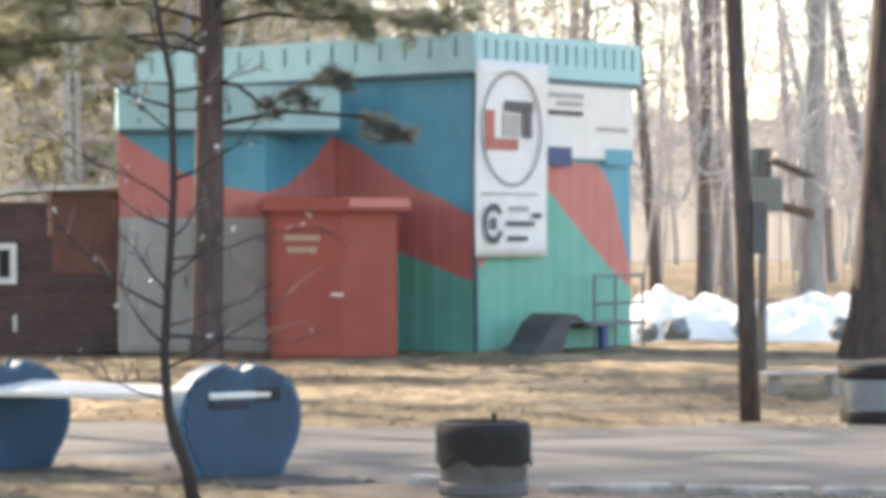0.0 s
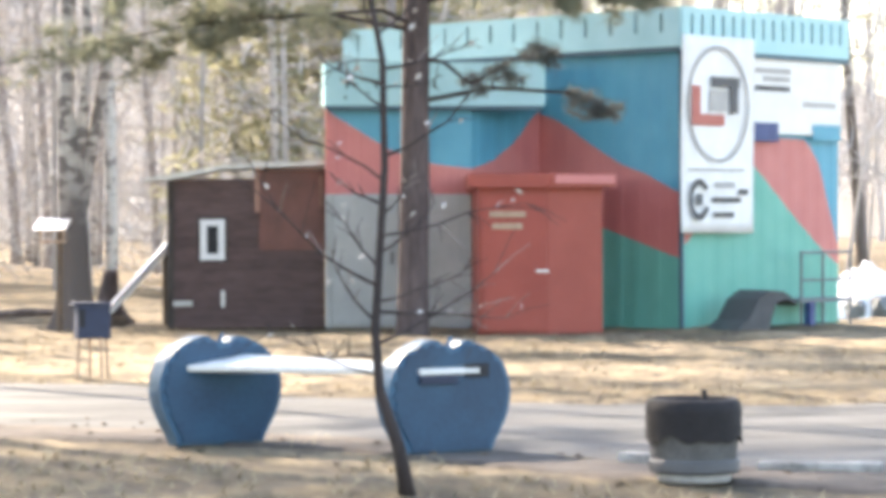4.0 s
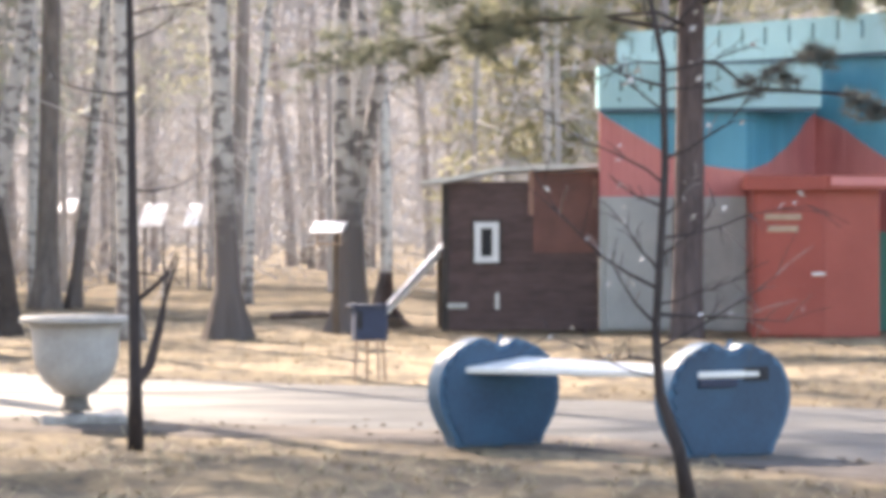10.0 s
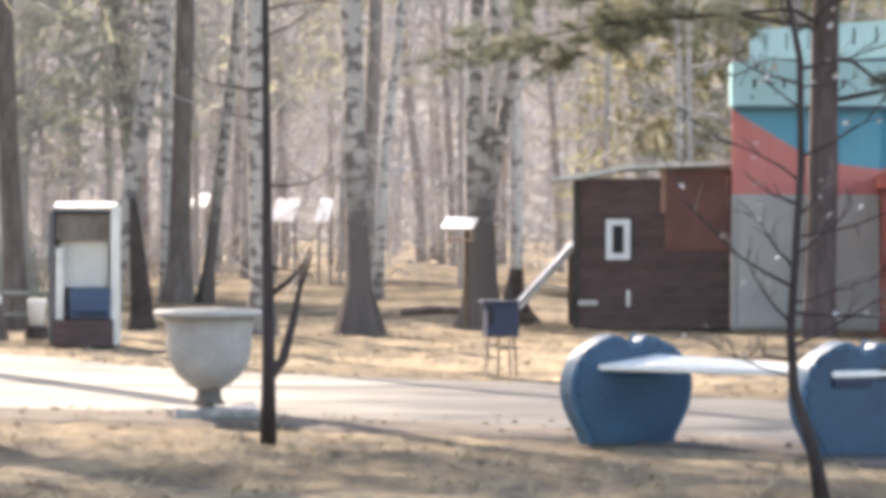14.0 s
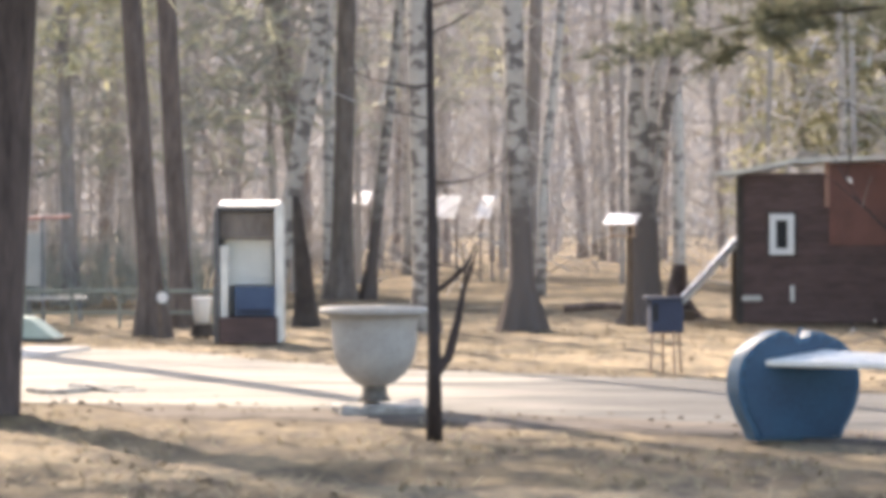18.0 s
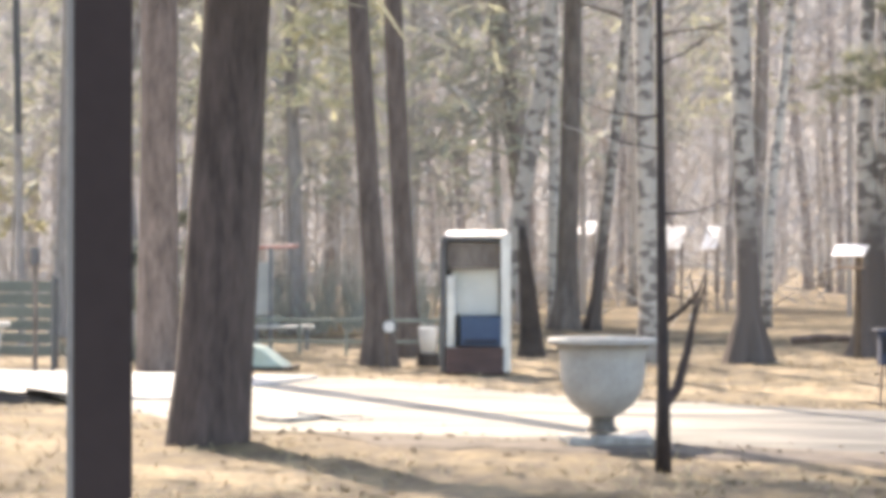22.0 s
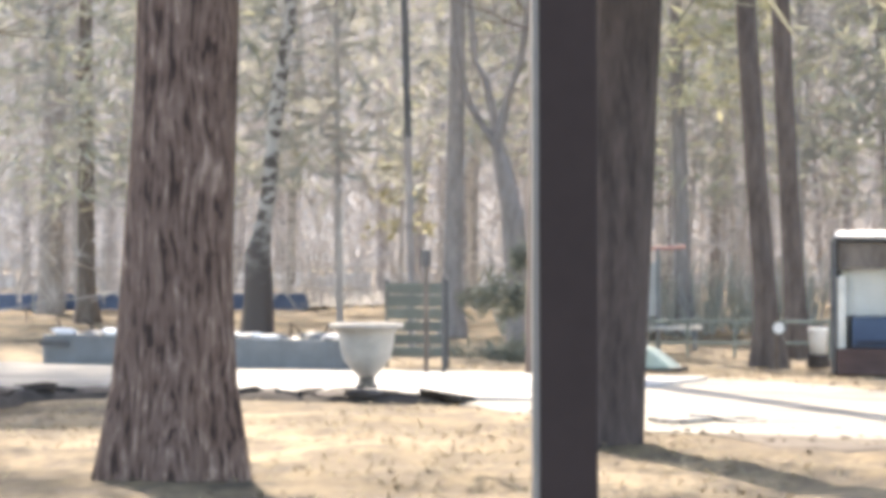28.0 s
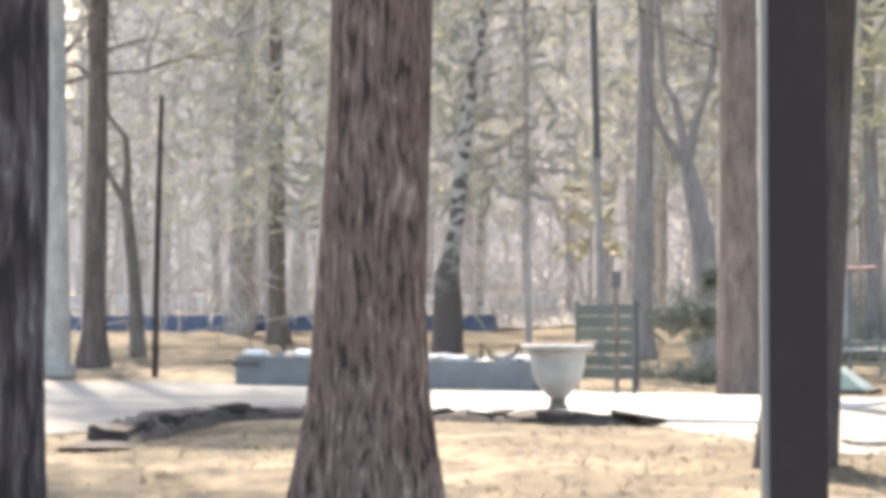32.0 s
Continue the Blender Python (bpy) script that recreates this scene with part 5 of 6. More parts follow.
shoots(sap2, [(1.64, 1, 0.68, 0), (0.93, 1, 0.32, 35), (1.12, 1, 0.30, -10), (2.27, -1, 0.5, -8), (2.05, -1, 0.3, 10), (2.6, 1, 0.4, 25)], lambda z: -0.008 * z, 1, 22)
bm = bmesh.new()
tube(bm, [(0.0, 0, 0.40), (0.09, 0.02, 0.52), (0.15, 0.03, 0.75), (0.19, 0.02, 0.95), (0.28, 0.03, 1.22)], [0.038, 0.034, 0.027, 0.017, 0.006], 8)
side_stem = part("side_stem", bm, SAPLING, sap2)
part("twig", tube(bmesh.new(), [(0.19, 0.02, 0.95), (0.2, 0.02, 1.1), (0.17, 0.0, 1.25)], [0.01, 0.007, 0.003], 6, False), SAPLING, side_stem)
part("side_shoot", tube(bmesh.new(), [(0.0, 0, 0.93), (0.12, 0.0, 1.02), (0.22, -0.02, 1.12), (0.27, -0.02, 1.25)], [0.022, 0.017, 0.012, 0.005], 6, False), SAPLING, sap2)

# ---- the wood behind ----
nr = np.random.default_rng(5)


def polar(b, d):
    return d * np.sin(np.radians(b)), d * np.cos(np.radians(b))


def sticks(p, q, r0, r1, n=3):
    """Thin tapered rods from the points p to the points q."""
    d = q - p
    d /= np.linalg.norm(d, axis=1, keepdims=True)
    ref = np.where(np.abs(d[:, 2:]) > 0.9, np.array([[1.0, 0, 0]]), np.array([[0, 0, 1.0]]))
    s = np.cross(d, ref)
    s /= np.linalg.norm(s, axis=1, keepdims=True)
    u = np.cross(d, s)
    rings = []
    for base, rad in ((p, r0), (q, r1)):
        for k in range(n):
            a = 2 * math.pi * k / n
            rings.append(base + (s * math.cos(a) + u * math.sin(a)) * np.reshape(rad, (-1, 1)))
    verts = np.stack(rings, 1).reshape(-1, 3)
    o = (np.arange(len(p)) * 2 * n)[:, None]
    faces = np.concatenate([o + np.array([[k, (k + 1) % n, n + (k + 1) % n, n + k]]) for k in range(n)])
    return verts, faces


def blades(c, size, width, flat=0.7):
    d = nr.normal(size=(len(c), 3)) * np.array([1, 1, flat])
    d /= np.linalg.norm(d, axis=1, keepdims=True)
    s = np.cross(d, nr.normal(size=(len(c), 3)))
    s /= np.linalg.norm(s, axis=1, keepdims=True)
    size, width = np.reshape(size, (-1, 1)), np.reshape(width, (-1, 1))
    verts = np.stack([c - d * size * 0.5 - s * width * 0.2, c + s * width, c + d * size * 0.6, c - s * width], 1).reshape(-1, 3)
    faces = np.arange(len(verts)).reshape(-1, 4)
    return verts, faces


def rise_at(x, y):
    return 0.008 * np.clip(np.hypot(x, y) - 43, 0, 60)


def far_wood(name, count, near, far, mat, rmin, rmax, label, lo=-30.0, hi=24.0, bent=0.35):
    b, d = nr.uniform(lo, hi, count), near + (far - near) * nr.random(count) ** 0.8
    x, y = polar(b, d)
    z = rise_at(x, y) - 0.1
    r = nr.uniform(rmin, rmax, count)
    vs, fs, n0 = [], [], 0
    p = np.stack([x, y, z], 1)
    lean = nr.normal(size=(count, 2)) * bent
    for k, (h, t0, t1) in enumerate(((0.7, 1.55, 1.05), (4.5, 1.05, 0.85), (9.5, 0.85, 0.6), (15, 0.6, 0.15))):
        q = np.stack([x, y, z], 1)
        w = (h / 15) ** 1.3
        q[:, 0] += lean[:, 0] * w * 3 + nr.normal(size=count) * 0.05
        q[:, 1] += lean[:, 1] * w * 3
        q[:, 2] += h
        v, f = sticks(p, q, r * t0, r * t1, 7)
        vs.append(v)
        fs.append(f + n0)
        n0 += len(v)
        p = q
    ob = raw(name, np.concatenate(vs).tolist(), np.concatenate(fs).tolist(), mat, smooth=True)
    tagged(ob, label, "woodland", kind="stuff")
    return x, y, z


# trees that can be told apart
def prototypes(kind, mat, count, rmin, rmax, bend, crowns):
    out = []
    for k in range(count):
        r = rng.uniform(rmin, rmax)
        bx, by = rng.gauss(0, bend), rng.gauss(0, bend)
        bm = trunk_mesh(bmesh.new(), [(0, 0, -0.2), (bx * 0.2, by * 0.2, 2.2), (bx, by, 5.5), (bx * 1.3, by * 1.6, 9.5), (bx * 1.2, by * 2, 15)], [r, r * 0.92, r * 0.8, r * 0.55, r * 0.12], 9, 1.45, 0.06, k * 3.1)
        ob = thing(kind, 0, 0)
        part("trunk", bm, mat, ob, smooth=True)
        c = new("crown", rng.choice(crowns))
        c.parent = ob
        c.matrix_basis = pose(bx, by, rng.uniform(4.0, 6.5), 0, 0, rng.uniform(0, 360))
        out.append(ob)
    return out


def plant(protos, spots, label, group):
    for k, (b, d) in enumerate(spots):
        x, y = polar(b, d)
        m = pose(float(x), float(y), float(rise_at(x, y)), 0, 0, rng.uniform(0, 360))
        ob = protos[k % len(protos)]
        if k < len(protos):
            ob.matrix_basis = m
        else:
            ob = copy_thing(ob, m)
        tagged(ob, label, "tree", group)


FAR_BARE = []
for s in range(3):
    me = bpy.data.meshes.new("bare_crown")
    bm = bmesh.new()
    limb_set(bm, 80 + s, 0, 8.5, 30, 2.4, 0.03)
    bm.to_mesh(me)
    bm.free()
    me.materials.append(TWIG_FAR)
    FAR_BARE.append(me)


def scatter(n, lo, hi, near, far):
    return [(lo + (hi - lo) * (k + rng.random()) / n, near + (far - near) * rng.random() ** 0.9) for k in range(n)]


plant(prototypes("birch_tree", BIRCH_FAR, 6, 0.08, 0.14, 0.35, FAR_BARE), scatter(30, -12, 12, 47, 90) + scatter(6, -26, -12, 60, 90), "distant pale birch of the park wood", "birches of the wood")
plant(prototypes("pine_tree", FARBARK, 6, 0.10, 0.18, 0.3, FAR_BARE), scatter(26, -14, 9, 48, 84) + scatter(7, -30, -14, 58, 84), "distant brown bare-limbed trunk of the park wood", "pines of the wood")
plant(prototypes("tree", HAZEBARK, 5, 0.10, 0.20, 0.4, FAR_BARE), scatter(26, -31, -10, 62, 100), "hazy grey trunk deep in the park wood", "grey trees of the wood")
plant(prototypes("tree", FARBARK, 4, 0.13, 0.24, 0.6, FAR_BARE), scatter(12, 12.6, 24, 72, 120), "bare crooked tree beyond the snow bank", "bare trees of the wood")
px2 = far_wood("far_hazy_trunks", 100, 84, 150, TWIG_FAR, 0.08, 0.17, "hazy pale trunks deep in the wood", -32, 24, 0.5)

# leafless spruces: trunks ringed with drooping dead branches
def bare_spruces(name, count, lo, hi, near, far, label, mat, per=58, low=1.7):
    ps, qs, r0, r1 = [], [], [], []
    for k in range(count):
        b = lo + (hi - lo) * (k + nr.random()) / count
        d = near + (far - near) * nr.random()
        x, y = polar(b, d)
        g = rise_at(x, y)
        lean = nr.normal(0, 0.25, 2)
        a = np.array([x, y, g - 0.1])
        c = a + np.array([lean[0], lean[1], 12.0])
        ps.append(a[None])
        qs.append(c[None])
        r0.append(np.array([nr.uniform(0.045, 0.085)]))
        r1.append(np.array([0.04]))
        h = low + (10.5 - low) * nr.random(per)
        az = nr.uniform(0, 2 * math.pi, per)
        ln = nr.uniform(0.5, 2.1, per)
        p = a + (c - a) * (h / 12)[:, None]
        q = p + np.stack([np.cos(az) * ln, np.sin(az) * ln, ln * nr.normal(-0.10, 0.28, per)], 1)
        ps.append(p)
        qs.append(q)
        r0.append(nr.uniform(0.012, 0.026, per))
        r1.append(np.full(per, 0.006))
        for _ in range(7):
            w = nr.uniform(0.25, 1.0, per)[:, None]
            m = p + (q - p) * w
            e = m + nr.normal(size=(per, 3)) * np.array([0.28, 0.28, 0.16]) + np.array([0, 0, -0.12])
            ps.append(m)
            qs.append(e)
            r0.append(nr.uniform(0.006, 0.014, per))
            r1.append(np.full(per, 0.003))
    v, f = sticks(np.concatenate(ps), np.concatenate(qs), np.concatenate(r0), np.concatenate(r1))
    tagged(raw(name, v.tolist(), f.tolist(), mat), label, "woodland", kind="stuff")


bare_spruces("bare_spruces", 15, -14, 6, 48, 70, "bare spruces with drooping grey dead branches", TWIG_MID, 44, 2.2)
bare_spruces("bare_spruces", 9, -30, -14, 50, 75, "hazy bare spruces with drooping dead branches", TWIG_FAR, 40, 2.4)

# bare twigs between the trunks
N = 70000
b, d = nr.uniform(-31, 23, N), 48 + 90 * nr.random(N) ** 0.9
x, y = polar(b, d)
z = rise_at(x, y) + 0.2 + 13 * nr.random(N) ** 1.1 + np.where(b > 11, 1.9, 0.0)
dirs = nr.normal(size=(N, 3)) * np.array([0.7, 0.7, 0.5]) + np.array([0, 0, 0.55])
dirs /= np.linalg.norm(dirs, axis=1, keepdims=True)
ln = nr.uniform(0.6, 2.6, N)
p = np.stack([x, y, z], 1)
q = p + dirs * ln[:, None]
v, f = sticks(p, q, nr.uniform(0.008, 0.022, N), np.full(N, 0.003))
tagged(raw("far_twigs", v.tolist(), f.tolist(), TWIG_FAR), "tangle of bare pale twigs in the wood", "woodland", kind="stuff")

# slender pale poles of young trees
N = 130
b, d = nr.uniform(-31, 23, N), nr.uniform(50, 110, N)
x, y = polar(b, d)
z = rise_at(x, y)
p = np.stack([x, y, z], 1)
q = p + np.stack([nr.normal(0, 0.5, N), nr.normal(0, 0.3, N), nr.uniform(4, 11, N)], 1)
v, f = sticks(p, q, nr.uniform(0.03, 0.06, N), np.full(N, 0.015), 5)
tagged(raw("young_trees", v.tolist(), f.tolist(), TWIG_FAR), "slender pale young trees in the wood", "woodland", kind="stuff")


def far_foliage(name, rows, mat, per, label, size=(0.35, 0.9), width=0.035):
    """Crowns of far conifers: bearing, distance, lowest and highest needles, spread."""
    cs = []
    for b, d, z0, z1, sp in rows:
        x, y = polar(b, d)
        layers = int((z1 - z0) / 0.55)
        for k in range(layers):
            zz = z0 + (z1 - z0) * k / layers
            rad = sp * (1 - 0.6 * k / layers)
            n = per
            arms = nr.integers(4, 7)
            a0 = nr.uniform(0, 6.28)
            a = a0 + nr.integers(0, arms, n) * 6.28 / arms + nr.normal(0, 0.16, n)
            rr = rad * np.sqrt(nr.random(n))
            cs.append(np.stack([x + rr * np.cos(a), y + rr * np.sin(a), rise_at(x, y) + zz - 0.28 * rr + nr.normal(0, 0.10, n)], 1))
    c = np.concatenate(cs)
    v, f = blades(c, nr.uniform(*size, len(c)), np.full(len(c), width) * nr.uniform(0.6, 1.5, len(c)))
    tagged(raw(name, v.tolist(), f.tolist(), mat), label, "foliage", kind="stuff")


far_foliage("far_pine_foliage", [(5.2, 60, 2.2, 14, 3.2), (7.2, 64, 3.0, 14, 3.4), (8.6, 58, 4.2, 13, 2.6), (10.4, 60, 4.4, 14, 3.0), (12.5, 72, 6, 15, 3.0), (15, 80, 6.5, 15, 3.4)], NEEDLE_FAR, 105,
            "pine foliage beyond the pavilion, coloured yellow-green as if sunlit")
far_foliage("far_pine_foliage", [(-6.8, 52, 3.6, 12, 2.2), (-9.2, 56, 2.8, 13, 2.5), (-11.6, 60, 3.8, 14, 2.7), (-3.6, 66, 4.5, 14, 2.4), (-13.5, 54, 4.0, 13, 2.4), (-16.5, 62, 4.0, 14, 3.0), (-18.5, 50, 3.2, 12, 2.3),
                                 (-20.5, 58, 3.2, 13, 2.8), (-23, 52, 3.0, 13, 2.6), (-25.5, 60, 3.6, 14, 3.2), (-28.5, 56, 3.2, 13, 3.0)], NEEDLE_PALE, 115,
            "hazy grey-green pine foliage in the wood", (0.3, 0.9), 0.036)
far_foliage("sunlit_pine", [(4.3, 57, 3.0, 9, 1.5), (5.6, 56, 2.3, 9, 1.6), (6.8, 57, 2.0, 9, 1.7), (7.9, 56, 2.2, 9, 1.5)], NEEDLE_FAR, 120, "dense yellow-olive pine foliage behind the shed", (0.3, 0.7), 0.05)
far_foliage("wood_needles", [(-3.2, 55, 4.2, 9, 1.7), (-6.0, 50, 3.4, 9, 1.6), (-7.8, 47, 2.9, 9, 1.7), (-8.9, 50, 3.0, 9, 1.6), (-11.5, 47, 2.8, 9, 1.6), (-12.8, 51, 3.2, 9, 1.8), (-21.8, 47, 2.7, 9, 2.0), (-23.6, 50, 2.6, 9, 2.2), (-20.2, 49, 3.4, 9, 1.8), (-15.2, 52, 3.4, 9, 1.7)], NEEDLE_OLIVE, 34,
            "olive-grey conifer boughs hanging in the wood", (0.25, 0.7), 0.03)
far_foliage("sunlit_needles", [(-10.4, 45, 4.0, 8, 1.0), (-9.7, 46, 4.4, 8, 0.8), (-1.6, 60, 4.6, 9, 1.4)], NEEDLE_FAR, 60, "pine boughs high in the wood, coloured yellow as if sunlit", (0.2, 0.5), 0.035)
far_foliage("far_low_spruce", [(-14.6, 37.5, 0.1, 1.7, 0.75), (-14.0, 36.5, 0.1, 1.2, 0.5), (-13.8, 39, 0.15, 2.0, 0.75), (-12.6, 47, 0.2, 2.6, 0.9)], NEEDLE, 330, "young grey-green spruces near the playground", (0.15, 0.35), 0.02)
# needles coloured yellow stand in for a sunlit patch of the wood
far_foliage("yellow_shrub", [(-16.5, 60, 2.0, 3.7, 0.8)], NEEDLE_FAR, 70, "patch of foliage in the wood, coloured yellow as if sunlit", (0.2, 0.4), 0.05)


def shrubs(name, count, lo, hi, near, far, top, mat, label, r=0.012):
    """Low bare brush: many short twigs fanning up out of the ground."""
    b, d = nr.uniform(lo, hi, count), nr.uniform(near, far, count)
    x, y = polar(b, d)
    p = np.stack([x, y, rise_at(x, y) + 0.1 * nr.random(count)], 1)
    q = p + np.stack([nr.normal(0, 0.28, count), nr.normal(0, 0.28, count), top * nr.uniform(0.3, 1.0, count)], 1)
    v, f = sticks(p, q, np.full(count, r), np.full(count, r * 0.35))
    tagged(raw(name, v.tolist(), f.tolist(), mat), label, "brush", kind="stuff")


shrubs("low_brush", 480, -14.5, -8.0, 44.5, 49, 1.3, NEEDLE_PALE, "grey-green low brush behind the playground fence", 0.02)
shrubs("low_brush", 1300, -30, -4, 60, 78, 1.6, TWIG_FAR, "pale bare brush on the floor of the wood", 0.016)


# glowing backdrop: the far wood's haze is painted into its colour
def haze_material():
    m = bpy.data.materials.new("wood_haze_glow")
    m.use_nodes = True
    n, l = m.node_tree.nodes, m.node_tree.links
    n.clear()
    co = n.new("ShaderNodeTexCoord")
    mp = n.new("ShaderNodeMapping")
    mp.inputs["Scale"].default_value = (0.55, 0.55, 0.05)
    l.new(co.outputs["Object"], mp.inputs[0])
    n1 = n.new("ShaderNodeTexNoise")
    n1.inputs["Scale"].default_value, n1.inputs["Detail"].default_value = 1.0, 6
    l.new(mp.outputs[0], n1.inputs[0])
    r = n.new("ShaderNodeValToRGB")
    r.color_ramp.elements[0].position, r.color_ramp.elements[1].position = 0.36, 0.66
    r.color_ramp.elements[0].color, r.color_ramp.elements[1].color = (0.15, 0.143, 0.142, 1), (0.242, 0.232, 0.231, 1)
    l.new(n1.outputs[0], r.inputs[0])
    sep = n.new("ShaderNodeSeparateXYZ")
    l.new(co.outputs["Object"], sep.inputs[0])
    # bluer haze painted in towards the west
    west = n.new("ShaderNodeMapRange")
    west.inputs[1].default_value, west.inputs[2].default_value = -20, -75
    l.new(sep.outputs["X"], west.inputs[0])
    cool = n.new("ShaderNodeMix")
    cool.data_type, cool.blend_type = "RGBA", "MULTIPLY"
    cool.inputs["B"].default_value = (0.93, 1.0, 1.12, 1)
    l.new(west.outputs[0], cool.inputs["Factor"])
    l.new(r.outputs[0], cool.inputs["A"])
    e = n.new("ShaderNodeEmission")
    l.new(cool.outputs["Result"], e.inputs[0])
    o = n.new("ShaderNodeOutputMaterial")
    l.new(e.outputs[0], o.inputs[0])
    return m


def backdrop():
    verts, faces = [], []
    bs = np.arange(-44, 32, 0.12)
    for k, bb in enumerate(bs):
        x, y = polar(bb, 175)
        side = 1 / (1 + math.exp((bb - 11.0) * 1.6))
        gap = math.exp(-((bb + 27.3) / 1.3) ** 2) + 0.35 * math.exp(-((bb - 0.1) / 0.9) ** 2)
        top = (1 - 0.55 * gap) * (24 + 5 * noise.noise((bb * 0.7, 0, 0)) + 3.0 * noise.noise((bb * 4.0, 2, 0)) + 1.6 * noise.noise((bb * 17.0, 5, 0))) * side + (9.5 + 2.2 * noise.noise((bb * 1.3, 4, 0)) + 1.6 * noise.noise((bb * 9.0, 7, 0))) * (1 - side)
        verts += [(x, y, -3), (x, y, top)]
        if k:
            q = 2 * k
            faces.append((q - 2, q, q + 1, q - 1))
    ob = raw("backdrop", verts, faces, haze_material())
    return tagged(ob, "glowing backdrop with the bare wood's grey-brown haze in its colour", "backdrop", kind="structure")


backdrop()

# ---- far things in the park ----
feeder = thing("bird_feeder", 0.32, 37.1, 0, 0, "bird feeder with a bright flat roof on a brown post", "bird feeder")
bm = bmesh.new()
tube(bm, [(0.1, 0.1, -0.02), (0.1, 0.1, 1.32)], [0.045, 0.04], 8)
part("post", bm, RUST, feeder)
bm = bmesh.new()
box(bm, (0, -0.05, 1.40), (0.44, 0.36, 0.02), -14, 0.004, 22)
part("roof", bm, TIN, feeder, "bright metal roof sheet")
part("tray", boxes(((0, 0.02, 1.18), (0.36, 0.3, 0.03)), bevel=0.005), TIMBER, feeder)
for x in (-0.15, 0.15):
    part("upright", boxes(((x, -0.1, 1.29), (0.03, 0.03, 0.2))), TIMBER, feeder)

chute = thing("metal_slide", 1.55, 39.3, 0, 0, "bright sheet-metal slide chute behind the shed", "slide")
bm = bmesh.new()
prism(bm, [(-0.52, 0.16), (-0.40, 0.16), (0.42, 1.05), (0.42, 1.13), (0.36, 1.13), (-0.44, 0.24), (-0.52, 0.24)], -0.22, 0.22)
part("chute", bm, WHITE_SUN, chute)
for y in (-0.24, 0.24):
    bm = bmesh.new()
    tube(bm, [(-0.5, y, 0.2), (-0.4, y, 0.27), (0.42, y, 1.17)], [0.025, 0.025, 0.025])
    part("side_rail", bm, STEEL, chute)
part("support", boxes(((0.36, 0, 0.5), (0.08, 0.4, 1.0))), RUST, chute)
part("foot", boxes(((-0.30, 0, 0.06), (0.2, 0.4, 0.12)), bevel=0.01), RUST, chute)

stump = thing("tree_stump", 1.2, 40.4, 0, 0, "brown cut stump with spreading roots", "stump")
bm = trunk_mesh(bmesh.new(), [(0, 0, -0.05), (-0.06, 0, 0.35), (-0.02, 0, 0.75)], [0.13, 0.12, 0.10], 14, 2.2, 0.08, 4)
part("wood", bm, PINE, stump, smooth=True)
log = thing("fallen_log", 0.0, 41.0, 0, 0, "thin fallen log lying on the dry grass", "log")
bm = bmesh.new()
tube(bm, [(-0.5, 0, 0.10), (0, 0.05, 0.13), (0.55, 0.1, 0.12)], [0.06, 0.065, 0.05], 9)
part("wood", bm, PINE_RED, log)
snag = thing("tree_snag", -3.98, 37.2, 0, 0, "dark broken tree snag beside the kiosk", "snag")
bm = trunk_mesh(bmesh.new(), [(0.10, 0, -0.05), (0.03, 0, 0.8), (-0.05, 0, 1.72)], [0.15, 0.12, 0.05], 14, 1.3, 0.08, 9)
part("wood", bm, SOIL, snag, smooth=True)

# made-up stands: tilted reflecting sheets added for bright patches in the wood
for x, z, w, h in ((-4.88, 1.86, 0.36, 0.62), (-3.12, 1.67, 0.50, 1.1), (-2.30, 1.66, 0.30, 1.1)):
    g0 = float(rise_at(x, 58.0))
    patch_stand = thing("tin_roofed_stand", x, 58.0, g0, 0, "made-up far stand whose tilted tin sheet gives a bright patch", "stand", "tin-roofed stands")
    bm = bmesh.new()
    box(bm, (0, 0, z - g0), (w, h, 0.02), -6, 0.004, 26)
    part("roof", bm, TIN, patch_stand)
    for sx in (-w * 0.4, w * 0.4):
        part("post", boxes(((sx, 0.1, (z - g0) / 2), (0.05, 0.05, z - g0))), FARBARK, patch_stand)

bucket = thing("hanging_bucket", -4.84, 34.0, 0, 0, "white bucket standing on a stump by the kiosk", "bucket")
bm = lathe(bmesh.new(), [(0.09, 0.14), (0.12, 0.44), (0.125, 0.46), (0.10, 0.45)], 18)
part("pail", bm, WHITE, bucket, smooth=True)
bm = lathe(bmesh.new(), [(0.15, -0.02), (0.13, 0.14)], 14)
part("stump_base", bm, SOIL, bucket)
signal = thing("round_marker", -5.12, 32.5, 0, 0, "small round pale marker on a thin post", "marker")
bm = bmesh.new()
tube(bm, [(0, 0, -0.02), (0.0, 0, 0.62)], [0.012, 0.012], 6)
part("post", bm, RUST, signal)
bm = bmesh.new()
bmesh.ops.create_cone(bm, cap_ends=True, segments=20, radius1=0.065, radius2=0.065, depth=0.02, matrix=pose(0.03, -0.02, 0.5, 90, 0, 0))
part("disc", bm, WHITE, signal)
bm = bmesh.new()
bmesh.ops.create_cone(bm, cap_ends=True, segments=20, radius1=0.09, radius2=0.09, depth=0.016, matrix=pose(0.03, 0.0, 0.5, 90, 0, 0))
part("rim", bm, INK, signal)

play = thing("climbing_frame", -7.7, 39.0, 0, 6, "pale playground frame with a faded red crossbar", "playground")
for x in (-0.45, -0.1):
    bm = bmesh.new()
    tube(bm, [(x, 0, -0.02), (x, 0, 1.45)], [0.03, 0.03], 8)
    part("upright", bm, GREYBLUE, play)
part("panel", boxes(((-0.28, 0.0, 0.85), (0.3, 0.03, 0.75)), bevel=0.01), GREYP, play)
bm = bmesh.new()
tube(bm, [(-0.55, 0, 1.42), (0.30, 0, 1.46)], [0.028, 0.026], 8)
part("crossbar", bm, FADEDRED, play, "faded red crossbar")
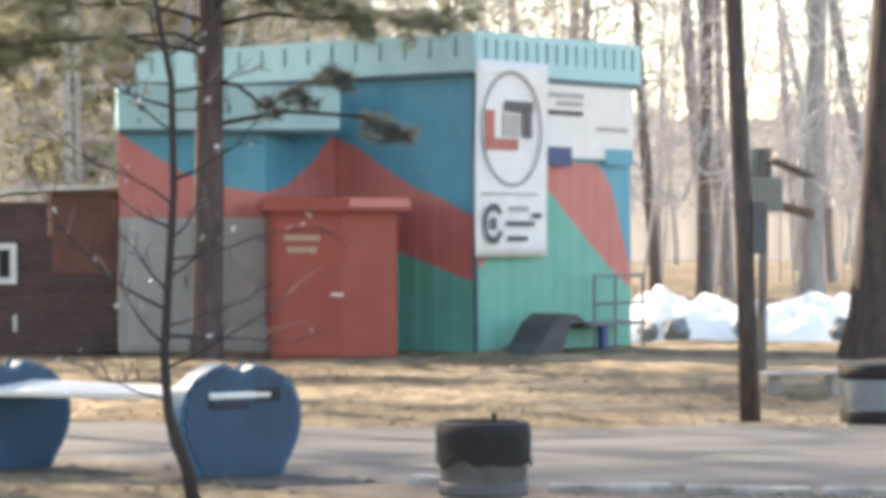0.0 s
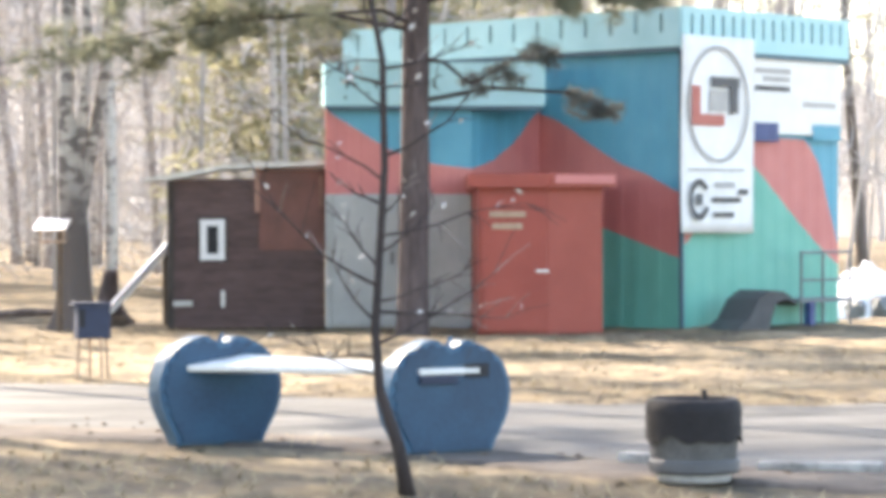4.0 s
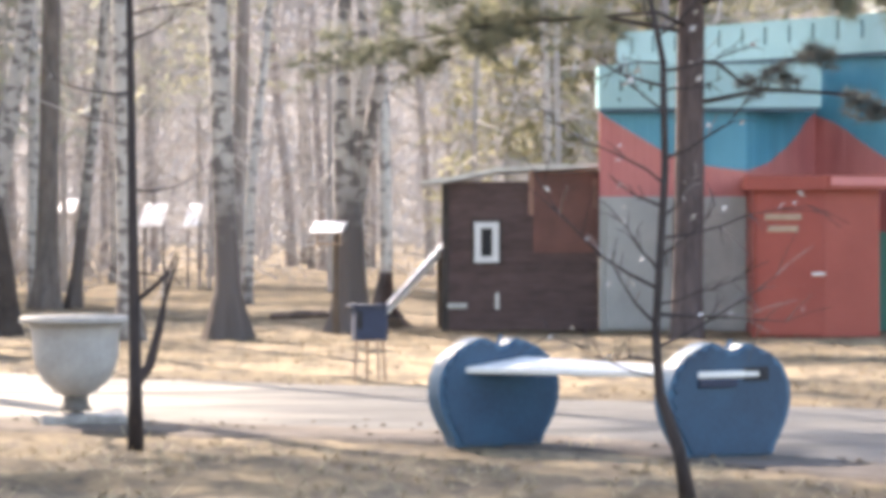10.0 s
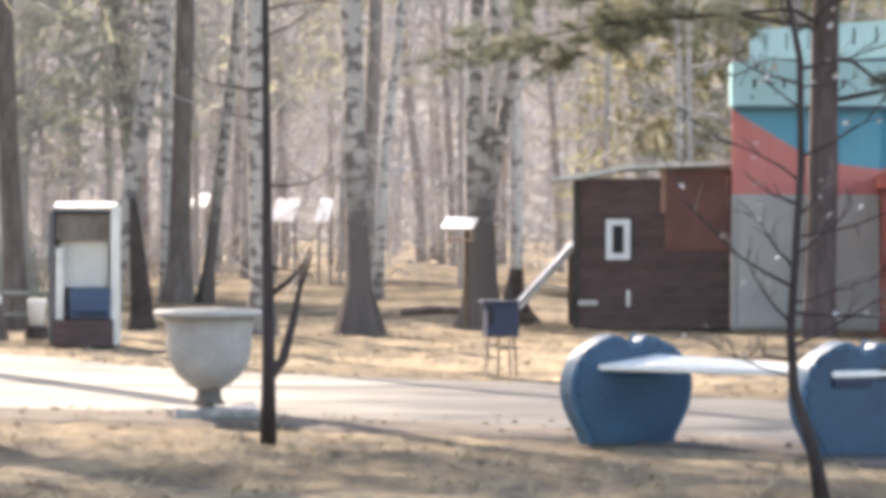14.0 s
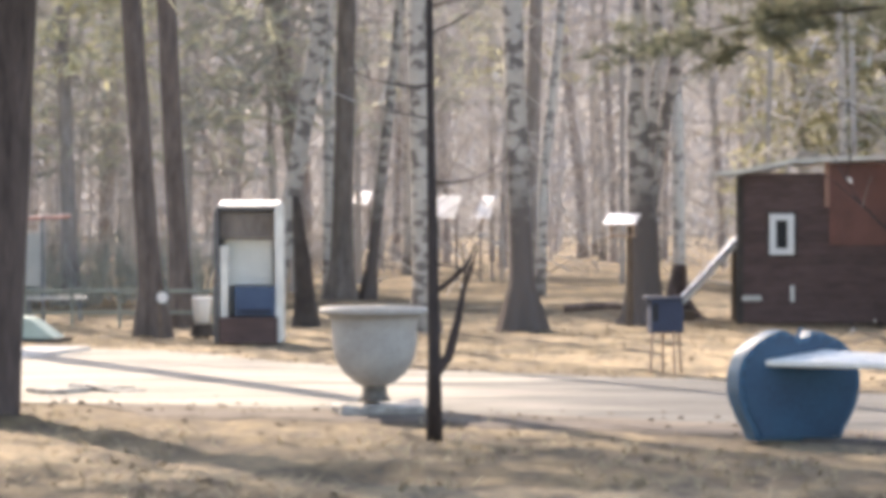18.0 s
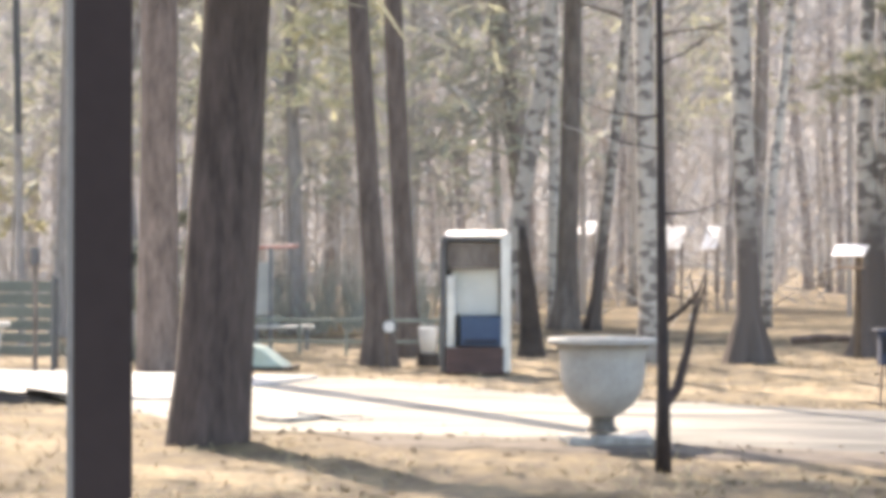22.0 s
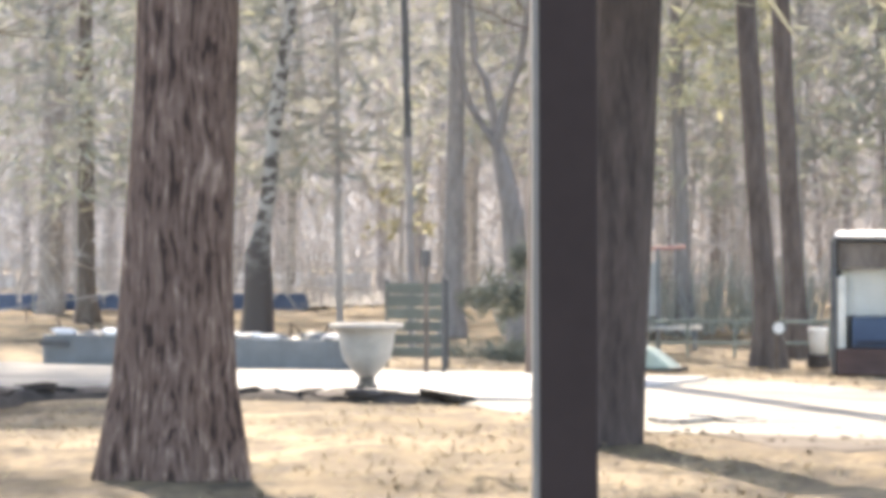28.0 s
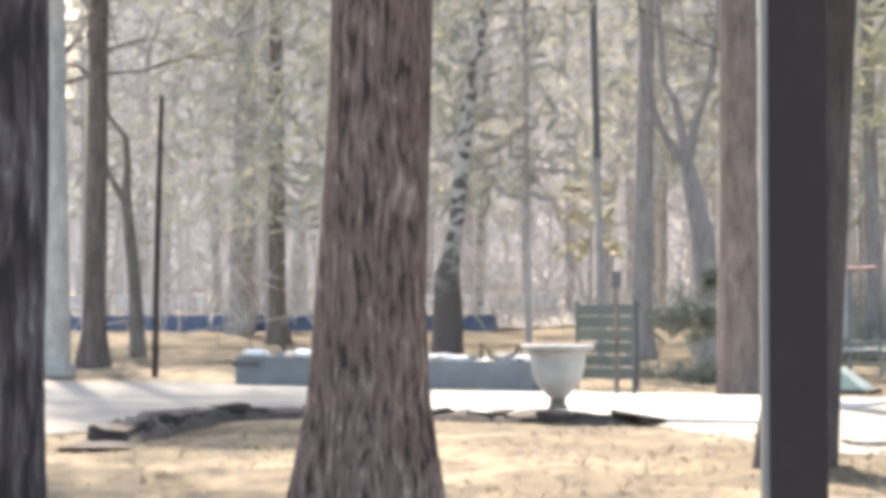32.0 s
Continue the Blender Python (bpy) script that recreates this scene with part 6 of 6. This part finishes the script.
part("bench_board", boxes(((0.1, -0.4, 0.32), (0.9, 0.25, 0.04)), bevel=0.01), WEATHER, play)
for x in (-0.25, 0.45):
    part("bench_leg", boxes(((x, -0.4, 0.15), (0.05, 0.2, 0.3))), GREYBLUE, play)
foot = thing("slide_foot", -6.5, 32.25, 0, 0, "pale green moulded plastic slide foot", "slide")
bm = bmesh.new()
prism(bm, [(-0.32, 0.0), (0.28, 0.0), (0.22, 0.06), (-0.05, 0.26), (-0.14, 0.28), (-0.32, 0.30)], -0.3, 0.3)
bmesh.ops.bevel(bm, geom=bm.edges[:], offset=0.02, segments=2, affect="EDGES")
part("shell", bm, PALEGREEN, foot)
part("ground_frame", boxes(((0, 0, 0.02), (0.66, 0.66, 0.04))), SOIL, foot)

rails = thing("playground_fence", -6.9, 36.2, 0, 3, "low grey-green rail fence round the playground", "fence")
for k in range(7):
    bm = bmesh.new()
    tube(bm, [(-1.2 + k * 0.62, 0, 0), (-1.2 + k * 0.62, 0, 0.52)], [0.022, 0.022], 6)
    part("fence_post", bm, FENCEGREEN, rails)
for z in (0.2, 0.48):
    part("rail", boxes(((0.66, 0, z), (3.9, 0.03, 0.045)), bevel=0.008), FENCEGREEN, rails)

# green notice stand by the paving
stand = thing("notice_stand", -9.62, 32.9, 0, -8, "green slatted notice stand on posts", "notice stand")
for k in range(6):
    part("slat", boxes(((0, 0.0, 0.18 + k * 0.155), (0.80, 0.03, 0.14 if k > 2 else 0.12)), bevel=0.005), BOARDGREEN, stand)
for x in (-0.40, 0.40):
    bm = bmesh.new()
    tube(bm, [(x, 0.03, -0.02), (x, 0.03, 1.06)], [0.025, 0.025], 8)
    part("post", bm, INK, stand)
for x, y, h, r in ((-8.63, 30.6, 1.12, 0.022), (-8.92, 30.9, 1.35, 0.03)):
    sp = thing("thin_post", x, y, 0, 0, "thin dark steel post at the paving edge", "post", "thin posts")
    bm = bmesh.new()
    tube(bm, [(0, 0, -0.02), (0, 0, h)], [r, r * 0.9], 8)
    part("shaft", bm, INK if r < 0.025 else GREYBARK, sp)
    if r > 0.025:
        part("lamp_head", boxes(((0, 0, h - 0.02), (0.10, 0.08, 0.2)), bevel=0.015), INK, sp)

tall = thing("tall_pole", -16.86, 35.4, 0, 0, "tall thin dark pole", "pole")
bm = bmesh.new()
tube(bm, [(0, 0, -0.02), (0.05, 0, 2.0), (0.12, 0, 3.9)], [0.05, 0.045, 0.035], 8)
part("shaft", bm, SAPLING, tall)
tall2 = thing("street_lamp_pole", -11.0, 37.5, 0, 0, "thin grey pole, dark above", "pole")
bm = bmesh.new()
tube(bm, [(0, 0, -0.02), (-0.05, 0, 3.0)], [0.06, 0.05], 8)
part("lower_shaft", bm, FARBARK, tall2)
bm = bmesh.new()
tube(bm, [(-0.05, 0, 3.0), (-0.14, 0, 7.0)], [0.055, 0.05], 8)
part("upper_shaft", bm, INK, tall2)
block = thing("concrete_block", -18.15, 34.6, 0, 4, "low pale concrete block by the trunk", "block")
part("body", boxes(((0, 0, 0.09), (0.75, 0.4, 0.18)), bevel=0.02), CONCRETE, block)


# grey-blue planter walls
def planter(x0, y0, x1, y1, label):
    ln = math.hypot(x1 - x0, y1 - y0)
    ob = thing("planter_box", x0, y0, 0, math.degrees(math.atan2(y1 - y0, x1 - x0)), label, "planter", "grey-blue planters")
    outline = [(0.0, 0.16)] + [(0.16 - 0.16 * math.cos(a), 0.16 - 0.16 * math.sin(a)) for a in (0.5, 1.1)] + [(0.2, 0.0), (ln - 0.1, 0.0), (ln, 0.1), (ln, 0.72), (ln - 0.08, 0.8), (0.2, 0.8), (0.05, 0.74), (0.0, 0.6)]
    bm = bmesh.new()
    lo = [bm.verts.new((u, v, -0.02)) for u, v in outline]
    hi = [bm.verts.new((u, v, 0.37 + 0.02 * noise.noise((u * 2, v * 2, x0)))) for u, v in outline]
    for k in range(len(outline)):
        q = (k + 1) % len(outline)
        bm.faces.new((lo[k], lo[q], hi[q], hi[k]))
    bm.faces.new(hi)
    bmesh.ops.bevel(bm, geom=bm.edges[:], offset=0.022, segments=2, affect="EDGES")
    part("wall", bm, GREYBLUE, ob)
    r = random.Random(int(ln * 10))
    for _ in range(int(ln * 9)):
        bm = bmesh.new()
        bmesh.ops.create_icosphere(bm, subdivisions=2, radius=r.uniform(0.05, 0.13))
        off = Vector((r.uniform(0, 9), 0, 0))
        for v in bm.verts:
            v.co *= 1 + 0.6 * noise.noise(v.co * 9 + off)
            v.co.z *= 0.38
            v.co.x *= 1.5
        bmesh.ops.transform(bm, matrix=pose(r.uniform(0.12, ln - 0.12), r.uniform(0.08, 0.6), 0.385 + r.uniform(-0.01, 0.03), 0, 0, r.uniform(-20, 20)), verts=bm.verts)
        dirty = r.random() < 0.55
        part("snow_clod", bm, GREYBLUE if dirty else SNOW, ob, "grey rubble clod" if dirty else "patch of old snow", smooth=True)
    for _ in range(int(ln * 2)):
        p = Vector((r.uniform(0.2, ln - 0.2), r.uniform(0.1, 0.5), 0.38))
        part("dead_stem", tube(bmesh.new(), [p, p + Vector((r.gauss(0, 0.03), 0, 0.09)), p + Vector((r.gauss(0, 0.08), 0, 0.18))], [0.02, 0.015, 0.008], 5), SOIL, ob)
    # raised dark strip paints in the shade of a slot
    part("slot", boxes(((0.28, -0.045, 0.27), (0.42, 0.012, 0.07))), INK, ob)
    return ob


planter(-14.5, 32.6, -13.0, 32.3, "grey-blue concrete planter dusted with old snow")
planter(-12.6, 31.9, -10.1, 31.3, "long grey-blue concrete planter dusted with old snow")

# blue board fence far left, and white panels added for a sunlit band beyond
fence = thing("blue_fence", -34, 54.0, 0.1, 8, "low blue painted board fence", "fence")
for k in range(16):
    part("fence_board", boxes(((k * 1.0, 0, 0.26), (0.96, 0.04, 0.34)), bevel=0.01), FENCEBLUE, fence)
    if k % 2 == 0:
        part("fence_post", boxes(((k * 1.0 - 0.48, 0.05, 0.25), (0.08, 0.08, 0.5))), WEATHER, fence)
far_band = thing("white_fence", -42, 74, 0.3, 8, "white panels standing in for a far band of sunlit ground", "fence")
for k in range(24):
    part("fence_panel", boxes(((k * 1.5, 0, 0.30), (1.42, 0.05, 0.42)), bevel=0.01), WHITE_SUN, far_band)

# ---- beyond the pole ----
fb = thing("green_nest_box", 10.55, 30.0, 0, 0, "dull green box with a pitched lid on a rough post", "nest box")
bm = bmesh.new()
tube(bm, [(-0.12, 0.02, -0.02), (-0.09, 0.02, 1.3), (-0.04, 0.1, 2.5)], [0.06, 0.055, 0.045], 8)
part("post", bm, GREYBARK, fb)
part("body", boxes(((-0.12, -0.12, 1.98), (0.34, 0.28, 0.38)), bevel=0.02), BOARDGREEN, fb)
bm = bmesh.new()
box(bm, (0.2, -0.1, 2.28), (0.5, 0.36, 0.04), 0, 0.01, 0, 22)
part("lid", bm, GREYBARK, fb, "weathered tilted lid board")
part("back_board", boxes(((-0.07, 0.14, 2.34), (0.24, 0.03, 0.34)), bevel=0.005), BOARDGREEN, fb)
bm = bmesh.new()
box(bm, (0.28, -0.08, 1.80), (0.4, 0.1, 0.1), 0, 0.02, 0, 14)
part("perch", bm, RUST, fb)
seat = thing("low_bench", 9.15, 25.1, 0, 10, "low weathered plank bench on stumps", "bench")
part("plank", boxes(((0.1, 0, 0.20), (1.05, 0.3, 0.035)), bevel=0.012), PALEBARK, seat)
for x in (-0.3, 0.32):
    bm = lathe(bmesh.new(), [(0.07, -0.02), (0.065, 0.184)], 12, (x, 0, 0))
    part("stump_leg", bm, FARBARK, seat)

bank = thing("snow_bank", 13.6, 40.6, 0, -14, "dirty melting snow bank heaped beyond the pavilion", "snow bank")
verts, faces = [], []
nx, ny = 90, 26
for j in range(ny):
    for i in range(nx):
        u, v2 = i / (nx - 1), j / (ny - 1)
        x, y = -2.4 + 8.0 * u, -0.9 + 2.2 * v2
        env = math.sin(math.pi * v2) ** 0.7 * min(1, 6 * u, 6 * (1 - u))
        h = 0.38 + 0.26 * noise.noise((x * 0.7, y * 0.8, 2)) + 0.2 * noise.noise((x * 2.3, y * 2.3, 5)) + 0.15 * noise.noise((x * 6, y * 6, 1)) + 0.06 * noise.noise((x * 14, y * 14, 3)) + 0.3 * math.exp(-((x + 1.6) / 0.6) ** 2)
        verts.append((x, y, max(-0.05, (h + 0.18) * env * 1.05 - 0.06)))
for j in range(ny - 1):
    for i in range(nx - 1):
        q = j * nx + i
        faces.append((q, q + 1, q + nx + 1, q + nx))
raw("snow", verts, faces, SNOW, bank, smooth=True)
for x, z, s in ((-1.9, 0.26, 0.12), (-1.3, 0.06, 0.2), (-0.9, 0.12, 0.24), (0.1, 0.1, 0.18), (1.6, 0.14, 0.22), (2.4, 0.1, 0.2)):
    bm = bmesh.new()
    bmesh.ops.create_icosphere(bm, subdivisions=2, radius=s)
    for w in bm.verts:
        w.co *= 1 + 0.4 * noise.noise(w.co * 6 + Vector((x, 0, 0)))
    bmesh.ops.transform(bm, matrix=pose(x, -0.72, z), verts=bm.verts)
    part("dirty_clod", bm, GREYBLUE, bank, "grey dirty ice clod")

# ---- kerbs, broken edging, ground cover ----
kerb = tagged(new("kerb"), "worn pale concrete kerb stones flush with the path", "kerb", kind="structure")
me = bpy.data.meshes.new("kerb_stone")
bm = boxes(((0, 0, 0.0), (0.70, 0.12, 0.10)), bevel=0.015)
bm.to_mesh(me)
bm.free()
me.materials.append(DIRTY_STONE)
for k in range(14):
    x = 3.75 + k * 0.72
    y = NEAR_EDGE(x) - 0.04
    sl = math.degrees(math.atan2(NEAR_EDGE(x + 0.3) - NEAR_EDGE(x - 0.3), 0.6))
    st = new("kerb_stone", me)
    st.parent = kerb
    st.matrix_basis = pose(x, y, rng.uniform(-0.015, 0.01), rng.uniform(-2, 2), rng.uniform(-1, 1), sl + rng.uniform(-1.5, 1.5))
edging = thing("broken_edging", -9.0, 25.4, 0, 0, "broken dark asphalt edging lifted along the paving", "edging")
bend = np.array([(-10.4, 20.5), (-11.0, 22.6), (-11.25, 24.3), (-11.05, 25.3), (-10.5, 25.75), (-9.2, 25.6), (-8.0, 25.35), (-6.9, 25.05)])
along = np.concatenate([[0], np.cumsum(np.hypot(*np.diff(bend, axis=0).T))])


def edge_at(u):
    """Point and side direction at a share u of the edging's length."""
    p = [float(np.interp(u * along[-1], along, bend[:, k])) for k in (0, 1)]
    q = [float(np.interp((u + 0.02) * along[-1], along, bend[:, k])) - float(np.interp((u - 0.02) * along[-1], along, bend[:, k])) for k in (0, 1)]
    return p, Vector((-q[1], q[0], 0)).normalized()


verts, faces = [], []
for i in range(120):
    (x, y), side = edge_at(i / 119)
    fade = min(1, i / 25, (119 - i) / 8) * (0.9 if i < 55 else 0.55)
    for j in range(9):
        v2 = j / 8 - 0.5
        w = 0.6 + 0.3 * noise.noise((x * 1.3, y, 4))
        h = (0.12 + 0.08 * noise.noise((x * 2.2, y * 2.2 + v2 * 3, 1)) + 0.04 * noise.noise((x * 9, y * 9, v2 * 8))) * math.cos(math.pi * v2) ** 0.5 * fade if j not in (0, 8) else -0.04
        verts.append((x + side.x * v2 * w + 9.0, y + side.y * v2 * w - 25.4, h))
        if i and j:
            q = i * 9 + j
            faces.append((q - 10, q - 9, q, q - 1))
raw("soil_ridge", verts, faces, SOIL, edging, smooth=True)
for k in range(24):
    u = 0.08 + 0.92 * (k + rng.uniform(0, 0.7)) / 24
    (x, y), side = edge_at(u)
    turn = math.degrees(math.atan2(side.y, side.x)) - 90
    bm = bmesh.new()
    box(bm, (0, 0, 0), (rng.uniform(0.25, 0.7), rng.uniform(0.25, 0.5), rng.uniform(0.06, 0.11) * (1 if u < 0.5 else 0.6)), turn + rng.uniform(-14, 24), 0.012, rng.uniform(-10, 8), rng.uniform(-6, 6))
    bmesh.ops.subdivide_edges(bm, edges=bm.edges[:], cuts=1)
    for v in bm.verts:
        v.co += Vector((1, 1, 0.7)) * 0.06 * noise.noise(v.co * 7 + Vector((k * 3.0, 0, 0)))
    bmesh.ops.transform(bm, matrix=pose(x + 9.0, y - 25.4, 0.08 if u < 0.5 else 0.05), verts=bm.verts)
    part("slab", bm, INK if k % 5 == 4 else SOIL, edging)

# earth strip between the lawn and the path, darkened to paint the bench's shadow
verts, faces = [], []
xs = list(np.arange(-4.0, 8.6, 0.14))
rows = 14
for x in xs:
    x = float(x)
    ends = min(1.0, (x + 4.0) / 0.8, (8.6 - x) / 0.8)
    lo = NEAR_EDGE(x) - (1.15 + 0.45 * noise.noise((x * 0.9, 1, 6)) + 0.2 * noise.noise((x * 3.3, 2, 6))) * ends
    hi = NEAR_EDGE(x) + (0.12 + 0.2 * noise.noise((x * 1.7, 5, 6))) * ends
    for k in range(rows + 1):
        y = lo + (hi - lo) * k / rows
        verts.append((x, y, height(x, y) + (0.020 if 0 < k < rows else -0.02) + 0.008 * noise.noise((x * 5, y * 5, 2))))
for i in range(len(xs) - 1):
    for k in range(rows):
        q = i * (rows + 1) + k
        faces.append((q, q + rows + 1, q + rows + 2, q + 1))
tagged(raw("verge", verts, faces, EARTH, smooth=True), "brown earth along the path edge, darkened for the bench's shadow", "verge", kind="structure")

# pale broken pieces at the near edge of the path
chips = thing("broken_paving", -4.4, 22.3, 0.0, 0, "pale broken paving pieces at the path edge", "paving")
for k in range(6):
    bm = bmesh.new()
    box(bm, (0, 0, 0), (rng.uniform(0.15, 0.4), rng.uniform(0.2, 0.5), 0.03), rng.uniform(0, 90), 0.01, rng.uniform(-8, 8))
    for v in bm.verts:
        v.co += Vector((1, 1, 0.2)) * 0.08 * noise.noise(v.co * 6 + Vector((k * 2.0, 0, 0)))
    bmesh.ops.transform(bm, matrix=pose(rng.uniform(-0.7, 0.8), rng.uniform(-0.6, 0.5), 0.035), verts=bm.verts)
    part("piece", bm, DIRTY_STONE, chips)
paved = thing("paved_corner", -8.2, 26.6, 0, -6, "pale concrete paving slabs round the tall urn", "paving", kind="structure")
me = bpy.data.meshes.new("paving_slab")
bm = boxes(((0, 0, 0), (0.66, 0.66, 0.06)), bevel=0.012)
bm.to_mesh(me)
bm.free()
me.materials.append(PAVER)
for i in range(8):
    for j in range(7):
        st = new("paving_slab", me)
        st.parent = paved
        st.matrix_basis = pose(-2.6 + i * 0.67, -0.95 + j * 0.67, 0.022 + rng.uniform(-0.005, 0.006), rng.uniform(-0.6, 0.6), rng.uniform(-0.6, 0.6), rng.uniform(-0.6, 0.6))


def ground_cover(name, count, mat, label, hmin, hmax, width, flatness, seed):
    g = np.random.default_rng(seed)
    x, y = g.uniform(-13, 9, count), 10 + 34 * g.random(count) ** 1.3
    keep = []
    patch = []
    for a, b in zip(x, y):
        on = NEAR_EDGE(a) - 0.1 < b < FAR_EDGE(a) + 0.1
        w = noise.noise((a * 0.8, b * 0.5, seed)) > -0.05
        keep.append(not on and w)
    x, y = x[keep], y[keep]
    z = np.array([height(a, b) for a, b in zip(x, y)])
    n = len(x)
    a = g.uniform(0, 2 * math.pi, n)
    h = g.uniform(hmin, hmax, n)
    lean = np.stack([np.cos(a) * flatness, np.sin(a) * flatness, np.ones(n)], 1)
    lean /= np.linalg.norm(lean, axis=1, keepdims=True)
    c = np.stack([x, y, z], 1)
    s = np.stack([-np.sin(a), np.cos(a), np.zeros(n)], 1) * width
    tip = c + lean * h[:, None]
    verts = np.stack([c - s, c + s, tip + s * 0.3, tip - s * 0.3], 1).reshape(-1, 3)
    faces = np.arange(len(verts)).reshape(-1, 4)
    tagged(raw(name, verts.tolist(), faces.tolist(), mat), label, "ground cover", kind="stuff")


ground_cover("dry_grass", 42000, STRAW, "flattened dry straw grass blades", 0.04, 0.13, 0.006, 2.2, 3)
ground_cover("leaf_litter", 10000, LITTER, "scattered brown leaves and pine litter", 0.04, 0.12, 0.026, 6.0, 4)


# stones and crumbs along the edges of the path
g = np.random.default_rng(8)
verts, faces = [], []
for _ in range(600):
    x = float(g.uniform(-12, 9))
    edge = NEAR_EDGE(x) if g.random() < 0.6 else FAR_EDGE(x)
    y = edge + float(g.normal(0, 0.6))
    s = float(g.uniform(0.010, 0.032))
    k = len(verts)
    z = max(height(x, y), 0.0) + s * 0.3
    a = float(g.uniform(0, 3))
    for dx, dy, dz in ((1, 0, 0), (0, 1, 0), (-1, 0, 0), (0, -1, 0), (0, 0, 0.7)):
        verts.append((x + s * (dx * math.cos(a) - dy * math.sin(a)) * 1.3, y + s * (dx * math.sin(a) + dy * math.cos(a)), z + s * dz))
    faces += [(k, k + 1, k + 4), (k + 1, k + 2, k + 4), (k + 2, k + 3, k + 4), (k + 3, k, k + 4)]
tagged(raw("path_crumbs", verts, faces, LITTER), "crumbs of asphalt and stones along the path", "stones", kind="stuff")

# pale strip laid on the ground to paint in sunlight beyond the blue fence
verts, faces = [], []
for k in range(60):
    b = -34 + k * 0.36
    for d in (63.0, 78.0):
        x, y = polar(b, d + 1.2 * math.sin(k * 0.4))
        verts.append((float(x), float(y), float(rise_at(x, y)) + 0.05))
    if k:
        q = 2 * k
        faces.append((q - 2, q, q + 1, q - 1))
tagged(raw("far_track", verts, faces, SANDY), "pale strip painting sunlit ground beyond the blue fence", "track", kind="structure")
